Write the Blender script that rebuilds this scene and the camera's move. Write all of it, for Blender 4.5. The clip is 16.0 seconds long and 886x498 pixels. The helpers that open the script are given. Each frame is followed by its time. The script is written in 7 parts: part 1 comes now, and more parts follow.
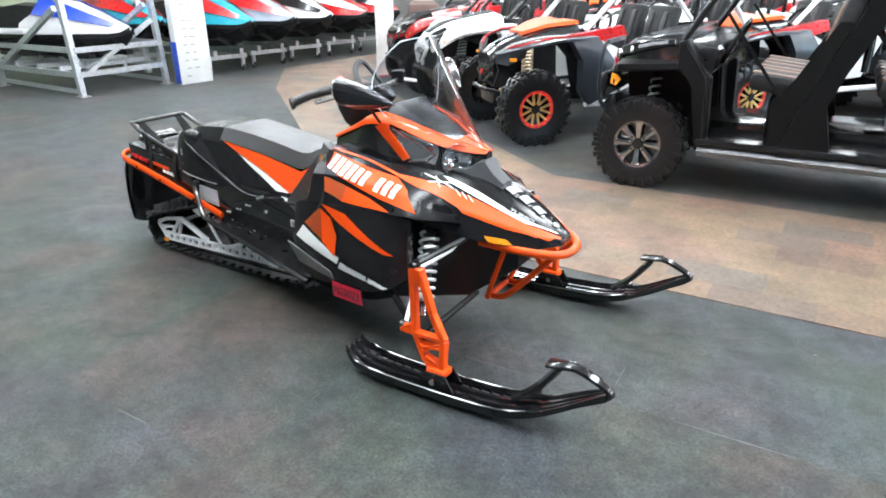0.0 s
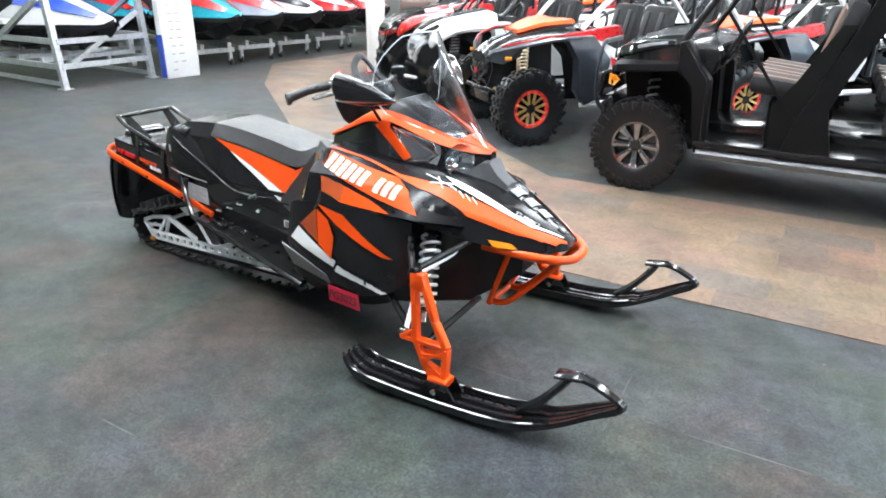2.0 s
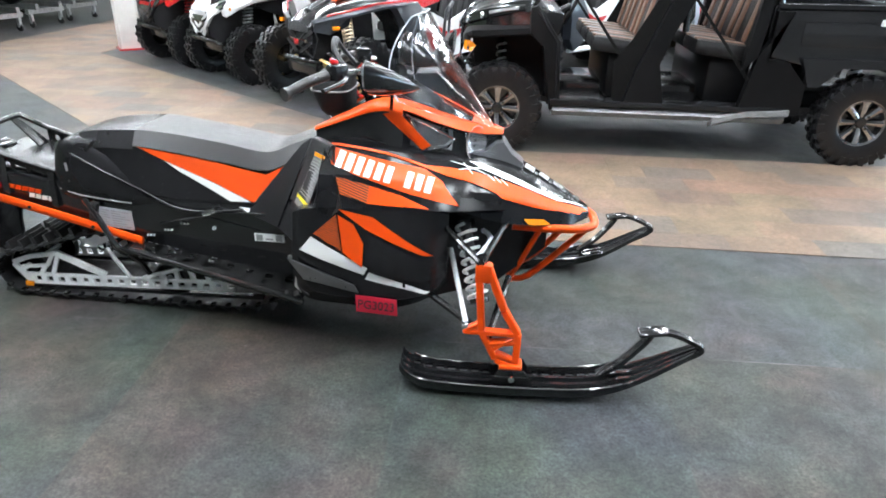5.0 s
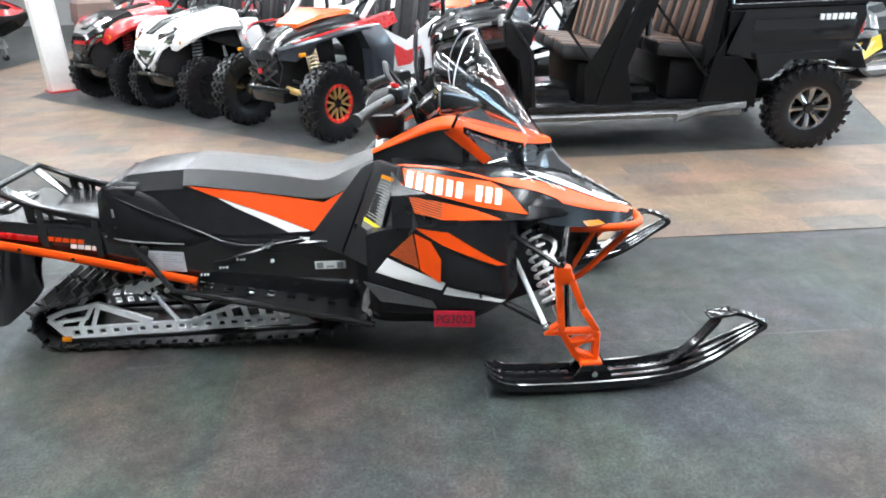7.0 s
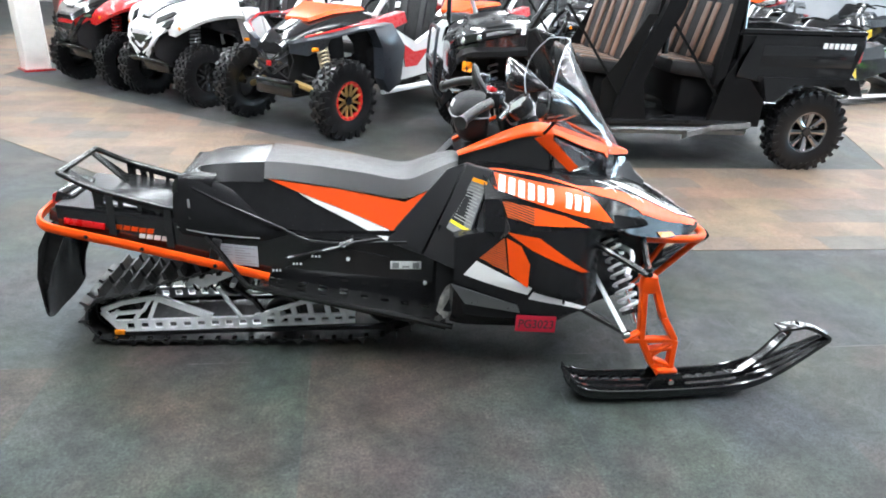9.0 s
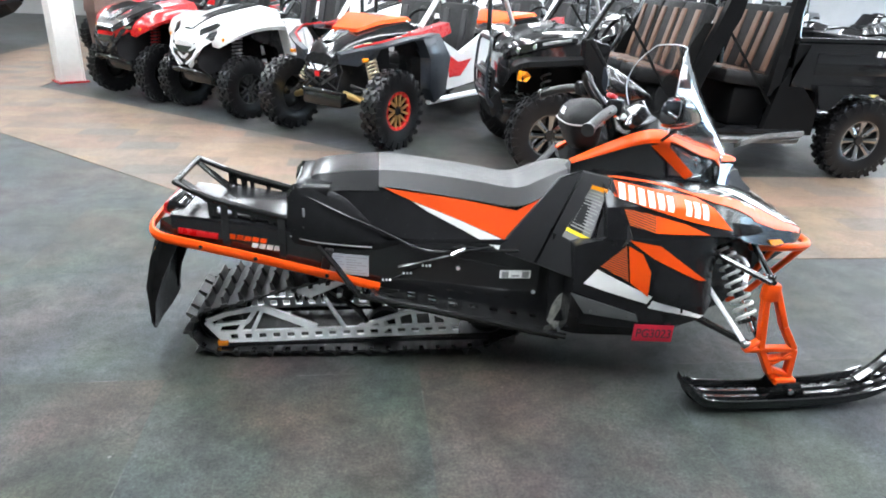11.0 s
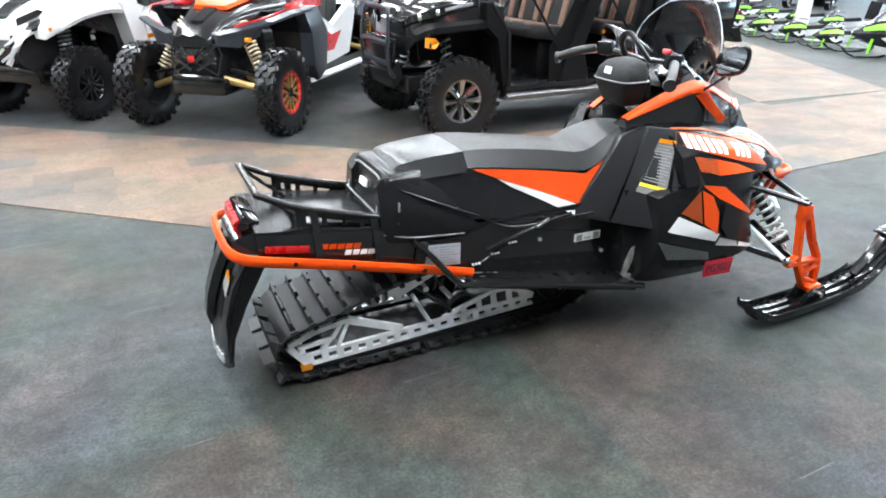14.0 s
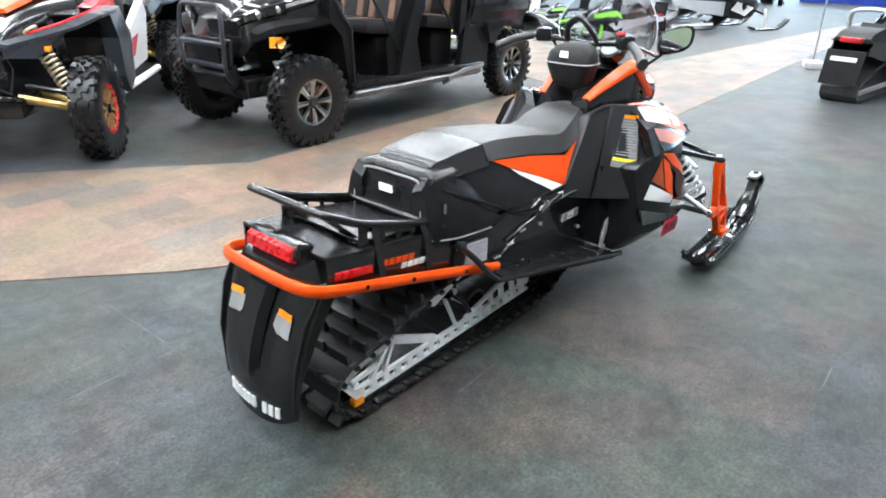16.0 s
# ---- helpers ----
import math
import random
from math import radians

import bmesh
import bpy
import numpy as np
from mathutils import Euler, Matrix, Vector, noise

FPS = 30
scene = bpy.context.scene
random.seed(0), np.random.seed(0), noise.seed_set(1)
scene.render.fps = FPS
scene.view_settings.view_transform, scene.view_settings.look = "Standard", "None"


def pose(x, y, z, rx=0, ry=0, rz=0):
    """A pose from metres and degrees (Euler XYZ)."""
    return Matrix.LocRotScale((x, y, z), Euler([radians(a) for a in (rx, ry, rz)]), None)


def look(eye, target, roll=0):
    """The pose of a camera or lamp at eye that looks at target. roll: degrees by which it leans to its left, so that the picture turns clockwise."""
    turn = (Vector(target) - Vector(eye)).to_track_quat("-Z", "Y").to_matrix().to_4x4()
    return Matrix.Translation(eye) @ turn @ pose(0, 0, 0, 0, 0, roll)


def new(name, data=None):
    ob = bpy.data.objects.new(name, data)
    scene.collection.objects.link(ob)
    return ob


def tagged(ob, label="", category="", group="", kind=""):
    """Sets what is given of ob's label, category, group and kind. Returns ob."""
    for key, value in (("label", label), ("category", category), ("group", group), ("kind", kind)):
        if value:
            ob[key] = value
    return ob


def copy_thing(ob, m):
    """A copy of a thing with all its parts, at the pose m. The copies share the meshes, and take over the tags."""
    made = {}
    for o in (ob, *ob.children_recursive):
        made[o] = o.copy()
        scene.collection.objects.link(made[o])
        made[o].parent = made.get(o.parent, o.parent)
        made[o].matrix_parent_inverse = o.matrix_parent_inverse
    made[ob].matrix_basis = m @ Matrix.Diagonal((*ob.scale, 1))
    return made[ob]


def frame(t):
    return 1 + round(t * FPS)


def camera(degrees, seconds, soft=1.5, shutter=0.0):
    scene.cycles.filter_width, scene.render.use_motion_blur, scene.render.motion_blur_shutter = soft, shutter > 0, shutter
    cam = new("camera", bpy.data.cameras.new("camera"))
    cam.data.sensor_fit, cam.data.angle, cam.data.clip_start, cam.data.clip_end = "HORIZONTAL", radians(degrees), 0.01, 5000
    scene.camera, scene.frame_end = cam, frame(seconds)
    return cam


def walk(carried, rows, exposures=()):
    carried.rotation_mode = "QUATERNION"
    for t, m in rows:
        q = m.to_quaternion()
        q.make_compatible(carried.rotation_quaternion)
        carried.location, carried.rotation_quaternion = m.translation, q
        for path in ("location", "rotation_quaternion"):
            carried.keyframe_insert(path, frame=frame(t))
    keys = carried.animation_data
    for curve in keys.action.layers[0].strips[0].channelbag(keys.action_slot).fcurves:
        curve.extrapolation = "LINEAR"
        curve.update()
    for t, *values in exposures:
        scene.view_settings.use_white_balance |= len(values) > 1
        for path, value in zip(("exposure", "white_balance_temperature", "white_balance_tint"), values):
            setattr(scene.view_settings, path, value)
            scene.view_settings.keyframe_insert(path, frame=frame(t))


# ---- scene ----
from mathutils.bvhtree import BVHTree

cam = camera(68.4, 16.0, soft=1.8)
PATH = [
    (0, (1.116, -2.445, 1.532), (0.174, -0.859, 0.758), -0.3),
    (0.5, (1.106, -2.442, 1.522), (0.166, -0.853, 0.753), -0.2),
    (1, (1.086, -2.439, 1.529), (0.155, -0.847, 0.755), 0.0),
    (1.5, (1.054, -2.431, 1.527), (0.131, -0.833, 0.756), 0.2),
    (2, (1.006, -2.389, 1.511), (0.104, -0.782, 0.733), 0.8),
    (2.5, (0.831, -2.299, 1.522), (-0.012, -0.679, 0.708), -1.4),
    (3, (0.655, -2.257, 1.531), (-0.116, -0.602, 0.714), -1.2),
    (3.5, (0.488, -2.299, 1.526), (-0.126, -0.589, 0.689), -1.5),
    (4, (0.28, -2.402, 1.548), (-0.145, -0.649, 0.684), -0.7),
    (6.5, (-0.563, -2.781, 1.535), (-0.473, -0.965, 0.702), 0.5),
    (7, (-0.681, -2.696, 1.561), (-0.589, -0.874, 0.743), -1.5),
    (7.5, (-0.855, -2.658, 1.555), (-0.789, -0.828, 0.751), 0.8),
    (8, (-0.974, -2.665, 1.555), (-0.86, -0.846, 0.732), 1.8),
    (10.5, (-1.582, -2.591, 1.563), (-1.186, -0.79, 0.79), 3.2),
    (11, (-1.663, -2.573, 1.518), (-1.407, -0.748, 0.741), 2.7),
    (11.5, (-1.739, -2.562, 1.504), (-1.606, -0.745, 0.678), 1.9),
    (12, (-1.851, -2.498, 1.523), (-1.81, -0.689, 0.671), 1.2),
    (12.5, (-2.041, -2.356, 1.524), (-1.985, -0.541, 0.685), -1.6),
    (13, (-2.271, -2.305, 1.51), (-1.924, -0.522, 0.672), -1.1),
    (13.5, (-2.523, -2.281, 1.507), (-1.91, -0.574, 0.664), -2.5),
    (14, (-2.724, -2.148, 1.491), (-1.882, -0.542, 0.648), 0.8),
    (14.5, (-2.946, -1.996, 1.49), (-1.922, -0.496, 0.651), 1.3),
    (15, (-3.188, -1.848, 1.484), (-2.021, -0.453, 0.653), 1.4),
    (15.5, (-3.366, -1.679, 1.463), (-2.053, -0.42, 0.633), 3.0),
    (16, (-3.445, -1.434, 1.431), (-2.022, -0.301, 0.599), 1.3),
]
walk(cam, [(t, look(eye, target, roll)) for t, eye, target, roll in PATH])

# world, lamps and exposure
world = bpy.data.worlds.new("world")
scene.world = world
world.use_nodes = True
world.node_tree.nodes["Background"].inputs[0].default_value = (0.75, 0.85, 1.0, 1)
world.node_tree.nodes["Background"].inputs[1].default_value = 0.6
scene.view_settings.exposure = 0.66
LAMP = 30.0      # brightness of the fluorescent ceiling fixtures
WINDOW = 8.5     # brightness of the daylight outside the showroom windows


# ---------- materials ----------
def nodes_of(name):
    m = bpy.data.materials.new(name)
    m.use_nodes = True
    nt = m.node_tree
    return m, nt, nt.nodes["Principled BSDF"]


def noise_node(nt, scale, detail=4.0, rough=0.6, coord=None):
    n = nt.nodes.new("ShaderNodeTexNoise")
    n.inputs["Scale"].default_value, n.inputs["Detail"].default_value, n.inputs["Roughness"].default_value = scale, detail, rough
    if coord is None:
        coord = nt.nodes.new("ShaderNodeTexCoord").outputs["Object"]
    nt.links.new(coord, n.inputs["Vector"])
    return n


def ramp_node(nt, fac, stops):
    r = nt.nodes.new("ShaderNodeValToRGB")
    while len(r.color_ramp.elements) < len(stops):
        r.color_ramp.elements.new(0.5)
    for e, (p, c) in zip(r.color_ramp.elements, stops):
        e.position, e.color = p, (*c, 1)
    nt.links.new(fac, r.inputs[0])
    return r


def bump_node(nt, bsdf, height, strength, distance=0.01):
    b = nt.nodes.new("ShaderNodeBump")
    b.inputs["Strength"].default_value, b.inputs["Distance"].default_value = strength, distance
    nt.links.new(height, b.inputs["Height"])
    nt.links.new(b.outputs[0], bsdf.inputs["Normal"])


def mat(name, col, rough=0.5, metal=0.0, coat=0.0, var=0.12, scale=6.0, grain=0.0, gscale=400.0, wear=0.08, spec=0.5):
    """A surface with a base colour, broad and fine variation, and grain relief."""
    m, nt, b = nodes_of(name)
    n1 = noise_node(nt, scale)
    lo, hi = [c * (1 - var) for c in col], [min(1.0, c * (1 + var)) for c in col]
    r = ramp_node(nt, n1.outputs[0], [(0.3, lo), (0.7, hi)])
    nt.links.new(r.outputs[0], b.inputs["Base Color"])
    n2 = noise_node(nt, scale * 9, 3.0)
    mr = nt.nodes.new("ShaderNodeMapRange")
    mr.inputs[3].default_value, mr.inputs[4].default_value = max(0.02, rough - wear), min(1.0, rough + wear)
    nt.links.new(n2.outputs[0], mr.inputs[0])
    nt.links.new(mr.outputs[0], b.inputs["Roughness"])
    b.inputs["Metallic"].default_value = metal
    b.inputs["Specular IOR Level"].default_value = spec
    b.inputs["Coat Weight"].default_value = coat
    b.inputs["Coat Roughness"].default_value = 0.05
    if grain:
        n3 = noise_node(nt, gscale, 2.0)
        bump_node(nt, b, n3.outputs[0], grain, 0.002)
    return m


def carpet_mat(name, stops, tile, shift):
    """Worn loop-pile carpet tiles: a tint for each tile, drifting hues, scuffs, broken pale seams and fibre relief."""
    m, nt, b = nodes_of(name)
    pos = nt.nodes.new("ShaderNodeTexCoord").outputs["Object"]

    def math_node(op, a, c):
        n = nt.nodes.new("ShaderNodeMath")
        n.operation = op
        for k, v in ((0, a), (1, c)):
            if isinstance(v, (int, float)):
                n.inputs[k].default_value = v
            else:
                nt.links.new(v, n.inputs[k])
        return n.outputs[0]

    def mix(kind, fac, a, c):
        n = nt.nodes.new("ShaderNodeMixRGB")
        n.blend_type = kind
        if isinstance(fac, float):
            n.inputs[0].default_value = fac
        else:
            nt.links.new(fac, n.inputs[0])
        nt.links.new(a, n.inputs[1])
        if isinstance(c, tuple):
            n.inputs[2].default_value = (*c, 1)
        else:
            nt.links.new(c, n.inputs[2])
        return n.outputs[0]
    mp = nt.nodes.new("ShaderNodeMapping")
    mp.inputs["Location"].default_value = (shift[0], shift[1], 0.05)
    nt.links.new(pos, mp.inputs[0])
    sn = nt.nodes.new("ShaderNodeVectorMath")
    sn.operation = "SNAP"
    sn.inputs[1].default_value = (tile, tile, 10)
    nt.links.new(mp.outputs[0], sn.inputs[0])
    wn = nt.nodes.new("ShaderNodeTexWhiteNoise")
    nt.links.new(sn.outputs[0], wn.inputs["Vector"])
    big = noise_node(nt, 0.75, 5.0, 0.62, pos)
    level = math_node("ADD", math_node("MULTIPLY", big.outputs[0], 0.82), math_node("MULTIPLY", wn.outputs["Value"], 0.20))
    col = ramp_node(nt, level, stops).outputs[0]
    # drifting reddish, bluish and greenish dye patches
    hue = noise_node(nt, 1.7, 3.0, 0.55, pos)
    col = mix("OVERLAY", 0.30, col, hue.outputs["Color"])
    for scale, detail, fac, lo, hi in ((4.0, 6.0, 0.80, 0.18, 0.82), (17.0, 5.0, 0.45, 0.2, 0.8), (85.0, 5.0, 0.60, 0.05, 0.95)):
        n = noise_node(nt, scale, detail, 0.72, pos)
        r = ramp_node(nt, n.outputs[0], [(0.34, (lo,) * 3), (0.66, (hi,) * 3)])
        col = mix("OVERLAY", fac, col, r.outputs[0])
    # seams between tiles, worn pale here and there
    sx = nt.nodes.new("ShaderNodeSeparateXYZ")
    nt.links.new(mp.outputs[0], sx.inputs[0])
    wob = noise_node(nt, 3.0, 2.0, 0.5, pos)
    edge = None
    for k in (0, 1):
        shake = math_node("MULTIPLY", math_node("SUBTRACT", wob.outputs[0], 0.5), 0.012)
        q = math_node("FRACT", math_node("DIVIDE", math_node("ADD", sx.outputs[k], shake), tile), 0)
        d = math_node("ABSOLUTE", math_node("SUBTRACT", q, 0.5), 0)
        e = math_node("GREATER_THAN", d, 0.5 - 0.0028 / tile)
        edge = e if edge is None else math_node("MAXIMUM", edge, e)
    patch = noise_node(nt, 1.3, 5.0, 0.7, pos)
    pm = ramp_node(nt, patch.outputs[0], [(0.52, (0, 0, 0)), (0.66, (0.32, 0.32, 0.32))])
    col = mix("MIX", math_node("MULTIPLY", edge, pm.outputs[0]), col, (0.26, 0.255, 0.25))
    dk = ramp_node(nt, patch.outputs[0], [(0.36, (0.8, 0.8, 0.8)), (0.46, (0, 0, 0))])
    col = mix("MIX", math_node("MULTIPLY", edge, dk.outputs[0]), col, (0.030, 0.031, 0.033))
    # scraps of lint and scuffs
    lint = noise_node(nt, 13.0, 2.0, 0.5, pos)
    lm = ramp_node(nt, lint.outputs[0], [(0.765, (0, 0, 0)), (0.80, (0.5, 0.5, 0.5))])
    col = mix("MIX", lm.outputs[0], col, (0.30, 0.29, 0.28))
    nt.links.new(col, b.inputs["Base Color"])
    rr = nt.nodes.new("ShaderNodeMapRange")
    rr.inputs[3].default_value, rr.inputs[4].default_value = 0.44, 0.66
    nt.links.new(big.outputs[0], rr.inputs[0])
    nt.links.new(rr.outputs[0], b.inputs["Roughness"])
    b.inputs["Sheen Weight"].default_value, b.inputs["Sheen Roughness"].default_value = 0.08, 0.5
    b.inputs["Specular IOR Level"].default_value = 0.22
    pile = noise_node(nt, 260.0, 3.0, 0.6, pos)
    bump_node(nt, b, pile.outputs[0], 0.35, 0.004)
    return m


def tile_mat(name, cols):
    """One tint for each laid piece, with streaks along it and fine pile."""
    m, nt, b = nodes_of(name)
    oi = nt.nodes.new("ShaderNodeObjectInfo")
    geo = nt.nodes.new("ShaderNodeNewGeometry")
    add = nt.nodes.new("ShaderNodeMath")
    add.operation = "ADD"
    nt.links.new(oi.outputs["Random"], add.inputs[0])
    nt.links.new(geo.outputs["Random Per Island"], add.inputs[1])
    fr = nt.nodes.new("ShaderNodeMath")
    fr.operation = "FRACT"
    nt.links.new(add.outputs[0], fr.inputs[0])
    r = ramp_node(nt, fr.outputs[0], cols)
    fine = noise_node(nt, 45.0, 6.0, 0.75, geo.outputs["Position"])
    mid = noise_node(nt, 2.2, 5.0, 0.7, geo.outputs["Position"])
    out = r.outputs[0]
    for n, f in ((fine, 0.6), (mid, 0.6)):
        mx = nt.nodes.new("ShaderNodeMixRGB")
        mx.blend_type = "OVERLAY"
        mx.inputs[0].default_value = f
        nt.links.new(out, mx.inputs[1])
        cr = ramp_node(nt, n.outputs[0], [(0.33, (0.22, 0.22, 0.22)), (0.67, (0.78, 0.78, 0.78))])
        nt.links.new(cr.outputs[0], mx.inputs[2])
        out = mx.outputs[0]
    nt.links.new(out, b.inputs["Base Color"])
    b.inputs["Roughness"].default_value = 0.54
    b.inputs["Sheen Weight"].default_value, b.inputs["Sheen Roughness"].default_value = 0.1, 0.5
    b.inputs["Specular IOR Level"].default_value = 0.30
    pile = noise_node(nt, 260.0, 3.0, 0.6, geo.outputs["Position"])
    bump_node(nt, b, pile.outputs[0], 0.4, 0.003)
    return m


def clear_mat(name, tint, rough=0.02, ripple=0.0):
    m, nt, b = nodes_of(name)
    b.inputs["Base Color"].default_value = (*tint, 1)
    b.inputs["Transmission Weight"].default_value = 1.0
    b.inputs["IOR"].default_value = 1.45
    n = noise_node(nt, 14.0, 5.0)
    mr = nt.nodes.new("ShaderNodeMapRange")
    mr.inputs[3].default_value, mr.inputs[4].default_value = rough, rough + 0.05
    nt.links.new(n.outputs[0], mr.inputs[0])
    nt.links.new(mr.outputs[0], b.inputs["Roughness"])
    if ripple:
        bump_node(nt, b, noise_node(nt, 7.0, 2.0, 0.5).outputs[0], ripple, 0.02)
    return m


def glow_mat(name, col, strength):
    m, nt, b = nodes_of(name)
    b.inputs["Base Color"].default_value = (0.8, 0.8, 0.8, 1)
    b.inputs["Emission Color"].default_value = (*col, 1)
    b.inputs["Emission Strength"].default_value = strength
    return m


def stripes_mat(name, c0, c1, pitch, slope):
    """Printed fine lines of two inks, for the hatched panels of a graphic."""
    m, nt, b = nodes_of(name)
    tc = nt.nodes.new("ShaderNodeTexCoord")
    sx = nt.nodes.new("ShaderNodeSeparateXYZ")
    nt.links.new(tc.outputs["Object"], sx.inputs[0])
    ma = nt.nodes.new("ShaderNodeMath")
    ma.operation = "MULTIPLY_ADD"
    ma.inputs[1].default_value = slope
    nt.links.new(sx.outputs[0], ma.inputs[0])
    nt.links.new(sx.outputs[2], ma.inputs[2])
    di = nt.nodes.new("ShaderNodeMath")
    di.operation = "DIVIDE"
    di.inputs[1].default_value = pitch
    nt.links.new(ma.outputs[0], di.inputs[0])
    fr = nt.nodes.new("ShaderNodeMath")
    fr.operation = "FRACT"
    nt.links.new(di.outputs[0], fr.inputs[0])
    r = ramp_node(nt, fr.outputs[0], [(0.42, c0), (0.5, c1)])
    nt.links.new(r.outputs[0], b.inputs["Base Color"])
    b.inputs["Roughness"].default_value = 0.3
    return m


ORANGE_C = (0.80, 0.074, 0.004)
M = {}
M["carpet"] = carpet_mat("grey_carpet", [(0.25, (0.0186, 0.0197, 0.0202)), (0.38, (0.0418, 0.0331, 0.0290)), (0.47, (0.0290, 0.0338, 0.0302)), (0.57, (0.0326, 0.0372, 0.0399)), (0.68, (0.0512, 0.0464, 0.0423)), (0.80, (0.0638, 0.0668, 0.0658))], 1.0, (0.42, 0.30))
M["tan"] = tile_mat("tan_carpet_tile", [(0.0, (0.0891, 0.0662, 0.0515)), (0.14, (0.1527, 0.0908, 0.0610)), (0.28, (0.1604, 0.1104, 0.0698)), (0.42, (0.1095, 0.0883, 0.0719)), (0.56, (0.1680, 0.1006, 0.0675)), (0.70, (0.1426, 0.1031, 0.0633)), (0.85, (0.1324, 0.0810, 0.0558)), (1.0, (0.0891, 0.0760, 0.0646))])
M["orange"] = mat("orange_paint", ORANGE_C, 0.34, coat=0.05, var=0.04, wear=0.03, spec=0.3)
M["orange_vinyl"] = mat("orange_vinyl", ORANGE_C, 0.42, var=0.06, grain=0.25, gscale=700)
M["white_vinyl"] = mat("white_vinyl", (0.78, 0.78, 0.77), 0.4, var=0.04)
M["white_print"] = mat("white_print", (0.8, 0.8, 0.79), 0.35, var=0.04)
M["silver_print"] = mat("silver_print", (0.26, 0.265, 0.27), 0.30, metal=0.85, var=0.1)
M["black_gloss"] = mat("black_gloss_plastic", (0.012, 0.012, 0.013), 0.14, coat=0.5, var=0.2)
M["black_plastic"] = mat("black_plastic", (0.011, 0.011, 0.012), 0.22, var=0.25, grain=0.12, gscale=600, spec=0.32)
M["grey_plastic"] = mat("charcoal_plastic", (0.020, 0.020, 0.022), 0.36, var=0.15, grain=0.3, gscale=700, spec=0.35)
M["black_fabric"] = mat("black_fabric", (0.014, 0.014, 0.015), 0.55, var=0.3, scale=14, grain=0.7, gscale=900, spec=0.28)
M["seat_vinyl"] = mat("dark_seat_vinyl", (0.032, 0.032, 0.033), 0.33, var=0.12, grain=0.5, gscale=500, spec=0.6)
M["seat_gloss"] = mat("black_glossy_vinyl", (0.016, 0.016, 0.017), 0.26, var=0.15, wear=0.03, spec=0.5, grain=0.15, gscale=9)
M["black_metal"] = mat("black_powder_coat", (0.011, 0.011, 0.011), 0.16, coat=0.3, var=0.2)
M["alu"] = mat("brushed_aluminium", (0.88, 0.89, 0.90), 0.34, metal=0.12, var=0.10, scale=20)
M["worn_alu"] = mat("worn_cast_aluminium", (0.42, 0.41, 0.38), 0.5, metal=0.4, var=0.6, scale=34, grain=0.5, gscale=90)
M["chrome"] = mat("chrome", (0.8, 0.8, 0.8), 0.1, metal=1.0, var=0.05)
M["steel"] = mat("galvanised_steel", (0.56, 0.58, 0.60), 0.42, metal=0.75, var=0.2, scale=25)
M["spring"] = mat("silver_spring_paint", (0.62, 0.63, 0.62), 0.32, metal=0.3, var=0.06)
M["rubber"] = mat("black_rubber", (0.028, 0.028, 0.028), 0.36, var=0.35, scale=18, grain=0.5, gscale=300)
M["track_band"] = mat("dull_black_rubber", (0.016, 0.016, 0.017), 0.40, var=0.3, scale=18, grain=0.3, gscale=200, spec=0.32)
M["tyre"] = mat("tyre_rubber", (0.008, 0.008, 0.009), 0.30, var=0.4, scale=12, grain=0.04, gscale=200, spec=0.45)
M["red"] = mat("red_paint", (0.50, 0.012, 0.014), 0.28, coat=0.6, var=0.06)
M["red_lens"] = mat("red_lens", (0.46, 0.006, 0.010), 0.28, coat=0.15, var=0.15)
M["pink_tag"] = mat("red_sticker", (0.72, 0.018, 0.055), 0.5, var=0.06)
M["amber"] = mat("amber_lens", (0.80, 0.26, 0.01), 0.25, coat=0.4)
M["yellow"] = mat("yellow_print", (0.80, 0.62, 0.02), 0.4)
M["label"] = mat("pale_label", (0.50, 0.53, 0.56), 0.4, var=0.06)
M["ink"] = mat("dark_ink", (0.03, 0.03, 0.032), 0.5)
M["label_dark"] = mat("charcoal_label", (0.15, 0.15, 0.155), 0.4)
M["ink_grey"] = mat("grey_ink", (0.25, 0.25, 0.25), 0.5)
M["ink_soft"] = mat("faded_ink", (0.34, 0.35, 0.37), 0.5)
M["vent"] = mat("grey_vent_mesh", (0.27, 0.272, 0.275), 0.42, var=0.3, scale=60, spec=0.3)
M["seat_skirt"] = mat("black_seat_vinyl", (0.011, 0.011, 0.012), 0.24, var=0.2, spec=0.3, grain=0.12, gscale=14)
M["cage_grey"] = mat("blue_grey_paint", (0.022, 0.026, 0.034), 0.3, coat=0.3)
M["clear"] = clear_mat("clear_windscreen", (0.74, 0.755, 0.77), 0.0, ripple=0.09)
M["lens"] = clear_mat("headlight_lens", (0.95, 0.96, 0.98), 0.01)
M["lamp_black"] = mat("dark_lamp_bezel", (0.10, 0.10, 0.105), 0.25, metal=0.5, var=0.2)
M["lamp_silver"] = mat("silvery_lamp_panel", (0.42, 0.42, 0.43), 0.24, metal=0.5, var=0.3, scale=30)
M["console_grey"] = mat("matt_grey_plastic", (0.085, 0.086, 0.09), 0.5, var=0.15, grain=0.2, gscale=500, spec=0.3)
M["deck_black"] = mat("worn_black_deck", (0.016, 0.016, 0.017), 0.24, var=0.3, scale=30, grain=0.1, gscale=300, spec=0.4)
M["lens_edge"] = mat("pale_polished_edge", (0.55, 0.58, 0.62), 0.2, var=0.1)
M["moulded_black"] = mat("moulded_black", (0.006, 0.006, 0.0065), 0.40, var=0.25, grain=0.15, gscale=500, spec=0.16)
M["sill"] = mat("silver_sill_paint", (0.22, 0.225, 0.23), 0.42, metal=0.15, var=0.2, scale=20)
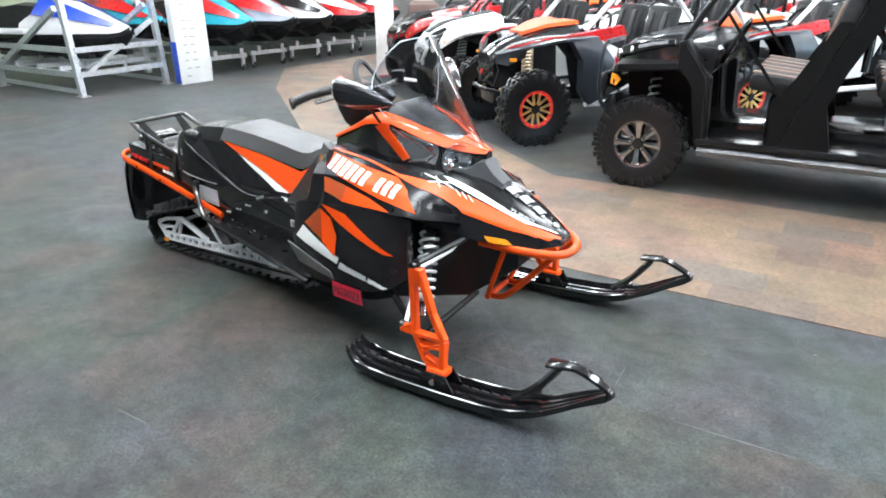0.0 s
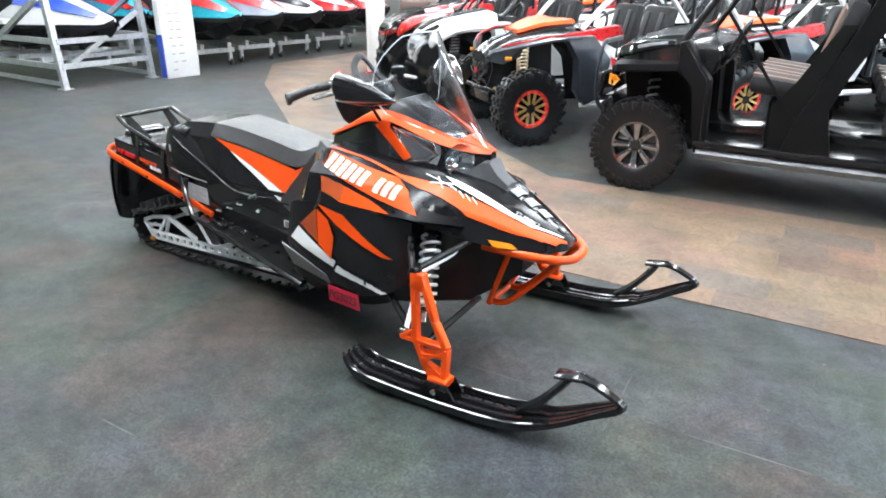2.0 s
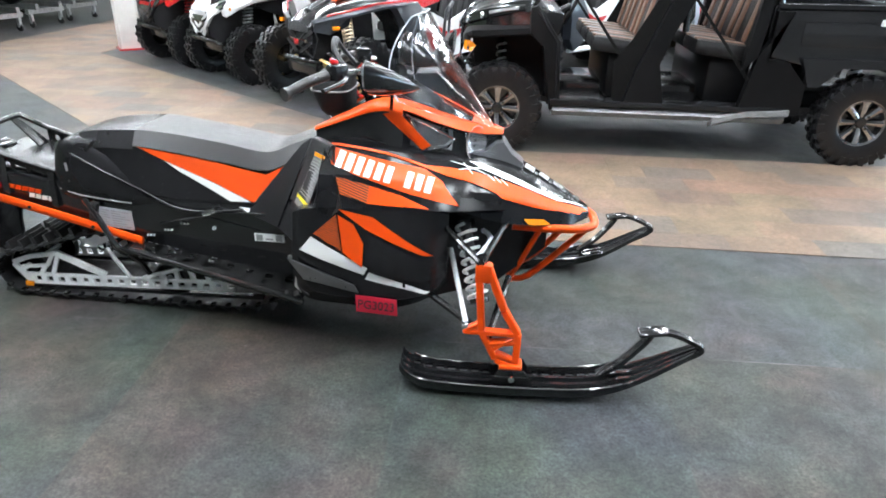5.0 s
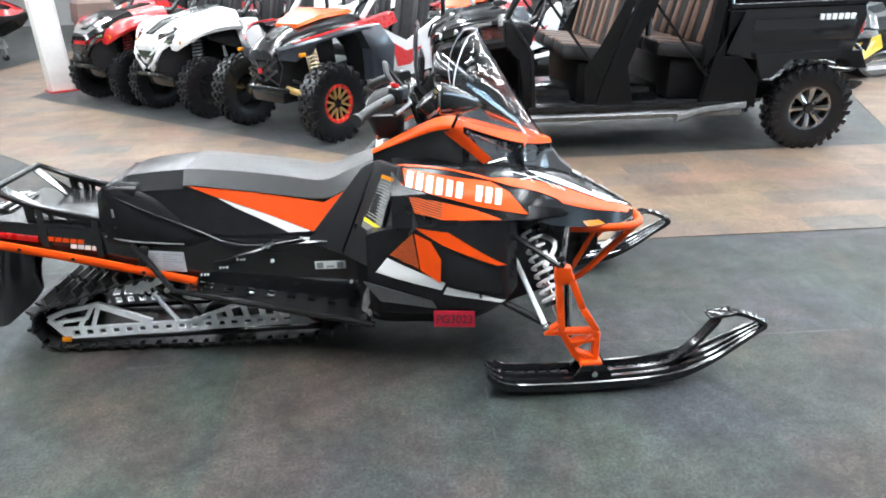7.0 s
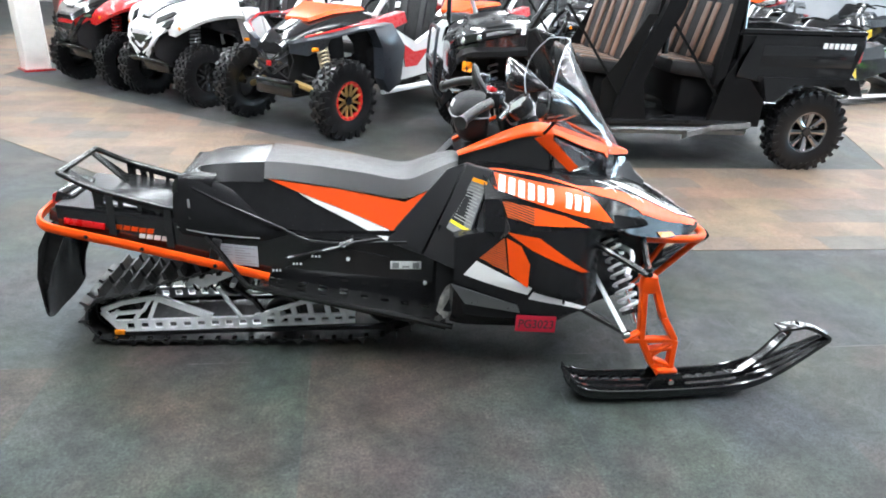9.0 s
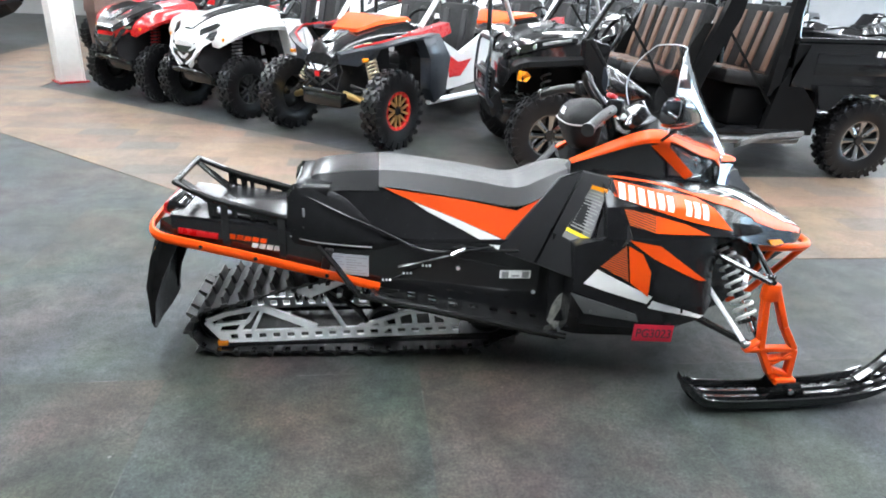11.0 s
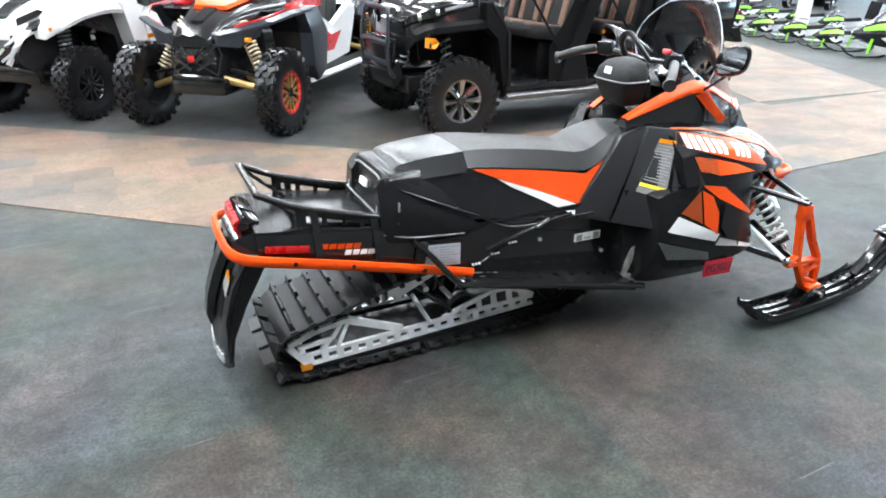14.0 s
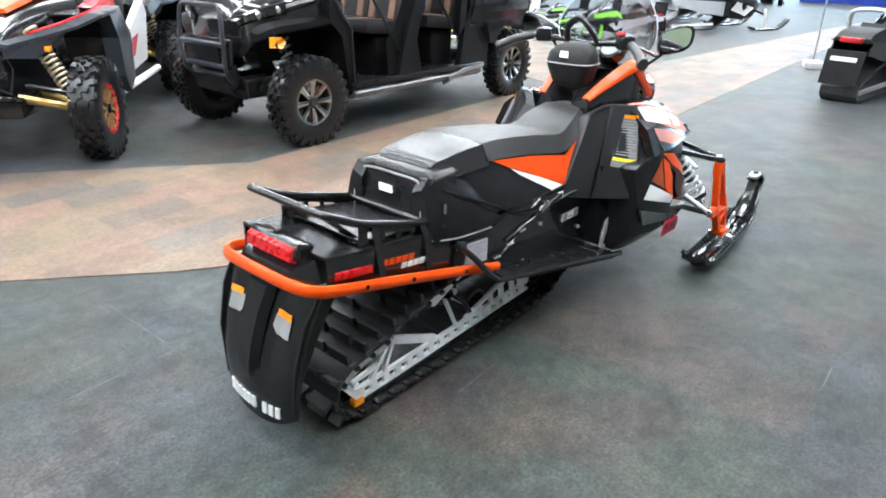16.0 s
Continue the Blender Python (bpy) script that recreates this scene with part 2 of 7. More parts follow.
M["brass_spring"] = mat("pale_gold_spring", (0.62, 0.52, 0.36), 0.35, metal=0.4, var=0.08)
M["net"] = mat("black_woven_net", (0.006, 0.006, 0.006), 0.6, var=0.4, scale=90, grain=0.6, gscale=260, spec=0.12)
M["hood_black"] = mat("satin_black_hood", (0.009, 0.009, 0.010), 0.20, coat=0.08, var=0.2, spec=0.28)
M["mirror"] = mat("mirror_glass", (0.8, 0.82, 0.85), 0.03, metal=1.0, var=0.02, wear=0.01)
M["white_paint"] = mat("white_paint", (0.62, 0.62, 0.62), 0.3, coat=0.5, var=0.03)
M["bronze"] = mat("dark_machined_rim", (0.46, 0.46, 0.465), 0.12, metal=1.0, var=0.3)
M["gold"] = mat("gold_rim", (0.62, 0.42, 0.16), 0.33, metal=0.8, var=0.1)
M["red_ring"] = mat("red_beadlock", (0.62, 0.03, 0.02), 0.35, var=0.06)
M["brown_seat"] = mat("brown_seat_vinyl", (0.17, 0.095, 0.065), 0.45, var=0.15, grain=0.3)
M["green"] = mat("lime_green_paint", (0.19, 0.60, 0.02), 0.3, coat=0.5, var=0.06)
M["blue"] = mat("blue_paint", (0.02, 0.06, 0.40), 0.25, coat=0.6)
M["teal"] = mat("teal_paint", (0.02, 0.33, 0.42), 0.28, coat=0.6)
M["grey_paint"] = mat("grey_blue_paint", (0.30, 0.34, 0.40), 0.3, coat=0.6)
M["yellow_paint"] = mat("yellow_paint", (0.75, 0.52, 0.03), 0.35, coat=0.5)
M["post_white"] = mat("post_paint", (0.78, 0.77, 0.74), 0.5, var=0.06)
M["wall_white"] = mat("wall_paint", (0.42, 0.42, 0.425), 0.6, var=0.05, scale=2)
M["wall_green"] = mat("green_wall_paint", (0.38, 0.45, 0.30), 0.6, var=0.06, scale=2)
M["wall_dark"] = mat("grey_wall_paint", (0.28, 0.28, 0.285), 0.7, var=0.1, scale=2)
M["ceiling"] = mat("ceiling_paint", (0.36, 0.36, 0.365), 0.7, var=0.1, scale=3)
M["bin"] = mat("brown_bin_plastic", (0.13, 0.085, 0.07), 0.5, var=0.1)
M["tube"] = glow_mat("fluorescent_tube", (0.90, 0.965, 1.02), LAMP)
M["daylight"] = glow_mat("daylight_outside", (0.54, 0.79, 1.0), WINDOW)
M["hatch"] = stripes_mat("orange_hatch_print", (0.02, 0.02, 0.021), (0.62, 0.09, 0.008), 0.0085, 0.35)
M["screen"] = mat("grey_display", (0.25, 0.27, 0.25), 0.12, coat=0.5)
M["foam"] = mat("counter_laminate", (0.55, 0.56, 0.58), 0.45, var=0.08, scale=4)


# ---------- mesh helpers ----------
def part(name, bm, material, parent=None, label="", smooth=38, kind=""):
    """Links a bmesh as one mesh object under a thing or part."""
    bmesh.ops.recalc_face_normals(bm, faces=bm.faces)
    me = bpy.data.meshes.new(name)
    bm.to_mesh(me)
    bm.free()
    me.materials.append(material if not isinstance(material, str) else M[material])
    if smooth:
        me.polygons.foreach_set("use_smooth", [True] * len(me.polygons))
        me.set_sharp_from_angle(angle=radians(smooth))
    ob = new(name, me)
    ob.parent = parent
    return tagged(ob, label=label, kind=kind)


def thing(name, label, category, m=None, group="", kind=""):
    ob = tagged(new(name), label, category, group, kind)
    if m is not None:
        ob.matrix_basis = m
    return ob


def solid(name, bm, material, label, category, m=None, group="", kind="", smooth=38):
    ob = part(name, bm, material, None, "", smooth)
    tagged(ob, label, category, group, kind)
    if m is not None:
        ob.matrix_basis = m
    return ob


def nb():
    return bmesh.new()


def box(bm, c, s, r=(0, 0, 0), bev=0.0, seg=2):
    m = pose(*c, *r) @ Matrix.Diagonal((*s, 1))
    vs = bmesh.ops.create_cube(bm, size=1.0, matrix=m)["verts"]
    if bev:
        es = list({e for v in vs for e in v.link_edges})
        bmesh.ops.bevel(bm, geom=es, offset=bev, segments=seg, affect="EDGES", profile=0.5)
    return bm


def face(bm, vs):
    try:
        return bm.faces.new(vs)
    except ValueError:
        return None


def loft(bm, rings, cyc=True, caps=True, loop=False):
    """Skins rings of equal length."""
    vr = [[bm.verts.new(p) for p in ring] for ring in rings]
    n = len(vr[0])
    pairs = list(zip(vr, vr[1:])) + ([(vr[-1], vr[0])] if loop else [])
    for a, b in pairs:
        for i in range(n if cyc else n - 1):
            j = (i + 1) % n
            face(bm, (a[i], a[j], b[j], b[i]))
    if caps and cyc and not loop:
        face(bm, vr[0][::-1]), face(bm, vr[-1])
    return bm


def curve_pts(pts, k=5, cyc=False):
    """A smooth line through points."""
    p = [Vector(q) for q in pts]
    n = len(p)
    out = []
    for i in range(n if cyc else n - 1):
        a, b, c, d = (p[(i + j) % n] if cyc else p[min(max(i + j, 0), n - 1)] for j in (-1, 0, 1, 2))
        for j in range(k):
            t = j / k
            out.append(0.5 * (2 * b + (c - a) * t + (2 * a - 5 * b + 4 * c - d) * t * t + (3 * b - 3 * c + d - a) * t ** 3))
    if not cyc:
        out.append(p[-1])
    return out


def tube(bm, pts, r, n=8, cyc=False, flat=1.0, up=(0, 0, 1), twist=0.0):
    """A bar of round or flattened section along a line; flat scales it sideways."""
    p = [Vector(q) for q in pts]
    rings = []
    m = len(p)
    rr = r if isinstance(r, (list, tuple)) else [r] * m
    prev = None
    for i in range(m):
        a, b = p[(i - 1) % m] if cyc or i else p[0], p[(i + 1) % m] if cyc or i < m - 1 else p[-1]
        d = (b - a).normalized()
        u = Vector(up) if prev is None else prev
        side = d.cross(u)
        if side.length < 1e-4:
            side = d.cross(Vector((1, 0, 0.3)))
        side.normalize()
        u = side.cross(d).normalized()
        prev = u
        rings.append([p[i] + rr[i] * (flat * side * math.cos(2 * math.pi * (j + 0.5) / n + twist) + u * math.sin(2 * math.pi * (j + 0.5) / n + twist)) for j in range(n)])
    return loft(bm, rings, True, not cyc, cyc)


def bar(bm, a, b, w, h, up=(0, 0, 1)):
    """A square bar from a to b, w across and h along up."""
    a, b = Vector(a), Vector(b)
    d = (b - a).normalized()
    side = d.cross(Vector(up))
    if side.length < 1e-4:
        side = d.cross(Vector((1, 0, 0)))
    side.normalize()
    u = side.cross(d)
    q = [side * w / 2 + u * h / 2, -side * w / 2 + u * h / 2, -side * w / 2 - u * h / 2, side * w / 2 - u * h / 2]
    return loft(bm, [[a + v for v in q], [b + v for v in q]])


def cyl(bm, a, b, r, r2=None, n=16):
    return tube(bm, [a, b], [r, r if r2 is None else r2], n)


def prism(bm, poly, y0, y1, bev=0.0):
    """A polygon in x, z drawn out along y."""
    a = [bm.verts.new((x, y0, z)) for x, z in poly]
    b = [bm.verts.new((x, y1, z)) for x, z in poly]
    f0, f1 = face(bm, a), face(bm, b[::-1])
    n = len(poly)
    side = []
    for i in range(n):
        side.append(face(bm, (a[i], b[i], b[(i + 1) % n], a[(i + 1) % n])))
    if bev:
        es = [e for e in bm.edges if e.verts[0] in a and e.verts[1] in a or e.verts[0] in b and e.verts[1] in b]
        bmesh.ops.bevel(bm, geom=es, offset=bev, segments=2, affect="EDGES", profile=0.5)
    return bm


def lathe(bm, prof, axis_m, n=32):
    """Turns a profile of (radius, offset) round the y axis, then moves it by axis_m."""
    rings = []
    for i in range(n):
        a = 2 * math.pi * i / n
        rings.append([axis_m @ Vector((r * math.cos(a), h, r * math.sin(a))) for r, h in prof])
    return loft(bm, rings, False, False, True)


def sheet(bm, rows, thick):
    """A curved sheet through rows of points, with thickness."""
    g = [[Vector(p) for p in row] for row in rows]
    nr, nc = len(g), len(g[0])
    nrm = []
    for i in range(nr):
        nrm.append([])
        for j in range(nc):
            du = g[min(i + 1, nr - 1)][j] - g[max(i - 1, 0)][j]
            dv = g[i][min(j + 1, nc - 1)] - g[i][max(j - 1, 0)]
            nrm[i].append(du.cross(dv).normalized())
    A = [[bm.verts.new(g[i][j]) for j in range(nc)] for i in range(nr)]
    C = [[bm.verts.new(g[i][j] + nrm[i][j] * thick) for j in range(nc)] for i in range(nr)]
    for i in range(nr - 1):
        for j in range(nc - 1):
            face(bm, (A[i][j], A[i][j + 1], A[i + 1][j + 1], A[i + 1][j]))
            face(bm, (C[i][j], C[i + 1][j], C[i + 1][j + 1], C[i][j + 1]))
    rim = [(0, j) for j in range(nc)] + [(i, nc - 1) for i in range(1, nr)] + [(nr - 1, j) for j in range(nc - 2, -1, -1)] + [(i, 0) for i in range(nr - 2, 0, -1)]
    for (i, j), (k, l) in zip(rim, rim[1:] + rim[:1]):
        face(bm, (A[i][j], C[i][j], C[k][l], A[k][l]))
    return bm


def plate(bm, pts, t):
    """A flat polygon in space with thickness along its normal."""
    p = [Vector(q) for q in pts]
    n = Vector((0, 0, 0))
    for i in range(len(p)):
        n += p[i].cross(p[(i + 1) % len(p)])
    n.normalize()
    a = [bm.verts.new(q) for q in p]
    b = [bm.verts.new(q + n * t) for q in p]
    face(bm, a[::-1]), face(bm, b)
    for i in range(len(p)):
        j = (i + 1) % len(p)
        face(bm, (a[i], a[j], b[j], b[i]))
    return bm


def bvh_of(*obs):
    vs, fs = [], []
    for o in obs:
        k = len(vs)
        vs += [v.co.copy() for v in o.data.vertices]
        fs += [[k + i for i in p.vertices] for p in o.data.polygons]
    return BVHTree.FromPolygons(vs, fs)


def decal(bm, poly, tree, way, lift=0.004, cell=0.009):
    """A printed film: a polygon in the plane across way, laid onto the surface that way meets. way is 'x', 'y-', 'y+' or 'z'."""
    t = bmesh.new()
    vs = [t.verts.new((x, z, 0)) for x, z in poly]
    t.faces.new(vs)
    lo = [min(p[i] for p in poly) for i in (0, 1)]
    hi = [max(p[i] for p in poly) for i in (0, 1)]
    for ax in (0, 1):
        k = int((hi[ax] - lo[ax]) / cell)
        for i in range(1, k + 1):
            co = [0, 0, 0]
            co[ax] = lo[ax] + i * (hi[ax] - lo[ax]) / (k + 1)
            no = [0, 0, 0]
            no[ax] = 1
            bmesh.ops.bisect_plane(t, geom=t.verts[:] + t.edges[:] + t.faces[:], plane_co=co, plane_no=no)
    new_v = {}
    for v in t.verts:
        a, b = v.co.x, v.co.y
        if way == "z":
            o, d = Vector((a, b, 3)), Vector((0, 0, -1))
        elif way == "x":
            o, d = Vector((-5, a, b)), Vector((1, 0, 0))
        else:
            s = -1 if way == "y-" else 1
            o, d = Vector((a, 2 * s, b)), Vector((0, -s, 0))
        hit, n = tree.ray_cast(o, d)[:2]
        if hit is None:
            continue
        if n.dot(d) > 0:
            n = -n
        new_v[v] = bm.verts.new(hit + (n - d * 2.0).normalized() * lift)
    for f in t.faces:
        if all(v in new_v for v in f.verts):
            face(bm, [new_v[v] for v in f.verts])
    t.free()
    return bm


def text_mesh(words, size, m, depth=0.0008):
    """Lettering in the built-in font as a bmesh, lying in the plane of m."""
    cu = bpy.data.curves.new("lettering", "FONT")
    cu.body, cu.size, cu.extrude, cu.align_x, cu.align_y = words, size, depth, "CENTER", "CENTER"
    ob = bpy.data.objects.new("lettering", cu)
    scene.collection.objects.link(ob)
    me = bpy.data.meshes.new_from_object(ob.evaluated_get(bpy.context.evaluated_depsgraph_get()))
    bm = bmesh.new()
    bm.from_mesh(me)
    bm.transform(m)
    bpy.data.objects.remove(ob)
    bpy.data.curves.remove(cu)
    bpy.data.meshes.remove(me)
    return bm


# ---------- the setting: showroom floor, walls, ceiling ----------
X0, X1, Y0, Y1, HIGH = -14.0, 30.0, -9.0, 18.0, 4.6


def slab(name, lo, hi, material, label, category):
    c = [(a + b) / 2 for a, b in zip(lo, hi)]
    return solid(name, box(nb(), c, [b - a for a, b in zip(lo, hi)]), material, label, category, kind="structure", smooth=0)


floor = slab("floor", (X0 - 0.2, Y0 - 0.2, -0.2), (X1 + 0.2, Y1 + 0.2, 0.0), "carpet", "worn dark grey mottled carpet tiles of the showroom", "floor")
slab("ceiling", (X0 - 0.2, Y0 - 0.2, HIGH), (X1 + 0.2, Y1 + 0.2, HIGH + 0.2), "ceiling", "plain pale ceiling of the showroom", "ceiling")
slab("wall_west", (X0 - 0.2, Y0, 0), (X0, Y1, HIGH), "wall_green", "light green painted showroom wall", "wall")
slab("wall_south", (X0 - 0.2, Y0 - 0.2, 0), (X1 + 0.2, Y0, HIGH), "wall_dark", "plain grey painted showroom wall", "wall")
slab("wall_north", (X0 - 0.2, Y1, 0), (X1 + 0.2, Y1 + 0.2, HIGH), "wall_white", "plain white painted showroom wall", "wall")
slab("wall_east_low", (X1, Y0, 0), (X1 + 0.2, Y1, 0.35), "wall_white", "low white wall under the showroom windows", "wall")
slab("wall_east_high", (X1, Y0, 3.4), (X1 + 0.2, Y1, HIGH), "wall_white", "white wall above the showroom windows", "wall")
for i in range(10):
    y = Y0 + 0.1 + i * 2.98
    slab("window_frame", (X1 + 0.02, y - 0.06, 0.35), (X1 + 0.16, y + 0.06, 3.4), "alu", "aluminium upright of the showroom windows", "window frame")
slab("backdrop", (X1 + 1.5, Y0 - 4, -0.2), (X1 + 1.6, Y1 + 4, 6.0), "daylight", "bright overcast daylight outside the windows", "backdrop")


def clip_half(poly, a, b):
    """Keeps the part of a polygon to the left of the line a to b."""
    out = []
    for i in range(len(poly)):
        p, q = poly[i], poly[(i + 1) % len(poly)]
        sp = (b[0] - a[0]) * (p[1] - a[1]) - (b[1] - a[1]) * (p[0] - a[0])
        sq = (b[0] - a[0]) * (q[1] - a[1]) - (b[1] - a[1]) * (q[0] - a[0])
        if sp >= 0:
            out.append(p)
        if sp * sq < 0:
            k = sp / (sp - sq)
            out.append((p[0] + k * (q[0] - p[0]), p[1] + k * (q[1] - p[1])))
    return out


# the tan walkway: convex stretches, laid with staggered carpet planks
WALK = [
    ([(-7.5, 6.5), (-6.01, 4.74), (-2.05, 1.30), (-1.28, 0.80), (-0.75, 2.50), (-5.6, 6.25)], 0.0),
    ([(-1.28, 0.80), (3.55, 0.78), (3.55, 2.55), (-0.75, 2.50)], 0.0),
    ([(-7.5, 6.5), (-5.6, 6.25), (-5.5, 14.0), (-7.3, 14.0)], 0.0),
    ([(3.55, 0.78), (17.0, 0.80), (17.0, 2.15), (5.6, 2.35), (3.55, 2.55)], 0.0),
    ([(3.55, 2.55), (5.6, 2.35), (9.5, 9.5), (6.6, 9.5)], 0.0),
]


def tile_mesh(name, pts, h=0.004):
    bm = nb()
    c = [sum(p[i] for p in pts) / len(pts) for i in (0, 1)]
    lo = [bm.verts.new((x, y, 0)) for x, y in pts]
    sh = [(c[0] + (x - c[0]) * 0.998, c[1] + (y - c[1]) * 0.998) for x, y in pts]
    hi = [bm.verts.new((x, y, h)) for x, y in sh]
    face(bm, hi)
    for i in range(len(pts)):
        j = (i + 1) % len(pts)
        face(bm, (lo[i], lo[j], hi[j], hi[i]))
    return bm




# ---------- ceiling lights ----------
def ceiling_lights():
    proto = None
    # the last row, at y -1.8, is added to brighten the snowmobile's near side
    spots = [(-9.0 + 2.7 * i, y) for y in (3.4, 6.4, 9.4, 12.4) for i in range(14)] + [(-8.2 + 2.7 * i, 0.5) for i in range(10)] + [(-3.75 + 1.7 * i, -1.8) for i in range(4)]
    for x, y in spots:
        m = pose(x, y, HIGH - 0.002)
        if proto is None:
            proto = thing("ceiling_light", "white fluorescent fixture with diffuser on the ceiling", "ceiling light", m, "ceiling lights")
            part("housing", box(nb(), (0, 0, -0.04), (0.32, 2.44, 0.08), bev=0.01), "white_paint", proto)
            part("diffuser", box(nb(), (0, 0, -0.088), (0.34, 2.40, 0.016), bev=0.004), "tube", proto, "glowing white diffuser")
        else:
            copy_thing(proto, m)


ceiling_lights()


# ---------- the snowmobile ----------
def full_ring(half, x):
    """A closed ring from a half outline that runs from the top middle to the lower edge."""
    right = [(x, -y, z) for y, z in half[::-1]]
    left = [(x, y, z) for y, z in half if y > 1e-6]
    return right + left


def lerp_rows(st, k=4):
    """Finer stations by smooth interpolation along x."""
    flat = [[x] + [c for p in half for c in p] for x, half in st]
    out = []
    n = len(flat)
    for i in range(n - 1):
        rows = [flat[min(max(i + j, 0), n - 1)] for j in (-1, 0, 1, 2)]
        for q in range(k):
            t = q / k
            v = [0.5 * (2 * b + (c - a) * t + (2 * a - 5 * b + 4 * c - d) * t * t + (3 * b - 3 * c + d - a) * t ** 3) for a, b, c, d in zip(*rows)]
            out.append(v)
    out.append(flat[-1])
    return [(v[0], [(v[1 + 2 * i], v[2 + 2 * i]) for i in range((len(v) - 1) // 2)]) for v in out]


HOOD = [
    (0.285, [(0, 0.548), (0.022, 0.546), (0.042, 0.538), (0.05, 0.518)]),
    (0.20, [(0, 0.600), (0.060, 0.592), (0.115, 0.562), (0.135, 0.515)]),
    (0.05, [(0, 0.690), (0.100, 0.676), (0.185, 0.612), (0.215, 0.535)]),
    (-0.10, [(0, 0.760), (0.145, 0.738), (0.255, 0.672), (0.300, 0.580)]),
    (-0.22, [(0, 0.795), (0.190, 0.768), (0.315, 0.700), (0.370, 0.635)]),
    (-0.40, [(0, 0.825), (0.232, 0.802), (0.345, 0.738), (0.405, 0.642)]),
    (-0.55, [(0, 0.835), (0.252, 0.825), (0.362, 0.752), (0.425, 0.642)]),
    (-0.74, [(0, 0.830), (0.268, 0.838), (0.378, 0.752), (0.430, 0.642)]),
]
FLANK = [
    (-0.845, [(0.395, 0.600), (0.430, 0.450), (0.405, 0.290), (0.34, 0.212)]),
    (-0.79, [(0.415, 0.628), (0.444, 0.450), (0.428, 0.290), (0.365, 0.210)]),
    (-0.65, [(0.428, 0.645), (0.460, 0.450), (0.455, 0.290), (0.38, 0.212)]),
    (-0.47, [(0.415, 0.642), (0.458, 0.430), (0.455, 0.290), (0.38, 0.212)]),
    (-0.33, [(0.385, 0.638), (0.410, 0.450), (0.445, 0.320), (0.35, 0.255)]),
    (-0.26, [(0.335, 0.610), (0.350, 0.450), (0.380, 0.360), (0.29, 0.300)]),
]
SEAT = [
    (-1.845, [(0, 0.755), (0.115, 0.752), (0.150, 0.710), (0.172, 0.600)]),
    (-1.80, [(0, 0.780), (0.125, 0.778), (0.162, 0.738), (0.185, 0.580)]),
    (-1.58, [(0, 0.798), (0.132, 0.796), (0.168, 0.745), (0.200, 0.560)]),
    (-1.40, [(0, 0.788), (0.122, 0.782), (0.160, 0.722), (0.203, 0.540)]),
    (-1.20, [(0, 0.762), (0.120, 0.755), (0.155, 0.690), (0.206, 0.510)]),
    (-1.03, [(0, 0.735), (0.120, 0.730), (0.155, 0.667), (0.206, 0.500)]),
    (-0.92, [(0, 0.775), (0.110, 0.768), (0.150, 0.712), (0.190, 0.550)]),
    (-0.82, [(0, 0.808), (0.080, 0.800), (0.130, 0.755), (0.170, 0.650)]),
    (-0.75, [(0, 0.805), (0.065, 0.795), (0.110, 0.760), (0.150, 0.690)]),
]
COWL = [
    (-0.82, [(0, 0.800), (0.090, 0.850), (0.120, 0.852), (0.140, 0.790)]),
    (-0.70, [(0, 0.850), (0.110, 0.915), (0.150, 0.905), (0.170, 0.810)]),
    (-0.56, [(0, 0.920), (0.145, 0.982), (0.190, 0.965), (0.205, 0.820)]),
    (-0.46, [(0, 0.955), (0.135, 0.982), (0.185, 0.955), (0.205, 0.810)]),
    (-0.30, [(0, 0.935), (0.095, 0.928), (0.135, 0.890), (0.165, 0.790)]),
    (-0.18, [(0, 0.885), (0.048, 0.880), (0.075, 0.852), (0.110, 0.760)]),
    (-0.085, [(0, 0.850), (0.012, 0.849), (0.022, 0.840), (0.045, 0.740)]),
]


def strip(bm, st, i, j, x0, x1, lift, s, thick=0.006, down=0.0):
    """A band of a lofted body between two of its outline points, laid proud of it."""
    rows = []
    for x, half in st:
        if x0 - 1e-6 <= x <= x1 + 1e-6:
            row = [(x, s * (half[k][0] + lift), half[k][1] + lift * 0.4) for k in range(i, j + 1)]
            if down:
                a, b = half[j], half[j + 1]
                row += [(x, s * (a[0] + (b[0] - a[0]) * q + lift), a[1] + (b[1] - a[1]) * q) for q in (down * 0.4, down)]
            rows.append(row)
    return sheet(bm, rows, thick * (1 if s > 0 else -1))


def letter_blocks(bm, a, b, drop, n, tree, way, gap=0.25, lean=0.25, skip=(), lift=0.006):
    """A row of plain slanted blocks from a to b, drop high, as stand-ins for lettering."""
    (xa, za), (xb, zb) = a, b
    side = -1 if way == "y-" else 1

    def spot(t, q):
        k = lean * drop
        x, z = xa + (xb - xa) * t - k * q, za + (zb - za) * t - drop * q
        y = tree.ray_cast(Vector((x, 2 * side, z)), Vector((0, -side, 0)))[0].y
        return Vector((x, y + side * lift, z + lift * 0.3))
    for i in range(n):
        if i in skip:
            continue
        t0, t1 = (i + gap / 2) / n, (i + 1 - gap / 2) / n
        rows = [[spot(t0 + (t1 - t0) * u, q) for u in (0, 0.5, 1)] for q in (0, 0.25, 0.5, 0.75, 1)]
        sheet(bm, rows, 0.002 * side)
    return bm


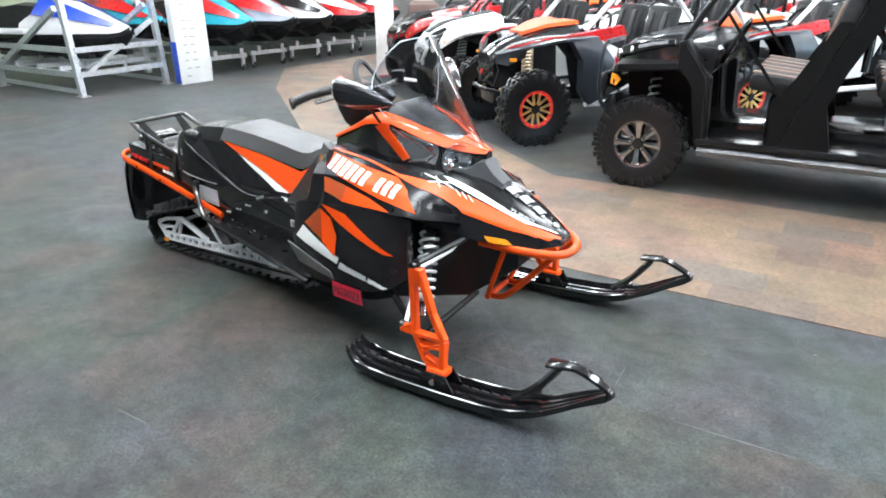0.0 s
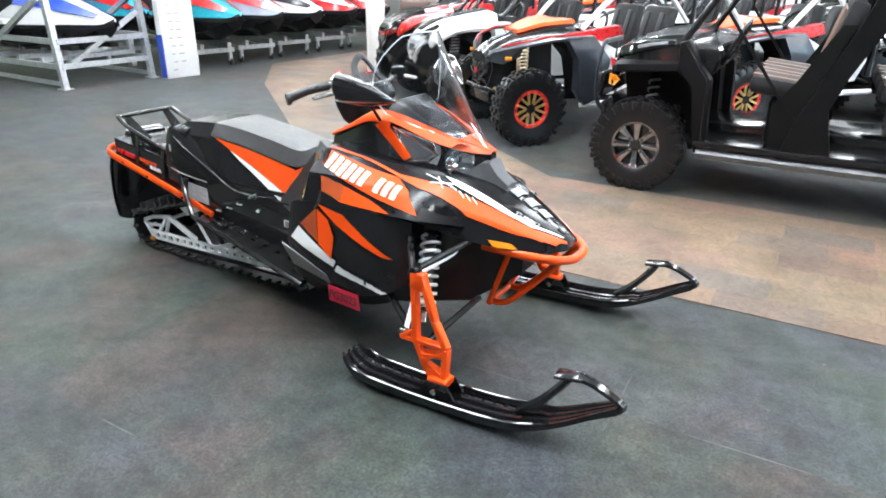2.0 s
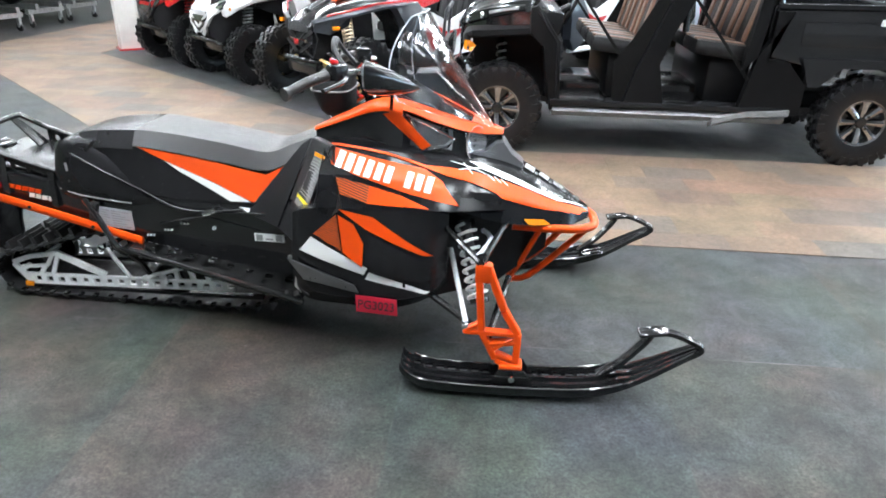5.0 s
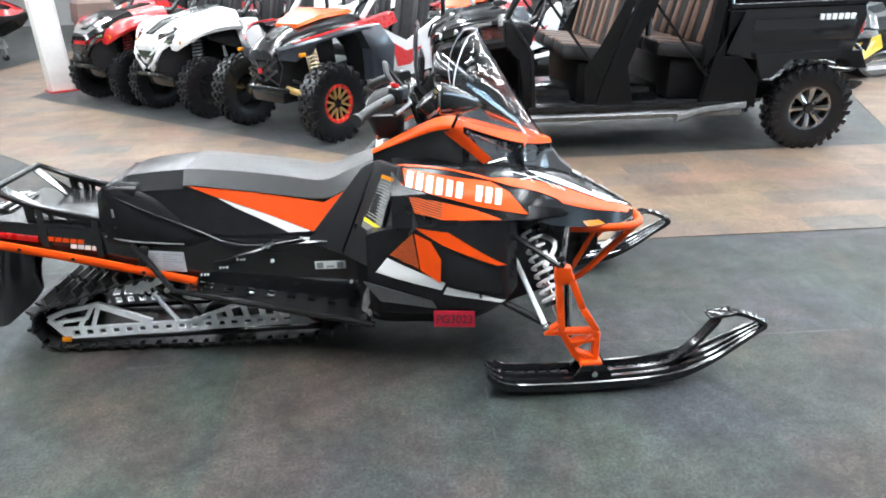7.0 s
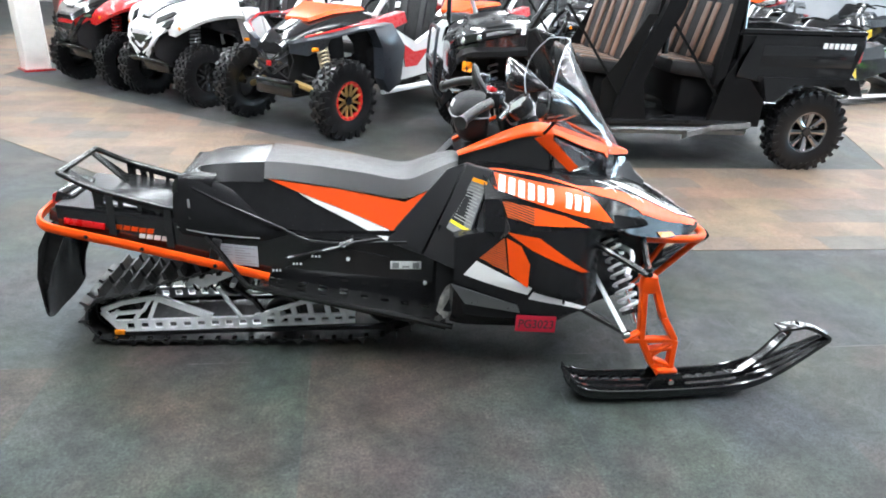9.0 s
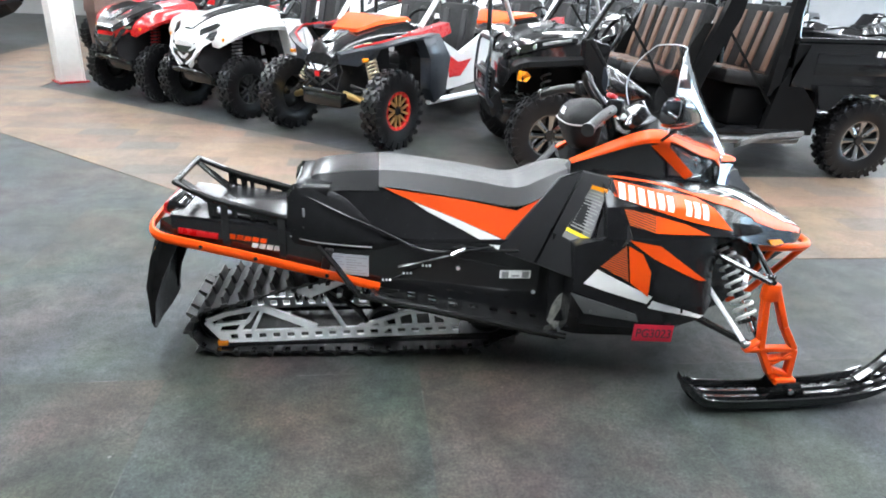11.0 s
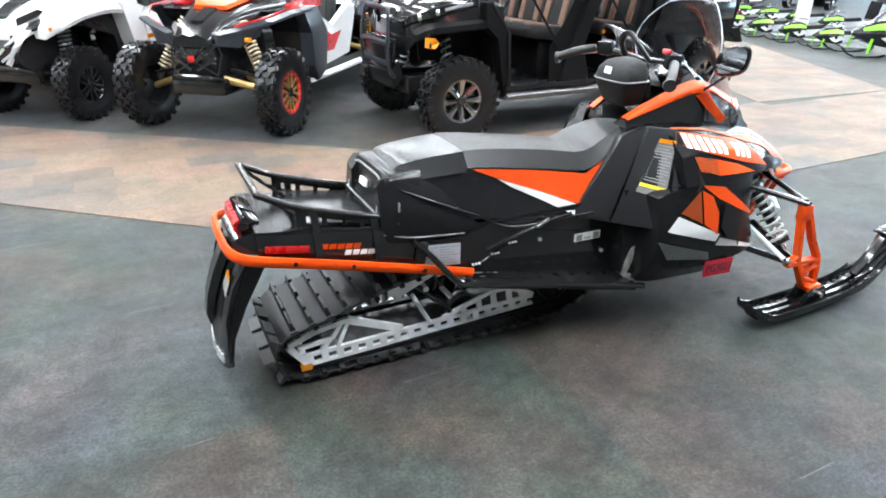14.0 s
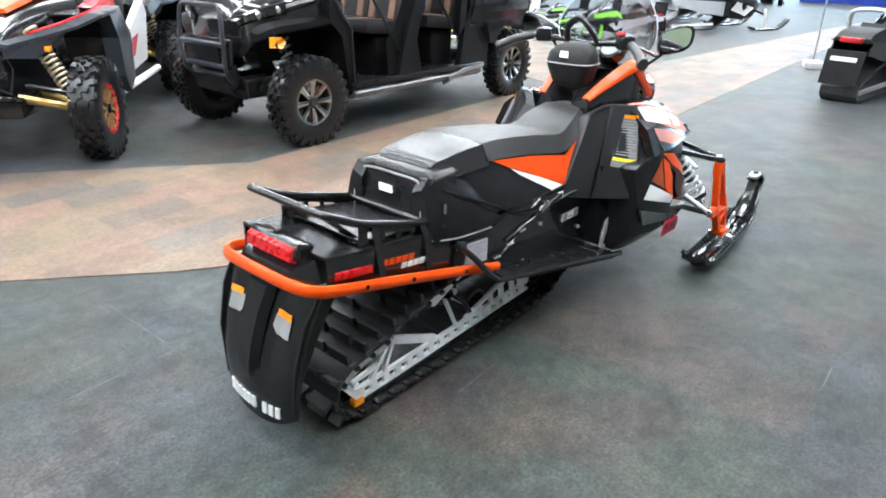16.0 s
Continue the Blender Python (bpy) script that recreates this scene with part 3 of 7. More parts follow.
def make_ski(root, s):
    """A black plastic ski with keel, side ridges and a bent bar handle."""
    ski = part("ski", nb(), "black_gloss", root, "glossy black plastic ski")
    prof = [(-0.415, 0.085), (-0.385, 0.052), (-0.32, 0.024), (-0.15, 0.014), (0.05, 0.014), (0.25, 0.024), (0.37, 0.050), (0.48, 0.100), (0.58, 0.160), (0.66, 0.207)]
    prof = [(p.x, p.z) for p in curve_pts([(x, 0, z) for x, z in prof], 4)]
    rings = []
    for x, z in prof:
        w = 0.071 if x < 0.3 else 0.071 - 0.044 * ((x - 0.3) / 0.36) ** 1.5
        if x < -0.36:
            w *= 0.80 + 0.2 * (x + 0.415) / 0.055
        h = 0.030 if x < 0.4 else 0.022
        sec = [(-w, h + 0.004), (-w, 0.004), (-w * 0.55, 0.0), (-0.018, -0.004), (-0.014, -0.013), (0.014, -0.013), (0.018, -0.004), (w * 0.55, 0.0), (w, 0.004), (w, h + 0.004),
               (w - 0.010, h + 0.004), (w - 0.014, 0.014), (w * 0.45, 0.014), (w * 0.38, h), (w * 0.18, h), (w * 0.1, 0.012), (-w * 0.1, 0.012), (-w * 0.18, h), (-w * 0.38, h), (-w * 0.45, 0.014), (-w + 0.014, 0.014), (-w + 0.010, h + 0.004)]
        rings.append([(x, y, z + q) for y, q in sec])
    bm = loft(nb(), rings)
    bm.to_mesh(ski.data)
    bm.free()
    ski.data.polygons.foreach_set("use_smooth", [True] * len(ski.data.polygons))
    ski.data.set_sharp_from_angle(angle=radians(35))
    ski.matrix_basis = pose(0.012, s * 0.543 - 0.004, 0.004, 0, 0, 2.5)
    hb = nb()
    tube(hb, curve_pts([(0.32, 0.0, 0.085), (0.40, 0, 0.155), (0.465, 0, 0.238), (0.485, 0, 0.272)], 3), 0.016, 6, flat=1.5)
    box(hb, (0.490, 0, 0.285), (0.10, 0.06, 0.015), (0, -8, 0), 0.006)
    tube(hb, curve_pts([(0.52, 0, 0.290), (0.575, 0, 0.280), (0.66, 0, 0.240), (0.668, 0, 0.215), (0.62, 0, 0.190)], 4), 0.014, 6, flat=1.6)
    part("ski_handle", hb, "black_gloss", ski)
    for sy in (-1, 1):
        rb = nb()
        tube(rb, [(x, sy * 0.071, z + 0.038) for x, z in prof[5:27:2]], 0.006, 6)
        part("edge_bead", rb, "black_gloss", ski)
    sl = nb()
    for i in range(16):
        for sy in (-1, 1):
            x = -0.36 + i * 0.045
            z = np.interp(x, [p[0] for p in prof], [p[1] for p in prof])
            box(sl, (x, sy * 0.046, z + 0.017), (0.026, 0.006, 0.006))
    part("tread_ridge", sl, "grey_plastic", ski)
    part("ski_bolt", cyl(nb(), (0.0, -0.062, 0.080), (0.0, 0.062, 0.080), 0.012, n=10), "chrome", ski, "steel ski bolt")
    sd = nb()
    for sy in (-1, 1):
        prism(sd, [(-0.085, 0.04), (0.085, 0.04), (0.045, 0.105), (-0.045, 0.105)], sy * 0.036 - 0.004, sy * 0.036 + 0.004)
    part("ski_saddle", sd, "black_metal", ski)


def make_front_end(root, s):
    """Spindle, arms, shock and tie rod on one side."""
    def P(x, z, y=0.545):
        t = (z - 0.09) / 0.40
        return (x, s * (y - 0.035 * t), z)
    bm, struts = nb(), []
    w, h = 0.034, 0.026
    for a, b, hh in (((-0.128, 0.485), (-0.108, 0.24), h), ((-0.108, 0.24), (-0.05, 0.13), h), ((-0.05, 0.13), (-0.005, 0.105), h), ((-0.092, 0.485), (-0.03, 0.33), h),
                     ((-0.03, 0.33), (0.028, 0.235), h), ((0.028, 0.235), (0.025, 0.11), h), ((-0.175, 0.236), (0.03, 0.236), 0.020), ((-0.085, 0.19), (0.025, 0.205), 0.018),
                     ((-0.065, 0.165), (0.02, 0.225), 0.014), ((-0.17, 0.236), (-0.108, 0.275), 0.016), ((-0.05, 0.15), (0.02, 0.125), 0.018)):
        struts.append((P(*a), P(*b), hh))
    box(bm, P(-0.110, 0.47), (0.062, 0.044, 0.075), bev=0.012)
    spindle = part("spindle", bm, "orange", root, "orange painted openwork ski spindle")
    for a, b, hh in struts:
        sb = bar(nb(), a, b, w, hh, (1, 0, 0.2))
        bmesh.ops.bevel(sb, geom=sb.edges[:], offset=0.004, segments=1, affect="EDGES", profile=0.5)
        part("strut", sb, "orange", spindle)
    part("spindle_foot", box(nb(), P(0.008, 0.104), (0.085, 0.066, 0.030), bev=0.008), "orange", spindle)
    part("ball_joint", cyl(nb(), P(-0.115, 0.50), P(-0.12, 0.535), 0.017, n=10), "black_metal", root)
    # coil-over shock
    top, low = Vector((-0.205, s * 0.275, 0.565)), Vector((-0.115, s * 0.470, 0.275))
    d = (low - top).normalized()
    u = d.cross(Vector((1, 0, 0))).normalized()
    v = d.cross(u)
    shock = part("shock", tube(nb(), [top, top.lerp(low, 0.62)], 0.021, 12), "grey_plastic", root, "silver coil-over shock absorber")
    part("shock_shaft", tube(nb(), [top.lerp(low, 0.6), low], 0.011, 10), "chrome", shock)
    L = (low - top).length
    turns, n = 8.5, 120
    pts = [top + d * (L * (0.05 + 0.80 * i / n)) + 0.036 * (u * math.cos(2 * math.pi * turns * i / n) + v * math.sin(2 * math.pi * turns * i / n)) for i in range(n + 1)]
    part("coil_spring", tube(nb(), pts, 0.0068, 7), "spring", shock, "pale silver coil spring")
    for q in (0.03, 0.87):
        c = top + d * L * q
        part("spring_seat", tube(nb(), [c - d * 0.008, c + d * 0.008], 0.040, 14), "black_metal", shock)
    # arms
    for name, a, b, r in (("upper_arm", (-0.33, s * 0.26, 0.575), (-0.125, s * 0.53, 0.515), 0.013), ("upper_arm", (-0.04, s * 0.22, 0.555), (-0.12, s * 0.53, 0.515), 0.013),
                          ("lower_arm", (-0.44, s * 0.33, 0.345), (-0.10, s * 0.53, 0.225), 0.014), ("lower_arm", (-0.02, s * 0.20, 0.295), (-0.08, s * 0.53, 0.215), 0.014)):
        part(name, tube(nb(), [a, b], r, 8), "black_metal", root)
    part("tie_rod", tube(nb(), [(-0.26, s * 0.24, 0.43), (-0.165, s * 0.52, 0.250)], 0.010, 8), "alu", root, "bare aluminium steering tie rod")
    part("rod_end", box(nb(), (-0.168, s * 0.53, 0.252), (0.03, 0.03, 0.03), bev=0.008), "chrome", root)
    part("sway_bar", tube(nb(), curve_pts([(-0.18, s * 0.10, 0.47), (-0.10, s * 0.28, 0.50), (-0.16, s * 0.42, 0.46)], 4), 0.010, 8), "alu", root)


def track_path(n):
    """Points and directions spaced evenly round the track loop, in x and z."""
    pts = []
    for i in range(12):
        a = radians(-90 - 165 * i / 11)
        pts.append((-2.238 + 0.096 * math.cos(a), 0.128 + 0.096 * math.sin(a)))
    pts += [(-2.124, 0.254), (-1.99, 0.300), (-1.85, 0.338), (-1.6, 0.385), (-1.2, 0.42), (-0.9, 0.42)]
    for i in range(8):
        a = radians(80 - 130 * i / 7)
        pts.append((-0.86 + 0.10 * math.cos(a), 0.32 + 0.10 * math.sin(a)))
    pts += [(-1.0, 0.10), (-1.12, 0.050), (-1.25, 0.036), (-1.6, 0.032), (-2.0, 0.032)]
    p = np.array(pts + pts[:1])
    seg = np.hypot(*np.diff(p, axis=0).T)
    cum = np.concatenate([[0], np.cumsum(seg)])
    out = []
    for i in range(n):
        t = cum[-1] * i / n
        x, z = np.interp(t, cum, p[:, 0]), np.interp(t, cum, p[:, 1])
        x2, z2 = np.interp((t + 0.01) % cum[-1], cum, p[:, 0]), np.interp((t + 0.01) % cum[-1], cum, p[:, 1])
        out.append((x, z, math.atan2(z2 - z, x2 - x)))
    return out


def make_track(root):
    loop = track_path(112)
    bm = nb()
    rings = []
    for x, z, a in loop:
        nx, nz = math.sin(a), -math.cos(a)
        nx, nz = -nx, -nz
        rings.append([(x, -0.19, z), (x, 0.19, z), (x + nx * 0.008, 0.19, z + nz * 0.008), (x + nx * 0.008, -0.19, z + nz * 0.008)])
    track = part("track", loft(bm, rings, True, False, True), "track_band", root, "black rubber drive track with paddle lugs")
    shapes = []
    for cols in (((-0.125, 0.095), (0.0, 0.105), (0.125, 0.095)), ((-0.155, 0.055), (-0.062, 0.085), (0.062, 0.085), (0.155, 0.055))):
        lug = nb()
        for y, w in cols:
            prism(lug, [(-0.011, 0), (0.011, 0), (0.005, 0.046), (-0.005, 0.046)], y - w / 2, y + w / 2)
        for y in (-0.187, 0.187):
            box(lug, (0, y, 0.008), (0.03, 0.010, 0.016))
        shapes.append(lug)
    made = [None, None]
    for i, (x, z, a) in enumerate(track_path(50)):
        k = i % 2
        if made[k] is None:
            made[k] = ob = part("track_lug", shapes[k], "rubber", track, smooth=0)
        else:
            ob = new("track_lug", made[k].data)
            ob.parent = track
        ob.matrix_basis = pose(x, 0, z) @ Matrix.Rotation(-a, 4, "Y")
    clip = nb()
    box(clip, (0, 0, -0.004), (0.02, 0.03, 0.012), bev=0.003)
    first = None
    for i, (x, z, a) in enumerate(track_path(49)):
        for y in (-0.187, 0.187):
            if first is None:
                first = part("track_clip", clip, "black_metal", track, "worn dark steel track clip", 0)
                ob = first
            else:
                ob = new("track_clip", first.data)
                ob.parent = track
            ob.matrix_basis = pose(x, y, z) @ Matrix.Rotation(-a, 4, "Y")


def make_skid(root):
    """Slotted aluminium slide rails, wheels and links inside the track."""
    for s in (-1, 1):
        bm = nb()
        y = s * 0.150

        def B(a, b, h):
            bar(bm, (a[0], y, a[1]), (b[0], y, b[1]), 0.014, h, (0, 0, 1))
        B((-2.215, 0.058), (-1.235, 0.100), 0.014)
        B((-2.255, 0.098), (-1.235, 0.134), 0.014)
        for i in range(17):
            t = (i + 0.5) / 17
            x = -2.235 + t * 0.99
            B((x, 0.058 + t * 0.042), (x - 0.004, 0.098 + t * 0.036), 0.026)
        B((-2.215, 0.058), (-2.285, 0.15), 0.024)
        B((-2.285, 0.155), (-2.20, 0.190), 0.022)
        B((-2.20, 0.190), (-2.06, 0.216), 0.020)
        B((-2.06, 0.216), (-1.84, 0.122), 0.030)
        B((-2.25, 0.135), (-2.12, 0.150), 0.014)
        B((-2.12, 0.150), (-2.085, 0.205), 0.016)
        B((-2.13, 0.150), (-2.16, 0.105), 0.018)
        B((-2.06, 0.200), (-2.10, 0.11), 0.016)
        B((-1.66, 0.125), (-1.45, 0.195), 0.016)
        B((-1.45, 0.195), (-1.36, 0.200), 0.016)
        B((-1.36, 0.200), (-1.235, 0.140), 0.020)
        for x, z in ((-1.56, 0.155), (-1.49, 0.18), (-1.42, 0.197), (-1.345, 0.19), (-1.28, 0.16)):
            B((x, 0.125), (x - 0.012, z), 0.022)
        rail = part("slide_rail", bm, "alu", root, "slotted bare aluminium slide rail", 0)
        part("slider", bar(nb(), (-2.21, y, 0.046), (-1.1, y, 0.075), 0.026, 0.016), "black_plastic", rail)
        part("rail_tip", box(nb(), (-2.225, y, 0.052), (0.045, 0.03, 0.025), bev=0.006), "amber", rail, "yellow worn rail end cap")
    for x, z, r in ((-2.238, 0.128, 0.082), (-1.74, 0.280, 0.062), (-1.10, 0.15, 0.075), (-1.55, 0.12, 0.065)):
        for y in (-0.105, 0.105):
            w = part("idler_wheel", lathe(nb(), [(0.012, -0.012), (r * 0.55, -0.012), (r * 0.6, -0.004), (r * 0.8, -0.004), (r * 0.82, -0.014), (r, -0.012), (r, 0.012), (r * 0.82, 0.014), (r * 0.6, 0.004), (0.012, 0.012)], pose(x, y, z), 24), "black_plastic", root)
            part("tyre", lathe(nb(), [(r, -0.013), (r + 0.008, -0.010), (r + 0.008, 0.010), (r, 0.013)], pose(x, y, z), 24), "rubber", w)
        part("axle", cyl(nb(), (x, -0.165, z), (x, 0.165, z), 0.012, n=10), "alu", root)
    for s in (-1, 1):
        part("skid_arm", tube(nb(), [(-1.84, s * 0.16, 0.352), (-1.66, s * 0.145, 0.20), (-1.62, s * 0.145, 0.13)], 0.012, 8), "black_metal", root)
        part("skid_arm", tube(nb(), [(-1.30, s * 0.15, 0.36), (-1.18, s * 0.14, 0.14)], 0.014, 8), "black_metal", root)
        part("skid_link", tube(nb(), [(-1.80, s * 0.165, 0.27), (-1.72, s * 0.155, 0.125)], 0.009, 8), "alu", root, "bare aluminium coupling rod")
        part("mount_plate", prism(nb(), [(-1.92, 0.30), (-1.70, 0.40), (-1.66, 0.36), (-1.86, 0.27)], s * 0.165 - 0.004, s * 0.165 + 0.004), "alu", root)
    sp = nb()
    pts = [(-1.95 + 0.36 * i / 90, 0.045 * math.cos(i * 0.7), 0.22 + 0.045 * math.sin(i * 0.7) + 0.02 * i / 90) for i in range(91)]
    part("rear_spring", tube(sp, pts, 0.007, 6), "black_metal", root)
    part("rear_shock", tube(nb(), [(-1.98, 0, 0.21), (-1.55, 0, 0.26)], 0.02, 10), "alu", root)


def make_snowmobile():
    root = thing("snowmobile", "orange and black trail snowmobile with saddlebags and tall windscreen", "snowmobile", pose(0, -0.04, 0, 0, 0, -2))
    hood_st, flank_st, seat_st, cowl_st = lerp_rows(HOOD), lerp_rows(FLANK), lerp_rows(SEAT), lerp_rows(COWL)
    hood = part("hood", loft(nb(), [full_ring(h, x) for x, h in hood_st]), "hood_black", root, "glossy black pointed hood", 24)
    hood_tree = bvh_of(hood)
    for s in (-1, 1):
        way = "y-" if s < 0 else "y+"
        fl = part("side_panel", loft(nb(), [[(x, s * y, z) for y, z in h] + [(x, s * 0.12, h[-1][1] + 0.02), (x, s * 0.12, h[0][1] - 0.01)] for x, h in flank_st]), "black_plastic", root, "matte black lower side panel", 30)
        ft = bvh_of(fl)
        # raised belly lip and pocket lines
        lip = nb()
        plate(lip, [(-0.86, s * 0.452, 0.435), (-0.60, s * 0.472, 0.352), (-0.585, s * 0.468, 0.318), (-0.80, s * 0.452, 0.350)], 0.006 * -s)
        part("silver_insert", lip, "silver_print", fl, "dark silver panel insert", 0)
        pk = nb()
        decal(pk, [(-0.53, 0.555), (-0.335, 0.445), (-0.33, 0.37), (-0.50, 0.40), (-0.555, 0.46)], ft, way, 0.014, 0.05)
        part("panel_boss", pk, "black_plastic", fl)
        # hatch, orange and white graphics on the flank
        g = nb()
        decal(g, [(-0.656, 0.643), (-0.53, 0.618), (-0.308, 0.463), (-0.345, 0.470), (-0.555, 0.572), (-0.64, 0.630)], ft, way)
        decal(g, [(-0.658, 0.622), (-0.600, 0.590), (-0.562, 0.520), (-0.566, 0.428), (-0.64, 0.482)], ft, way, 0.007)
        part("orange_graphic", g, "orange", fl, "orange slash graphic")
        g = nb()
        decal(g, [(-0.665, 0.622), (-0.645, 0.485), (-0.755, 0.540)], ft, way)
        part("hatched_graphic", g, "hatch", fl, "fine orange hatching on black")
        g = nb()
        decal(g, [(-0.765, 0.528), (-0.547, 0.426), (-0.562, 0.396), (-0.812, 0.470)], ft, way)
        decal(g, [(-0.542, 0.409), (-0.313, 0.330), (-0.335, 0.324), (-0.557, 0.378)], ft, way)
        part("white_graphic", g, "white_print", fl, "white wedge graphic")
        # upper side: orange name field, second orange, hatching, plain blocks for the maker's name
        g = nb()
        decal(g, [(-0.722, 0.832), (-0.36, 0.765), (-0.29, 0.728), (-0.222, 0.654), (-0.39, 0.692), (-0.56, 0.742), (-0.70, 0.782)], hood_tree, way, 0.004)
        decal(g, [(-0.55, 0.722), (-0.43, 0.690), (-0.325, 0.648), (-0.555, 0.664)], hood_tree, way, 0.004)
        part("orange_graphic", g, "orange", hood, "orange field behind white lettering")
        g = nb()
        decal(g, [(-0.675, 0.748), (-0.548, 0.722), (-0.553, 0.664), (-0.655, 0.692)], hood_tree, way, 0.004)
        part("hatched_graphic", g, "hatch", hood, "fine orange hatching on black")
        for k in range(10):
            if k != 6:
                g = letter_blocks(nb(), (-0.684, 0.822), (-0.312, 0.738), 0.044, 10, hood_tree, way, 0.36, 0.22, [i for i in range(10) if i != k])
                part("name_block", g, "white_print", hood, "plain white block")
        # shoulder stripe in orange and white, over the hood
        g = nb()
        decal(g, [(-0.715, s * 0.262), (-0.50, s * 0.262), (-0.36, s * 0.266), (-0.283, s * 0.244), (-0.121, s * 0.198), (0.022, s * 0.150), (0.148, s * 0.110), (0.272, s * 0.040), (0.278, s * 0.046), (0.20, s * 0.118), (0.119, s * 0.158), (0.04, s * 0.194), (-0.07, s * 0.246), (-0.127, s * 0.256), (-0.274, s * 0.281), (-0.36, s * 0.278), (-0.50, s * 0.271), (-0.715, s * 0.270)], hood_tree, "z", 0.004)
        part("orange_stripe", g, "orange", hood, "orange stripe along the hood")
        g = decal(nb(), [(-0.205, s * 0.178), (-0.043, s * 0.142), (0.07, s * 0.119), (0.16, s * 0.090), (0.262, s * 0.036), (0.255, s * 0.044), (0.148, s * 0.108), (0.022, s * 0.148), (-0.061, s * 0.172), (-0.148, s * 0.188)], hood_tree, "z", 0.0065)
        part("white_stripe", g, "white_print", hood, "white stripe along the hood")
        g = nb()
        for a, b, w in (((-0.272, 0.212), (-0.135, 0.203), 0.003), ((-0.240, 0.236), (-0.150, 0.186), 0.004), ((-0.225, 0.196), (-0.185, 0.232), 0.003), ((-0.130, 0.196), (-0.100, 0.210), 0.004), ((-0.105, 0.188), (-0.075, 0.202), 0.004), ((-0.080, 0.180), (-0.050, 0.194), 0.004)):
            d = (Vector(b) - Vector(a)).normalized() * w
            decal(g, [(x, s * y) for x, y in ((a[0], a[1]), (a[0] + d.x - d.y, a[1] + d.y + d.x), (b[0], b[1]), (b[0] - d.x + d.y, b[1] - d.y - d.x))], hood_tree, "z", 0.0075)
        part("model_mark", g, "white_print", hood, "plain pale strokes of a model mark")
        # side hood duct
        d = nb()
        loft(d, [[(-0.29, s * 0.325, 0.675), (-0.29, s * 0.372, 0.645), (-0.29, s * 0.33, 0.63), (-0.29, s * 0.28, 0.67)],
                 [(-0.20, s * 0.335, 0.680), (-0.19, s * 0.368, 0.64), (-0.20, s * 0.32, 0.60), (-0.22, s * 0.29, 0.66)],
                 [(-0.08, s * 0.305, 0.655), (-0.05, s * 0.290, 0.625), (-0.08, s * 0.24, 0.58), (-0.08, s * 0.22, 0.64)]])
        part("air_duct", d, "black_plastic", root, "black side air duct")
        lv = nb()
        for k in range(5):
            x = -0.62 + 0.075 * k
            decal(lv, [(x, s * 0.10), (x + 0.045, s * 0.095), (x + 0.030, s * (0.215 - 0.012 * k)), (x - 0.012, s * (0.222 - 0.012 * k))], hood_tree, "z", 0.007)
        part("hood_louver", lv, "black_plastic", hood)
        # knee panel: two facets with a crease
        kp = nb()
        P = [(-0.868, s * 0.165, 0.800), (-1.115, s * 0.205, 0.505), (-0.960, s * 0.262, 0.470), (-0.818, s * 0.425, 0.470), (-0.645, s * 0.437, 0.650), (-0.706, s * 0.300, 0.842), (-0.800, s * 0.235, 0.850)]
        Q = [(x + 0.01, y - s * 0.05, z - 0.012) for x, y, z in P]
        a, b = [kp.verts.new(p) for p in P], [kp.verts.new(q) for q in Q]
        face(kp, (a[0], a[1], a[2], a[6])), face(kp, (a[6], a[2], a[3], a[5])), face(kp, (a[5], a[3], a[4]))
        for i in range(7):
            face(kp, (a[i], a[(i + 1) % 7], b[(i + 1) % 7], b[i]))
        face(kp, b)
        bmesh.ops.bevel(kp, geom=[e for e in kp.edges], offset=0.006, segments=2, affect="EDGES", profile=0.5)
        knee = part("knee_panel", kp, "grey_plastic", root, "charcoal faceted knee panel", 30)
        kt = bvh_of(knee)
        def label_row(t0, t1, u0=0.0, u1=1.0):
            def at(t, u):
                l, q = (-0.772 - 0.096 * t, 0.806 - 0.206 * t), (-0.724 - 0.072 * t, 0.800 - 0.214 * t)
                return (l[0] + (q[0] - l[0]) * u, l[1] + (q[1] - l[1]) * u)
            return [at(t0, u0), at(t0, u1), at(t1, u1), at(t1, u0)]
        wl = part("warning_label", decal(nb(), label_row(0, 1), kt, way, 0.013), "label_dark", knee, "dark warning label with fine print")
        part("label_band", decal(nb(), label_row(0.0, 0.07), kt, way, 0.016), "amber", wl, "orange label heading")
        part("label_band", decal(nb(), label_row(0.82, 0.88), kt, way, 0.016), "yellow", wl, "yellow label band")
        g = nb()
        for k in range(13):
            t = 0.11 + 0.053 * k
            decal(g, label_row(t, t + 0.022, 0.08, 0.92 - 0.16 * (k % 3 == 1)), kt, way, 0.016)
        part("print_line", g, "ink_grey", wl, kind="stuff")
        # cowl: orange rim and headlight surround
        g = nb()
        strip(g, cowl_st, 1, 2, -0.82, -0.46, 0.005, s, down=0.10)
        part("cowl_trim", g, "orange", root, "orange cowl trim beside the handlebar", 60)
        g = nb()
        strip(g, cowl_st, 1, 2, -0.47, -0.085, 0.005, s)
        strip(g, cowl_st, 0, 1, -0.21, -0.085, 0.004, s)
        part("visor_trim", g, "orange", root, "orange visor under the windscreen", 60)
        rows = []
        for t in range(6):
            q = t / 5
            x, z, yy = -0.500 + 0.135 * q, 0.952 - 0.128 * q, 0.198 + 0.012 * q
            rows.append([(x - 0.034 + 0.018 * q, s * yy, z - 0.010), (x, s * (yy + 0.004), z), (x + 0.016, s * yy, z + 0.010)])
        part("headlight_trim", sheet(nb(), rows, 0.008 * s), "orange", root, "orange blade behind the headlight", 40)
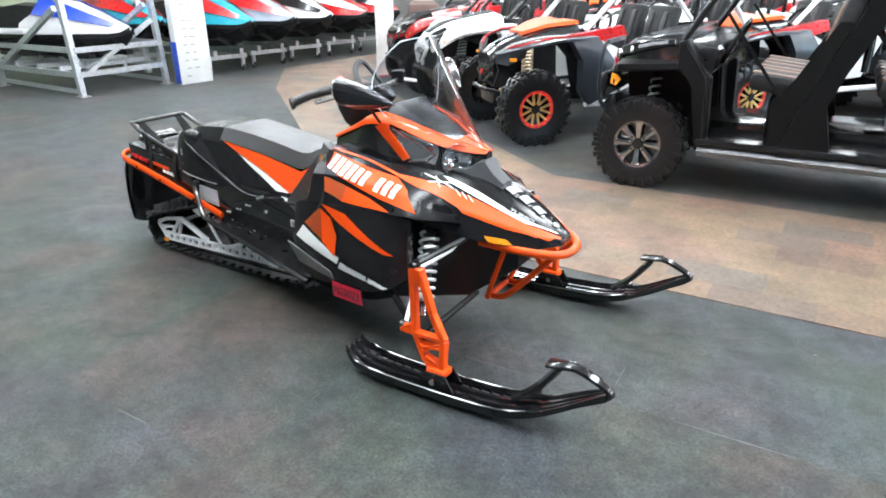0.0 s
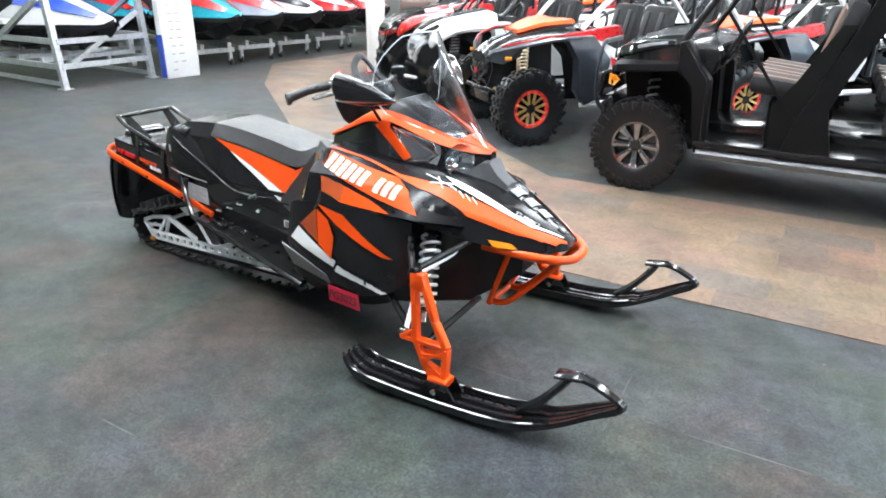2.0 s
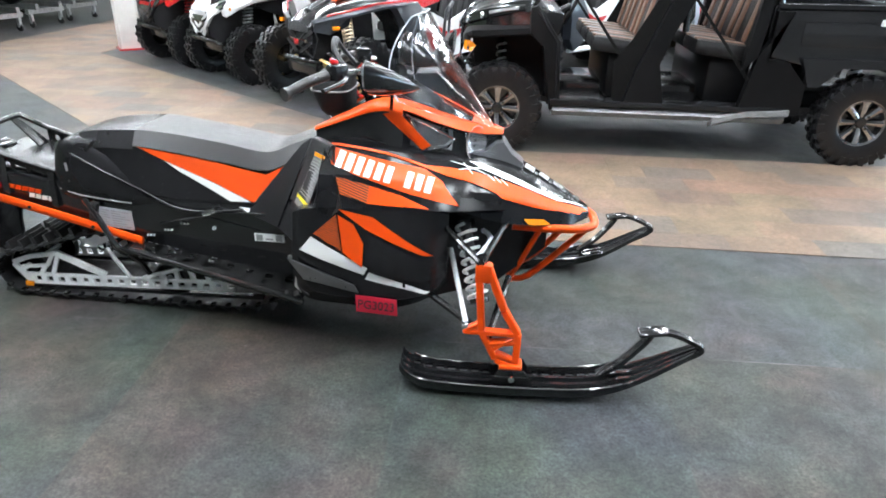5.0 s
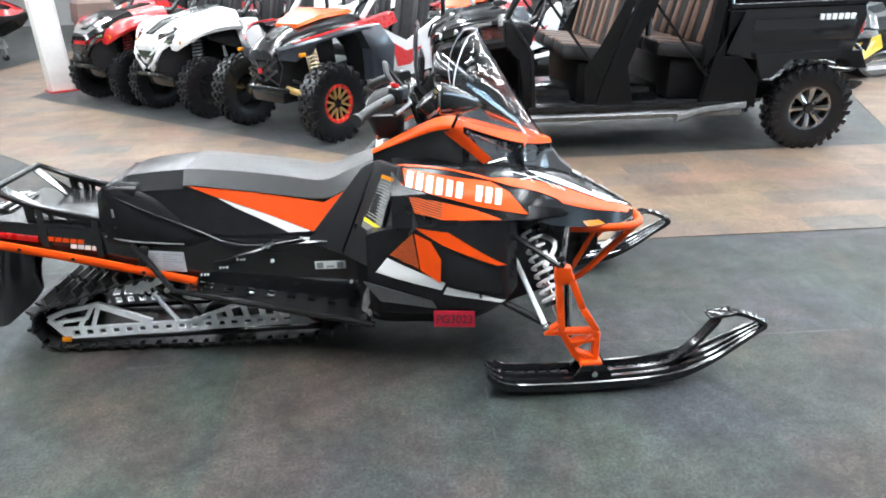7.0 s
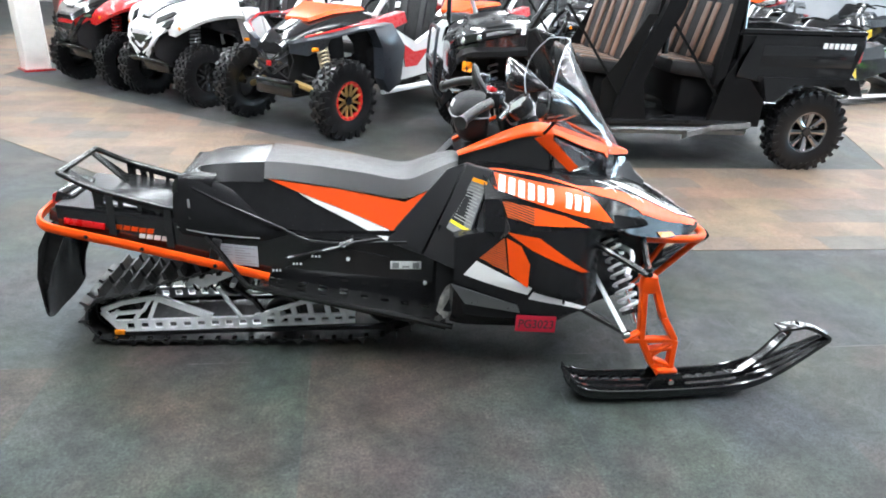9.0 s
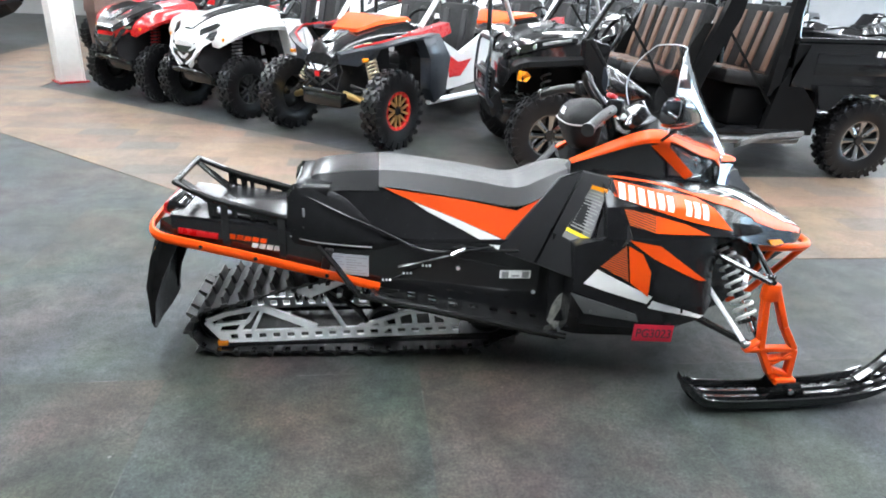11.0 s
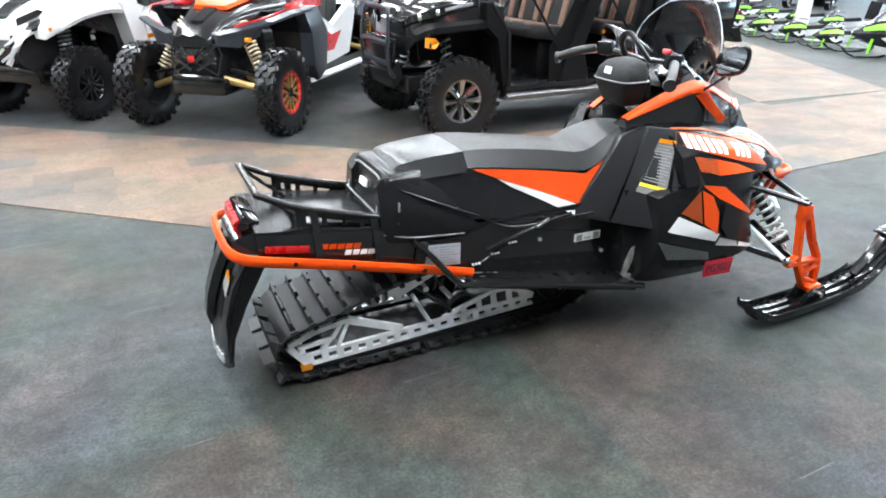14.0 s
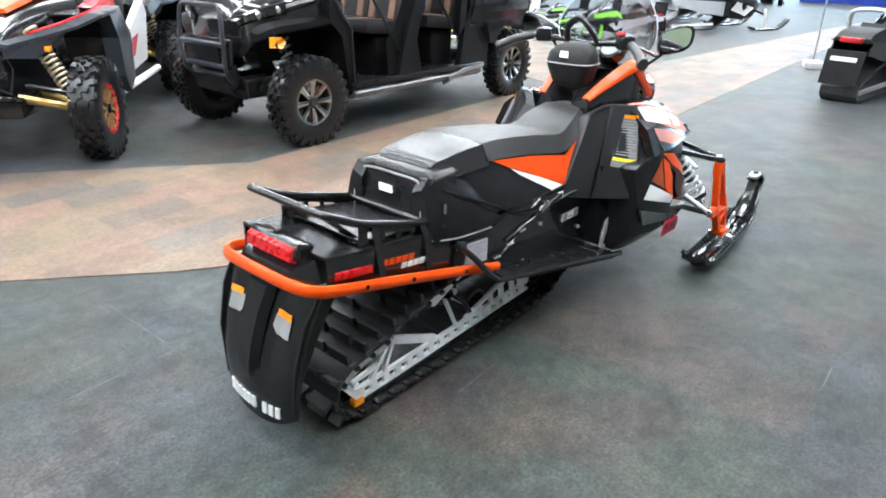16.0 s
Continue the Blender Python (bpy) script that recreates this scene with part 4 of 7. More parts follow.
        # headlights
        g = nb()
        rows = []
        for x, h in cowl_st:
            if -0.46 <= x <= -0.10:
                a, b = Vector((x, s * h[2][0], h[2][1])), Vector((x, s * h[3][0], h[3][1]))
                rows.append([a.lerp(b, q) + Vector((0.004, s * 0.006, 0)) for q in (0.06, 0.35, 0.65, 0.95)])
        sheet(g, rows, 0.004 * s)
        hl = part("headlight_lens", g, "lens", root, "clear swept headlight lens", 60)
        hl.visible_shadow = False
        g = nb()
        rows = []
        for x, h in cowl_st:
            if -0.45 <= x <= -0.26:
                a, b = Vector((x, s * h[2][0], h[2][1])), Vector((x, s * h[3][0], h[3][1]))
                rows.append([a.lerp(b, q) + Vector((-0.012, -s * (0.014 + 0.030 * math.sin(q * math.pi)), 0)) for q in (0.10, 0.3, 0.5, 0.7, 0.90)])
        sheet(g, rows, 0.004 * s)
        part("reflector_panel", g, "lamp_silver", root, "silvery panel behind the headlight lens", 60)
        tri = []
        for x, q in ((-0.445, 0.10), (-0.265, 0.42), (-0.290, 0.72), (-0.365, 0.92)):
            h = min(cowl_st, key=lambda r: abs(r[0] - x))[1]
            a, b = Vector((x, s * h[2][0], h[2][1])), Vector((x, s * h[3][0], h[3][1]))
            tri.append(a.lerp(b, q) + Vector((0.0, s * 0.002, 0)))
        part("turn_lamp", plate(nb(), [tri[0].lerp(p, 0.93) for p in tri[1:]] + [tri[0].lerp(tri[1], 0.12)], -0.004 * s), "lamp_black", root, "dark triangular turn lamp", 0)
        part("turn_lamp_frame", tube(nb(), tri, 0.0055, 6, True), "chrome", root, "chromed triangular lamp frame")
        for (x, y, z), r in (((-0.192, 0.096, 0.820), 0.066), ((-0.318, 0.136, 0.858), 0.030)):
            m = look((x, s * y, z), (x + 0.6, s * (y + 0.35), z + 0.05)) @ pose(0, 0, 0, 90)
            part("reflector", lathe(nb(), [(0.006, 0.03), (r * 0.55, 0.022), (r * 0.9, 0.002), (r, -0.012), (r * 1.05, -0.012)], m, 24), "chrome", root, "chromed headlight bowl")
            part("bulb", lathe(nb(), [(0, 0.034), (0.010, 0.030), (0.016, 0.014), (0.016, 0.0)], m, 16), "lens", root, "clear headlight bulb")
        # amber marker and the orange edge on the flank of the nose
        g = decal(nb(), [(0.02, 0.566), (0.10, 0.552), (0.128, 0.530), (0.045, 0.536)], hood_tree, way, 0.006)
        part("side_marker", g, "amber", hood, "amber front side marker")
        g = decal(nb(), [(-0.16, 0.712), (-0.02, 0.668), (0.14, 0.605), (0.262, 0.552), (0.245, 0.543), (0.12, 0.600), (-0.04, 0.655)], hood_tree, way, 0.005)
        part("orange_edge", g, "orange", hood, "orange edge of the hood flank")
    rings = [[(x, -w, z0), (x, -w * 0.75, z1), (x, 0, z1 + 0.008), (x, w * 0.75, z1), (x, w, z0)] for x, w, z1, z0 in ((-0.25, 0.150, 0.778, 0.74), (-0.15, 0.105, 0.780, 0.70), (-0.105, 0.078, 0.812, 0.69), (-0.078, 0.064, 0.815, 0.68), (-0.045, 0.056, 0.768, 0.67), (0.005, 0.048, 0.728, 0.65))]
    part("headlight_console", loft(nb(), rings), "console_grey", root, "matt grey fairing below the headlights", 30)
    cowl = part("cowl", loft(nb(), [full_ring([(y * (0.97 if i < 2 or not -0.45 < x < -0.10 else 0.62 - 0.18 * (i == 3)), z - 0.004) for i, (y, z) in enumerate(h)], x) for x, h in cowl_st]), "black_gloss", root, "black cowl round the headlights", 30)
    # bulkhead and belly between the side panels
    part("belly_pan", loft(nb(), [[(x, -w, z0), (x, w, z0), (x, w * 0.9, z1), (x, -w * 0.9, z1)] for x, w, z0, z1 in ((-0.90, 0.30, 0.24, 0.60), (-0.55, 0.37, 0.212, 0.64), (-0.32, 0.30, 0.235, 0.62), (-0.08, 0.17, 0.25, 0.58), (0.12, 0.11, 0.40, 0.54))]), "black_plastic", root, "black belly pan and front bulkhead", 30)
    part("engine_cover", box(nb(), (-0.70, 0, 0.60), (0.26, 0.34, 0.28), bev=0.05), "black_plastic", root)
    part("nose_cap", box(nb(), (0.262, 0, 0.530), (0.05, 0.085, 0.035), (0, 25, 0), 0.01), "black_plastic", root)
    for k in range(4):
        x, w = -0.050 + 0.060 * k, 0.052 - 0.008 * k
        hv = decal(nb(), [(x, -w * 0.7), (x + 0.040, -w * 0.8), (x + 0.050, w), (x + 0.010, w)], hood_tree, "z", 0.007)
        part("hood_vent", hv, "vent", hood, "raised grey hood vent step")
        gr = nb()
        for q in range(2):
            decal(gr, [(x + 0.044 + 0.006 * q, -w * 0.8), (x + 0.047 + 0.006 * q, -w * 0.8), (x + 0.051 + 0.006 * q, -w * 0.1), (x + 0.048 + 0.006 * q, -w * 0.1)], hood_tree, "z", 0.0045)
        part("vent_slot", gr, "ink_grey", hood)
    part("nose_badge", cyl(nb(), (0.232, 0, 0.578), (0.236, 0, 0.584), 0.016, n=16), "silver_print", root, "small round silver badge")
    tree = hood_tree
    tb = text_mesh("TURBO", 0.032, Matrix.Identity(4), 0.0)
    for v in tb.verts:
        x, y = 0.125 + v.co.x * 0.90 + v.co.y * 0.22, -0.098 + v.co.x * 0.30 + v.co.y * 0.62
        hit = tree.ray_cast(Vector((x, y, 3)), Vector((0, 0, -1)))[0]
        v.co = (x, y, hit.z + 0.010) if hit else (x, y, 0.66)
    part("turbo_lettering", tb, "white_print", hood, "white lettering on the hood", 0)
    # windscreen
    rows = []
    base = [(-0.475, -0.195, 0.990), (-0.36, -0.150, 0.945), (-0.20, -0.075, 0.893), (-0.105, 0, 0.858), (-0.20, 0.075, 0.893), (-0.36, 0.150, 0.945), (-0.475, 0.195, 0.990)]
    midl = [(-0.495, -0.250, 1.140), (-0.400, -0.185, 1.110), (-0.305, -0.095, 1.085), (-0.258, 0, 1.080), (-0.305, 0.095, 1.085), (-0.400, 0.185, 1.110), (-0.495, 0.250, 1.140)]
    topl = [(-0.435, -0.135, 1.285), (-0.410, -0.095, 1.293), (-0.395, -0.048, 1.297), (-0.390, 0, 1.298), (-0.395, 0.048, 1.297), (-0.410, 0.095, 1.293), (-0.435, 0.135, 1.285)]
    bl, ml, tl = curve_pts(base, 3), curve_pts(midl, 3), curve_pts(topl, 3)
    for i in range(9):
        t = i / 8
        rows.append([(2 * (t - 0.5) * (t - 1)) * a + (4 * t * (1 - t)) * b + (2 * t * (t - 0.5)) * c for a, b, c in zip(bl, ml, tl)])
    ws = part("windscreen", sheet(nb(), rows, 0.004), "clear", root, "tall clear lightly tinted windscreen", 60)
    ws.visible_shadow = False
    part("windscreen_edge", tube(nb(), [r[0] for r in rows] + rows[-1][1:] + [r[-1] for r in rows[::-1]][1:], 0.0022, 6), "lens_edge", ws, "pale polished edge")
    part("dash", loft(nb(), [[(-0.60, -0.15, 0.955), (-0.60, 0.15, 0.955), (-0.58, 0.12, 0.985), (-0.58, -0.12, 0.985)], [(-0.50, -0.16, 0.985), (-0.50, 0.16, 0.985), (-0.49, 0.12, 1.030), (-0.49, -0.12, 1.030)], [(-0.34, -0.09, 0.945), (-0.34, 0.09, 0.945), (-0.36, 0.06, 0.97), (-0.36, -0.06, 0.97)]]), "black_plastic", root)
    gauge = part("gauge", lathe(nb(), [(0, 0.012), (0.05, 0.012), (0.058, 0.02), (0.064, 0.016), (0.062, -0.03), (0, -0.03)], pose(-0.585, -0.085, 1.04, 90 - 40, 0, 90), 28), "black_gloss", root, "round instrument with grey display")
    part("display", lathe(nb(), [(0, 0.0135), (0.042, 0.0135), (0.042, 0.012)], pose(-0.585, -0.085, 1.04, 90 - 40, 0, 90), 24), "screen", gauge)
    # handlebar
    bm = nb()
    hp = curve_pts([(-0.825, 0.345, 1.045), (-0.735, 0.26, 1.085), (-0.67, 0.12, 1.075), (-0.66, 0, 1.065), (-0.67, -0.12, 1.075), (-0.735, -0.26, 1.085), (-0.825, -0.345, 1.045)], 4)
    handlebar = part("handlebar", tube(bm, hp, 0.012, 10), "black_metal", root)
    for s in (-1, 1):
        e = Vector((-0.845, s * 0.36, 1.035))
        g = nb()
        tube(g, curve_pts([(-0.725, s * 0.245, 1.085), (-0.785, s * 0.305, 1.067), tuple(e)], 4), 0.0185, 12)
        tube(g, [e + Vector((0.004, -s * 0.006, 0)), e + Vector((-0.004, s * 0.006, -0.002))], 0.025, 12)
        part("grip", g, "rubber", handlebar)
        part("control_block", box(nb(), (-0.70, s * 0.205, 1.09), (0.06, 0.07, 0.06), (0, 0, s * 30), 0.012), "black_plastic", handlebar)
        part("lever", tube(nb(), curve_pts([(-0.70, s * 0.19, 1.085), (-0.66, s * 0.25, 1.07), (-0.71, s * 0.36, 1.05)], 4), 0.008, 8, flat=1.4), "alu" if s > 0 else "black_metal", handlebar)
    part("kill_switch", box(nb(), (-0.715, -0.19, 1.125), (0.030, 0.035, 0.018), (0, 20, 20), 0.005), "red", handlebar, "red stop switch")
    part("grab_strap", tube(nb(), curve_pts([(-0.70, -0.075, 1.075), (-0.745, -0.055, 1.135), (-0.755, -0.018, 1.172), (-0.755, 0.018, 1.172), (-0.745, 0.055, 1.135), (-0.70, 0.075, 1.075)], 4), 0.010, 8, flat=1.5), "grey_plastic", handlebar, "raised black grab bar")
    part("steering_post", tube(nb(), [(-0.66, 0, 1.05), (-0.58, 0, 0.80)], 0.02, 10), "black_metal", root)
    for s in (-1, 1):
        c, tip = Vector((-0.548, s * 0.362, 1.105)), Vector((-0.385, s * 0.258, 1.056))
        u, v = Vector((0.015, s * 0.150, 0.020)).normalized(), Vector((0.02, 0.0, 1.0)).normalized()
        around = [2 * math.pi * k / 16 for k in range(16)]

        def hexa(f):
            return math.copysign(abs(f) ** 0.7, f)
        ring = []
        for q, k in ((-0.03, 1.0), (0.0, 1.08), (0.2, 1.05), (0.5, 0.80), (0.8, 0.42), (1.0, 0.10)):
            o = c.lerp(tip, q)
            ring.append([o + u * (0.070 * k * hexa(math.cos(a))) + v * (0.052 * k * hexa(math.sin(a)) + 0.012 * k * math.cos(a)) for a in around])
        mir = part("mirror_shell", loft(nb(), ring), "black_gloss", root, "black teardrop mirror housing", 50)
        o = c.lerp(tip, -0.04)
        g = plate(nb(), [o + u * (0.063 * hexa(math.cos(a))) + v * (0.045 * hexa(math.sin(a)) + 0.011 * math.cos(a)) for a in around], -0.006 * s)
        part("mirror_glass", g, "mirror", mir, "mirror glass", 0)
        part("mirror_stalk", tube(nb(), curve_pts([(-0.47, s * 0.315, 1.065), (-0.485, s * 0.265, 1.015), (-0.50, s * 0.205, 0.965)], 3), 0.007, 8), "black_plastic", root)
    # bag on the handlebar
    rings = []
    for z, k, dx in ((0.905, 0.62, 0.01), (0.925, 0.80, 0.005), (0.985, 0.97, -0.006), (1.018, 1.0, -0.010), (1.052, 0.93, -0.004), (1.078, 0.74, 0.006), (1.092, 0.40, 0.014)):
        rings.append([(-0.760 + dx + 0.078 * k * math.copysign(abs(math.cos(a)) ** 0.55, math.cos(a)), 0.108 * k * math.copysign(abs(math.sin(a)) ** 0.55, math.sin(a)), z - 0.015) for a in [2 * math.pi * q / 28 for q in range(28)]])
    bag = tagged(part("handlebar_bag", loft(nb(), rings), "black_fabric", root, "small black zipped bag on the handlebar", 60))
    zr = [(-0.769 + 0.081 * math.copysign(abs(math.cos(a)) ** 0.55, math.cos(a)), 0.111 * math.copysign(abs(math.sin(a)) ** 0.55, math.sin(a)), 0.995) for a in [2 * math.pi * q / 28 for q in range(28)]]
    part("zip", tube(nb(), zr, 0.0035, 6, True), "ink_grey", bag)
    part("logo_patch", plate(nb(), [(-0.846, -0.018, 1.022), (-0.846, 0.024, 1.022), (-0.834, 0.026, 1.046), (-0.834, -0.010, 1.046)], 0.004), "white_print", bag, "plain white patch", 0)
    # seat
    seat = part("seat", loft(nb(), [full_ring(h, x) for x, h in seat_st]), "seat_skirt", root, "long seat with dark grip top and orange sides", 28)
    st = bvh_of(seat)
    g = nb()
    rows = [[(x, -h[2][0] * 0.995, h[2][1] + 0.004), (x, -h[1][0], h[1][1] + 0.006), (x, -h[1][0] * 0.5, h[0][1] + 0.005), (x, 0, h[0][1] + 0.005), (x, h[1][0] * 0.5, h[0][1] + 0.005), (x, h[1][0], h[1][1] + 0.006), (x, h[2][0] * 0.995, h[2][1] + 0.004)] for x, h in seat_st if x >= -1.60]
    part("seat_top", sheet(g, rows, 0.008), "seat_vinyl", seat, "dark grey textured vinyl seat top", 28)
    g = nb()
    rows = [[(x, -h[2][0] - 0.001, h[2][1] - 0.012), (x, -h[1][0], h[1][1] + 0.007), (x, -h[1][0] * 0.5, h[0][1] + 0.008), (x, 0, h[0][1] + 0.008), (x, h[1][0] * 0.5, h[0][1] + 0.008), (x, h[1][0], h[1][1] + 0.007), (x, h[2][0] + 0.001, h[2][1] - 0.012)] for x, h in seat_st if x <= -1.575]
    part("seat_rear_cap", sheet(g, rows, 0.005), "seat_gloss", seat, "glossy black vinyl seat back", 22)
    for s in (-1, 1):
        way = "y-" if s < 0 else "y+"
        g = nb()
        decal(g, [(-1.565, 0.748), (-1.29, 0.707), (-1.03, 0.658), (-0.862, 0.742), (-0.895, 0.69), (-1.066, 0.540), (-1.26, 0.622), (-1.45, 0.697)], st, way, 0.004)
        part("seat_side", g, "orange_vinyl", seat, "orange vinyl seat side")
        g = nb()
        decal(g, [(-1.452, 0.696), (-1.26, 0.621), (-1.068, 0.539), (-1.100, 0.505), (-1.24, 0.580), (-1.39, 0.656)], st, way, 0.0042)
        part("seat_piping", g, "white_vinyl", seat, "white vinyl stripe")
    # tunnel
    for s in (-1, 1):
        bm = nb()
        prism(bm, [(-0.84, 0.20), (-0.84, 0.55), (-1.60, 0.53), (-2.10, 0.60), (-2.36, 0.63), (-2.36, 0.545), (-2.05, 0.465), (-1.58, 0.340)], s * 0.196, s * 0.204)
        part("tunnel_side", bm, "black_gloss", root, "glossy black tunnel side", 0)
        g = nb()
        box(g, (-1.022, s * 0.208, 0.398), (0.128, 0.004, 0.034), (0, 0, 0))
        lb = part("small_label", g, "white_print", root, "small white label with two dark code squares", 0)
        for dx in (-0.042, 0.042):
            part("code_block", box(nb(), (-1.022 + dx, s * 0.211, 0.398), (0.027, 0.003, 0.026)), "ink_grey", lb, "plain grey square", 0)
        part("print_bar", box(nb(), (-1.022, s * 0.211, 0.392), (0.03, 0.003, 0.006)), "ink_grey", lb, smooth=0)
        # running board
        g = nb()
        for k in range(9):
            t0, t1 = k / 9, (k + 0.62) / 9
            xa, xb = -1.60 + 0.76 * t0, -1.60 + 0.76 * t1
            za, zb = 0.335 - 0.130 * t0, 0.335 - 0.130 * t1
            plate(g, [(xa, s * 0.205, za), (xb, s * 0.205, zb), (xb, s * (0.285 + 0.08 * t1), zb), (xa, s * (0.285 + 0.08 * t0), za)], 0.006 * s)
        for k, yy in ((0.0, 0.215), (0.5, 0.245), (1.0, 0.275)):
            plate(g, [(-1.60, s * yy, 0.337), (-0.86, s * (yy + 0.06 * k), 0.207), (-0.86, s * (yy + 0.06 * k + 0.012), 0.207), (-1.60, s * (yy + 0.012), 0.337)], 0.007 * s)
        part("running_board", g, "black_metal", root, "black openwork running board", 0)
        # added dark sheet below the slats, standing in for the shade under the board
        part("board_shade", plate(nb(), [(-1.60, s * 0.205, 0.312), (-0.86, s * 0.205, 0.182), (-0.86, s * 0.365, 0.182), (-1.60, s * 0.285, 0.312)], 0.004 * s), "black_plastic", root, "", 0)
        g = nb()
        tube(g, curve_pts([(-1.815, s * 0.215, 0.520), (-1.75, s * 0.245, 0.455), (-1.665, s * 0.285, 0.355), (-1.60, s * 0.295, 0.332), (-1.2, s * 0.340, 0.268), (-0.835, s * 0.380, 0.205)], 5), 0.0125, 8)
        part("board_edge_tube", g, "black_metal", root)
        part("foot_brace", tube(nb(), [(-1.60, s * 0.205, 0.345), (-1.60, s * 0.295, 0.335)], 0.010, 8), "black_metal", root)
        for x, z in ((-1.547, 0.372), (-1.464, 0.402), (-1.388, 0.436)):
            for k in range(3):
                part("rivet", cyl(nb(), (x + 0.014 * k - 0.014, s * 0.206, z), (x + 0.014 * k - 0.014, s * 0.212, z), 0.0042, n=8), "alu", root)
        for x, z in ((-1.481, 0.289), (-0.94, 0.318), (-1.259, 0.425)):
            part("bolt", cyl(nb(), (x, s * 0.206, z), (x, s * 0.214, z), 0.008, n=8), "alu", root)
        part("tunnel_crease", tube(nb(), [(-1.575, s * 0.2065, 0.350), (-1.36, s * 0.2065, 0.452), (-1.27, s * 0.2065, 0.470), (-1.06, s * 0.2065, 0.425)], 0.0035, 6), "black_gloss", root)
        g = nb()
        tube(g, [(-1.50, s * 0.209, 0.425), (-1.20, s * 0.209, 0.498), (-1.02, s * 0.225, 0.510)], 0.008, 6)
        part("cable", g, "black_gloss", root)
        part("clutch_plate", prism(nb(), [(-0.895, 0.235), (-0.882, 0.300), (-0.862, 0.345), (-0.838, 0.365), (-0.822, 0.300), (-0.832, 0.225), (-0.862, 0.200)], s * 0.300, s * 0.306), "worn_alu", root, "worn bare metal bracket", 0)
        # big pale label
        g = nb()
        plate(g, [(-1.795, s * 0.2105, 0.492), (-1.618, s * 0.2105, 0.476), (-1.618, s * 0.2105, 0.388), (-1.795, s * 0.2105, 0.404)], 0.003 * -s)
        lb = part("pale_label", g, "label", root, "pale blue-grey label with rows of fine print", 0)
        g = nb()
        for k in range(7):
            z, w = 0.484 - 0.011 * k, 0.02 * ((k * 2) % 3)
            for a, b in ((-1.788 + (0.034 if k < 2 else 0.0), -1.715 - w * 0.4), (-1.706, -1.626 - w)):
                za, zb = z - (a + 1.79) * 0.09, z - (b + 1.79) * 0.09
                plate(g, [(a, s * 0.2150, za), (b, s * 0.2150, zb), (b, s * 0.2150, zb - 0.004), (a, s * 0.2150, za - 0.004)], 0.0008 * -s)
        part("print_line", g, "ink_soft", lb, smooth=0)
        part("print_block", plate(nb(), [(-1.789, s * 0.2150, 0.487), (-1.762, s * 0.2150, 0.485), (-1.762, s * 0.2150, 0.462), (-1.789, s * 0.2150, 0.465)], 0.0008 * -s), "ink_grey", lb, "small dark pictogram square", 0)
        # side reflector and model lettering blocks
        part("side_reflector", box(nb(), (-2.264, s * 0.2065, 0.566), (0.148, 0.008, 0.026), (0, 9, 0), 0.003), "red_lens", root, "red rear side reflector")
        g = nb()
        for k in range(5):
            x = -2.150 + 0.029 * k
            plate(g, [(x - 0.004, s * 0.2065, 0.547 - 0.0042 * k), (x + 0.020, s * 0.2065, 0.544 - 0.0042 * k), (x + 0.026, s * 0.2065, 0.562 - 0.0042 * k), (x + 0.002, s * 0.2065, 0.565 - 0.0042 * k)], 0.002 * -s)
        part("orange_lettering", g, "orange", root, "plain orange lettering blocks", 0)
        g = nb()
        for k in range(4):
            x = -2.066 + 0.028 * k
            plate(g, [(x - 0.004, s * 0.2065, 0.511 - 0.0040 * k), (x + 0.019, s * 0.2065, 0.508 - 0.0040 * k), (x + 0.025, s * 0.2065, 0.526 - 0.0040 * k), (x + 0.002, s * 0.2065, 0.529 - 0.0040 * k)], 0.002 * -s)
        part("white_lettering", g, "white_print", root, "plain white lettering blocks", 0)
    part("tunnel_top", loft(nb(), [[(x, -0.204, z), (x, 0.204, z), (x, 0.204, z + 0.012), (x, -0.204, z + 0.012)] for x, z in ((-0.84, 0.54), (-1.6, 0.53), (-2.1, 0.60), (-2.36, 0.63))]), "black_plastic", root)
    # rear body, tail light
    part("rear_housing", loft(nb(), [[(x, -w, z0), (x, w, z0), (x, w * 0.85, z1), (x, -w * 0.85, z1)] for x, w, z0, z1 in ((-2.08, 0.195, 0.575, 0.612), (-2.25, 0.190, 0.560, 0.628), (-2.36, 0.17, 0.550, 0.618), (-2.43, 0.13, 0.550, 0.590))]), "black_gloss", root, "glossy black rear housing", 30)
    tl = part("tail_light_housing", box(nb(), (-2.385, 0.0, 0.655), (0.07, 0.235, 0.06), (0, 22, 0), 0.015), "black_gloss", root)
    part("tail_light", loft(nb(), [[(-2.412, y, 0.628), (-2.434, y * 0.97, 0.640), (-2.428, y * 0.97, 0.672), (-2.400, y, 0.686)] for y in (-0.108, -0.07, -0.03, 0.03, 0.07, 0.108)]), "red_lens", tl, "red tail light lens")
    tl.matrix_basis = pose(0.018, 0, -0.022)
    # rear bumper
    bp = [(-1.575, -0.232, 0.352), (-1.80, -0.232, 0.412), (-2.10, -0.235, 0.490), (-2.34, -0.235, 0.548), (-2.415, -0.214, 0.564), (-2.448, -0.155, 0.573), (-2.456, -0.06, 0.577)]
    bp = bp + [(x, -y, z) for x, y, z in bp[::-1]]
    bumper = part("rear_bumper", tube(nb(), curve_pts(bp, 5), 0.019, 8, flat=0.62), "orange", root, "orange flat-tube rear bumper", 50)
    for x, z in ((-1.78, 0.407), (-2.05, 0.478), (-2.25, 0.527)):
        for s in (-1, 1):
            part("bolt", cyl(nb(), (x, s * 0.240, z), (x, s * 0.249, z), 0.008, n=8), "black_metal", bumper)
    # snow flap
    rows = []
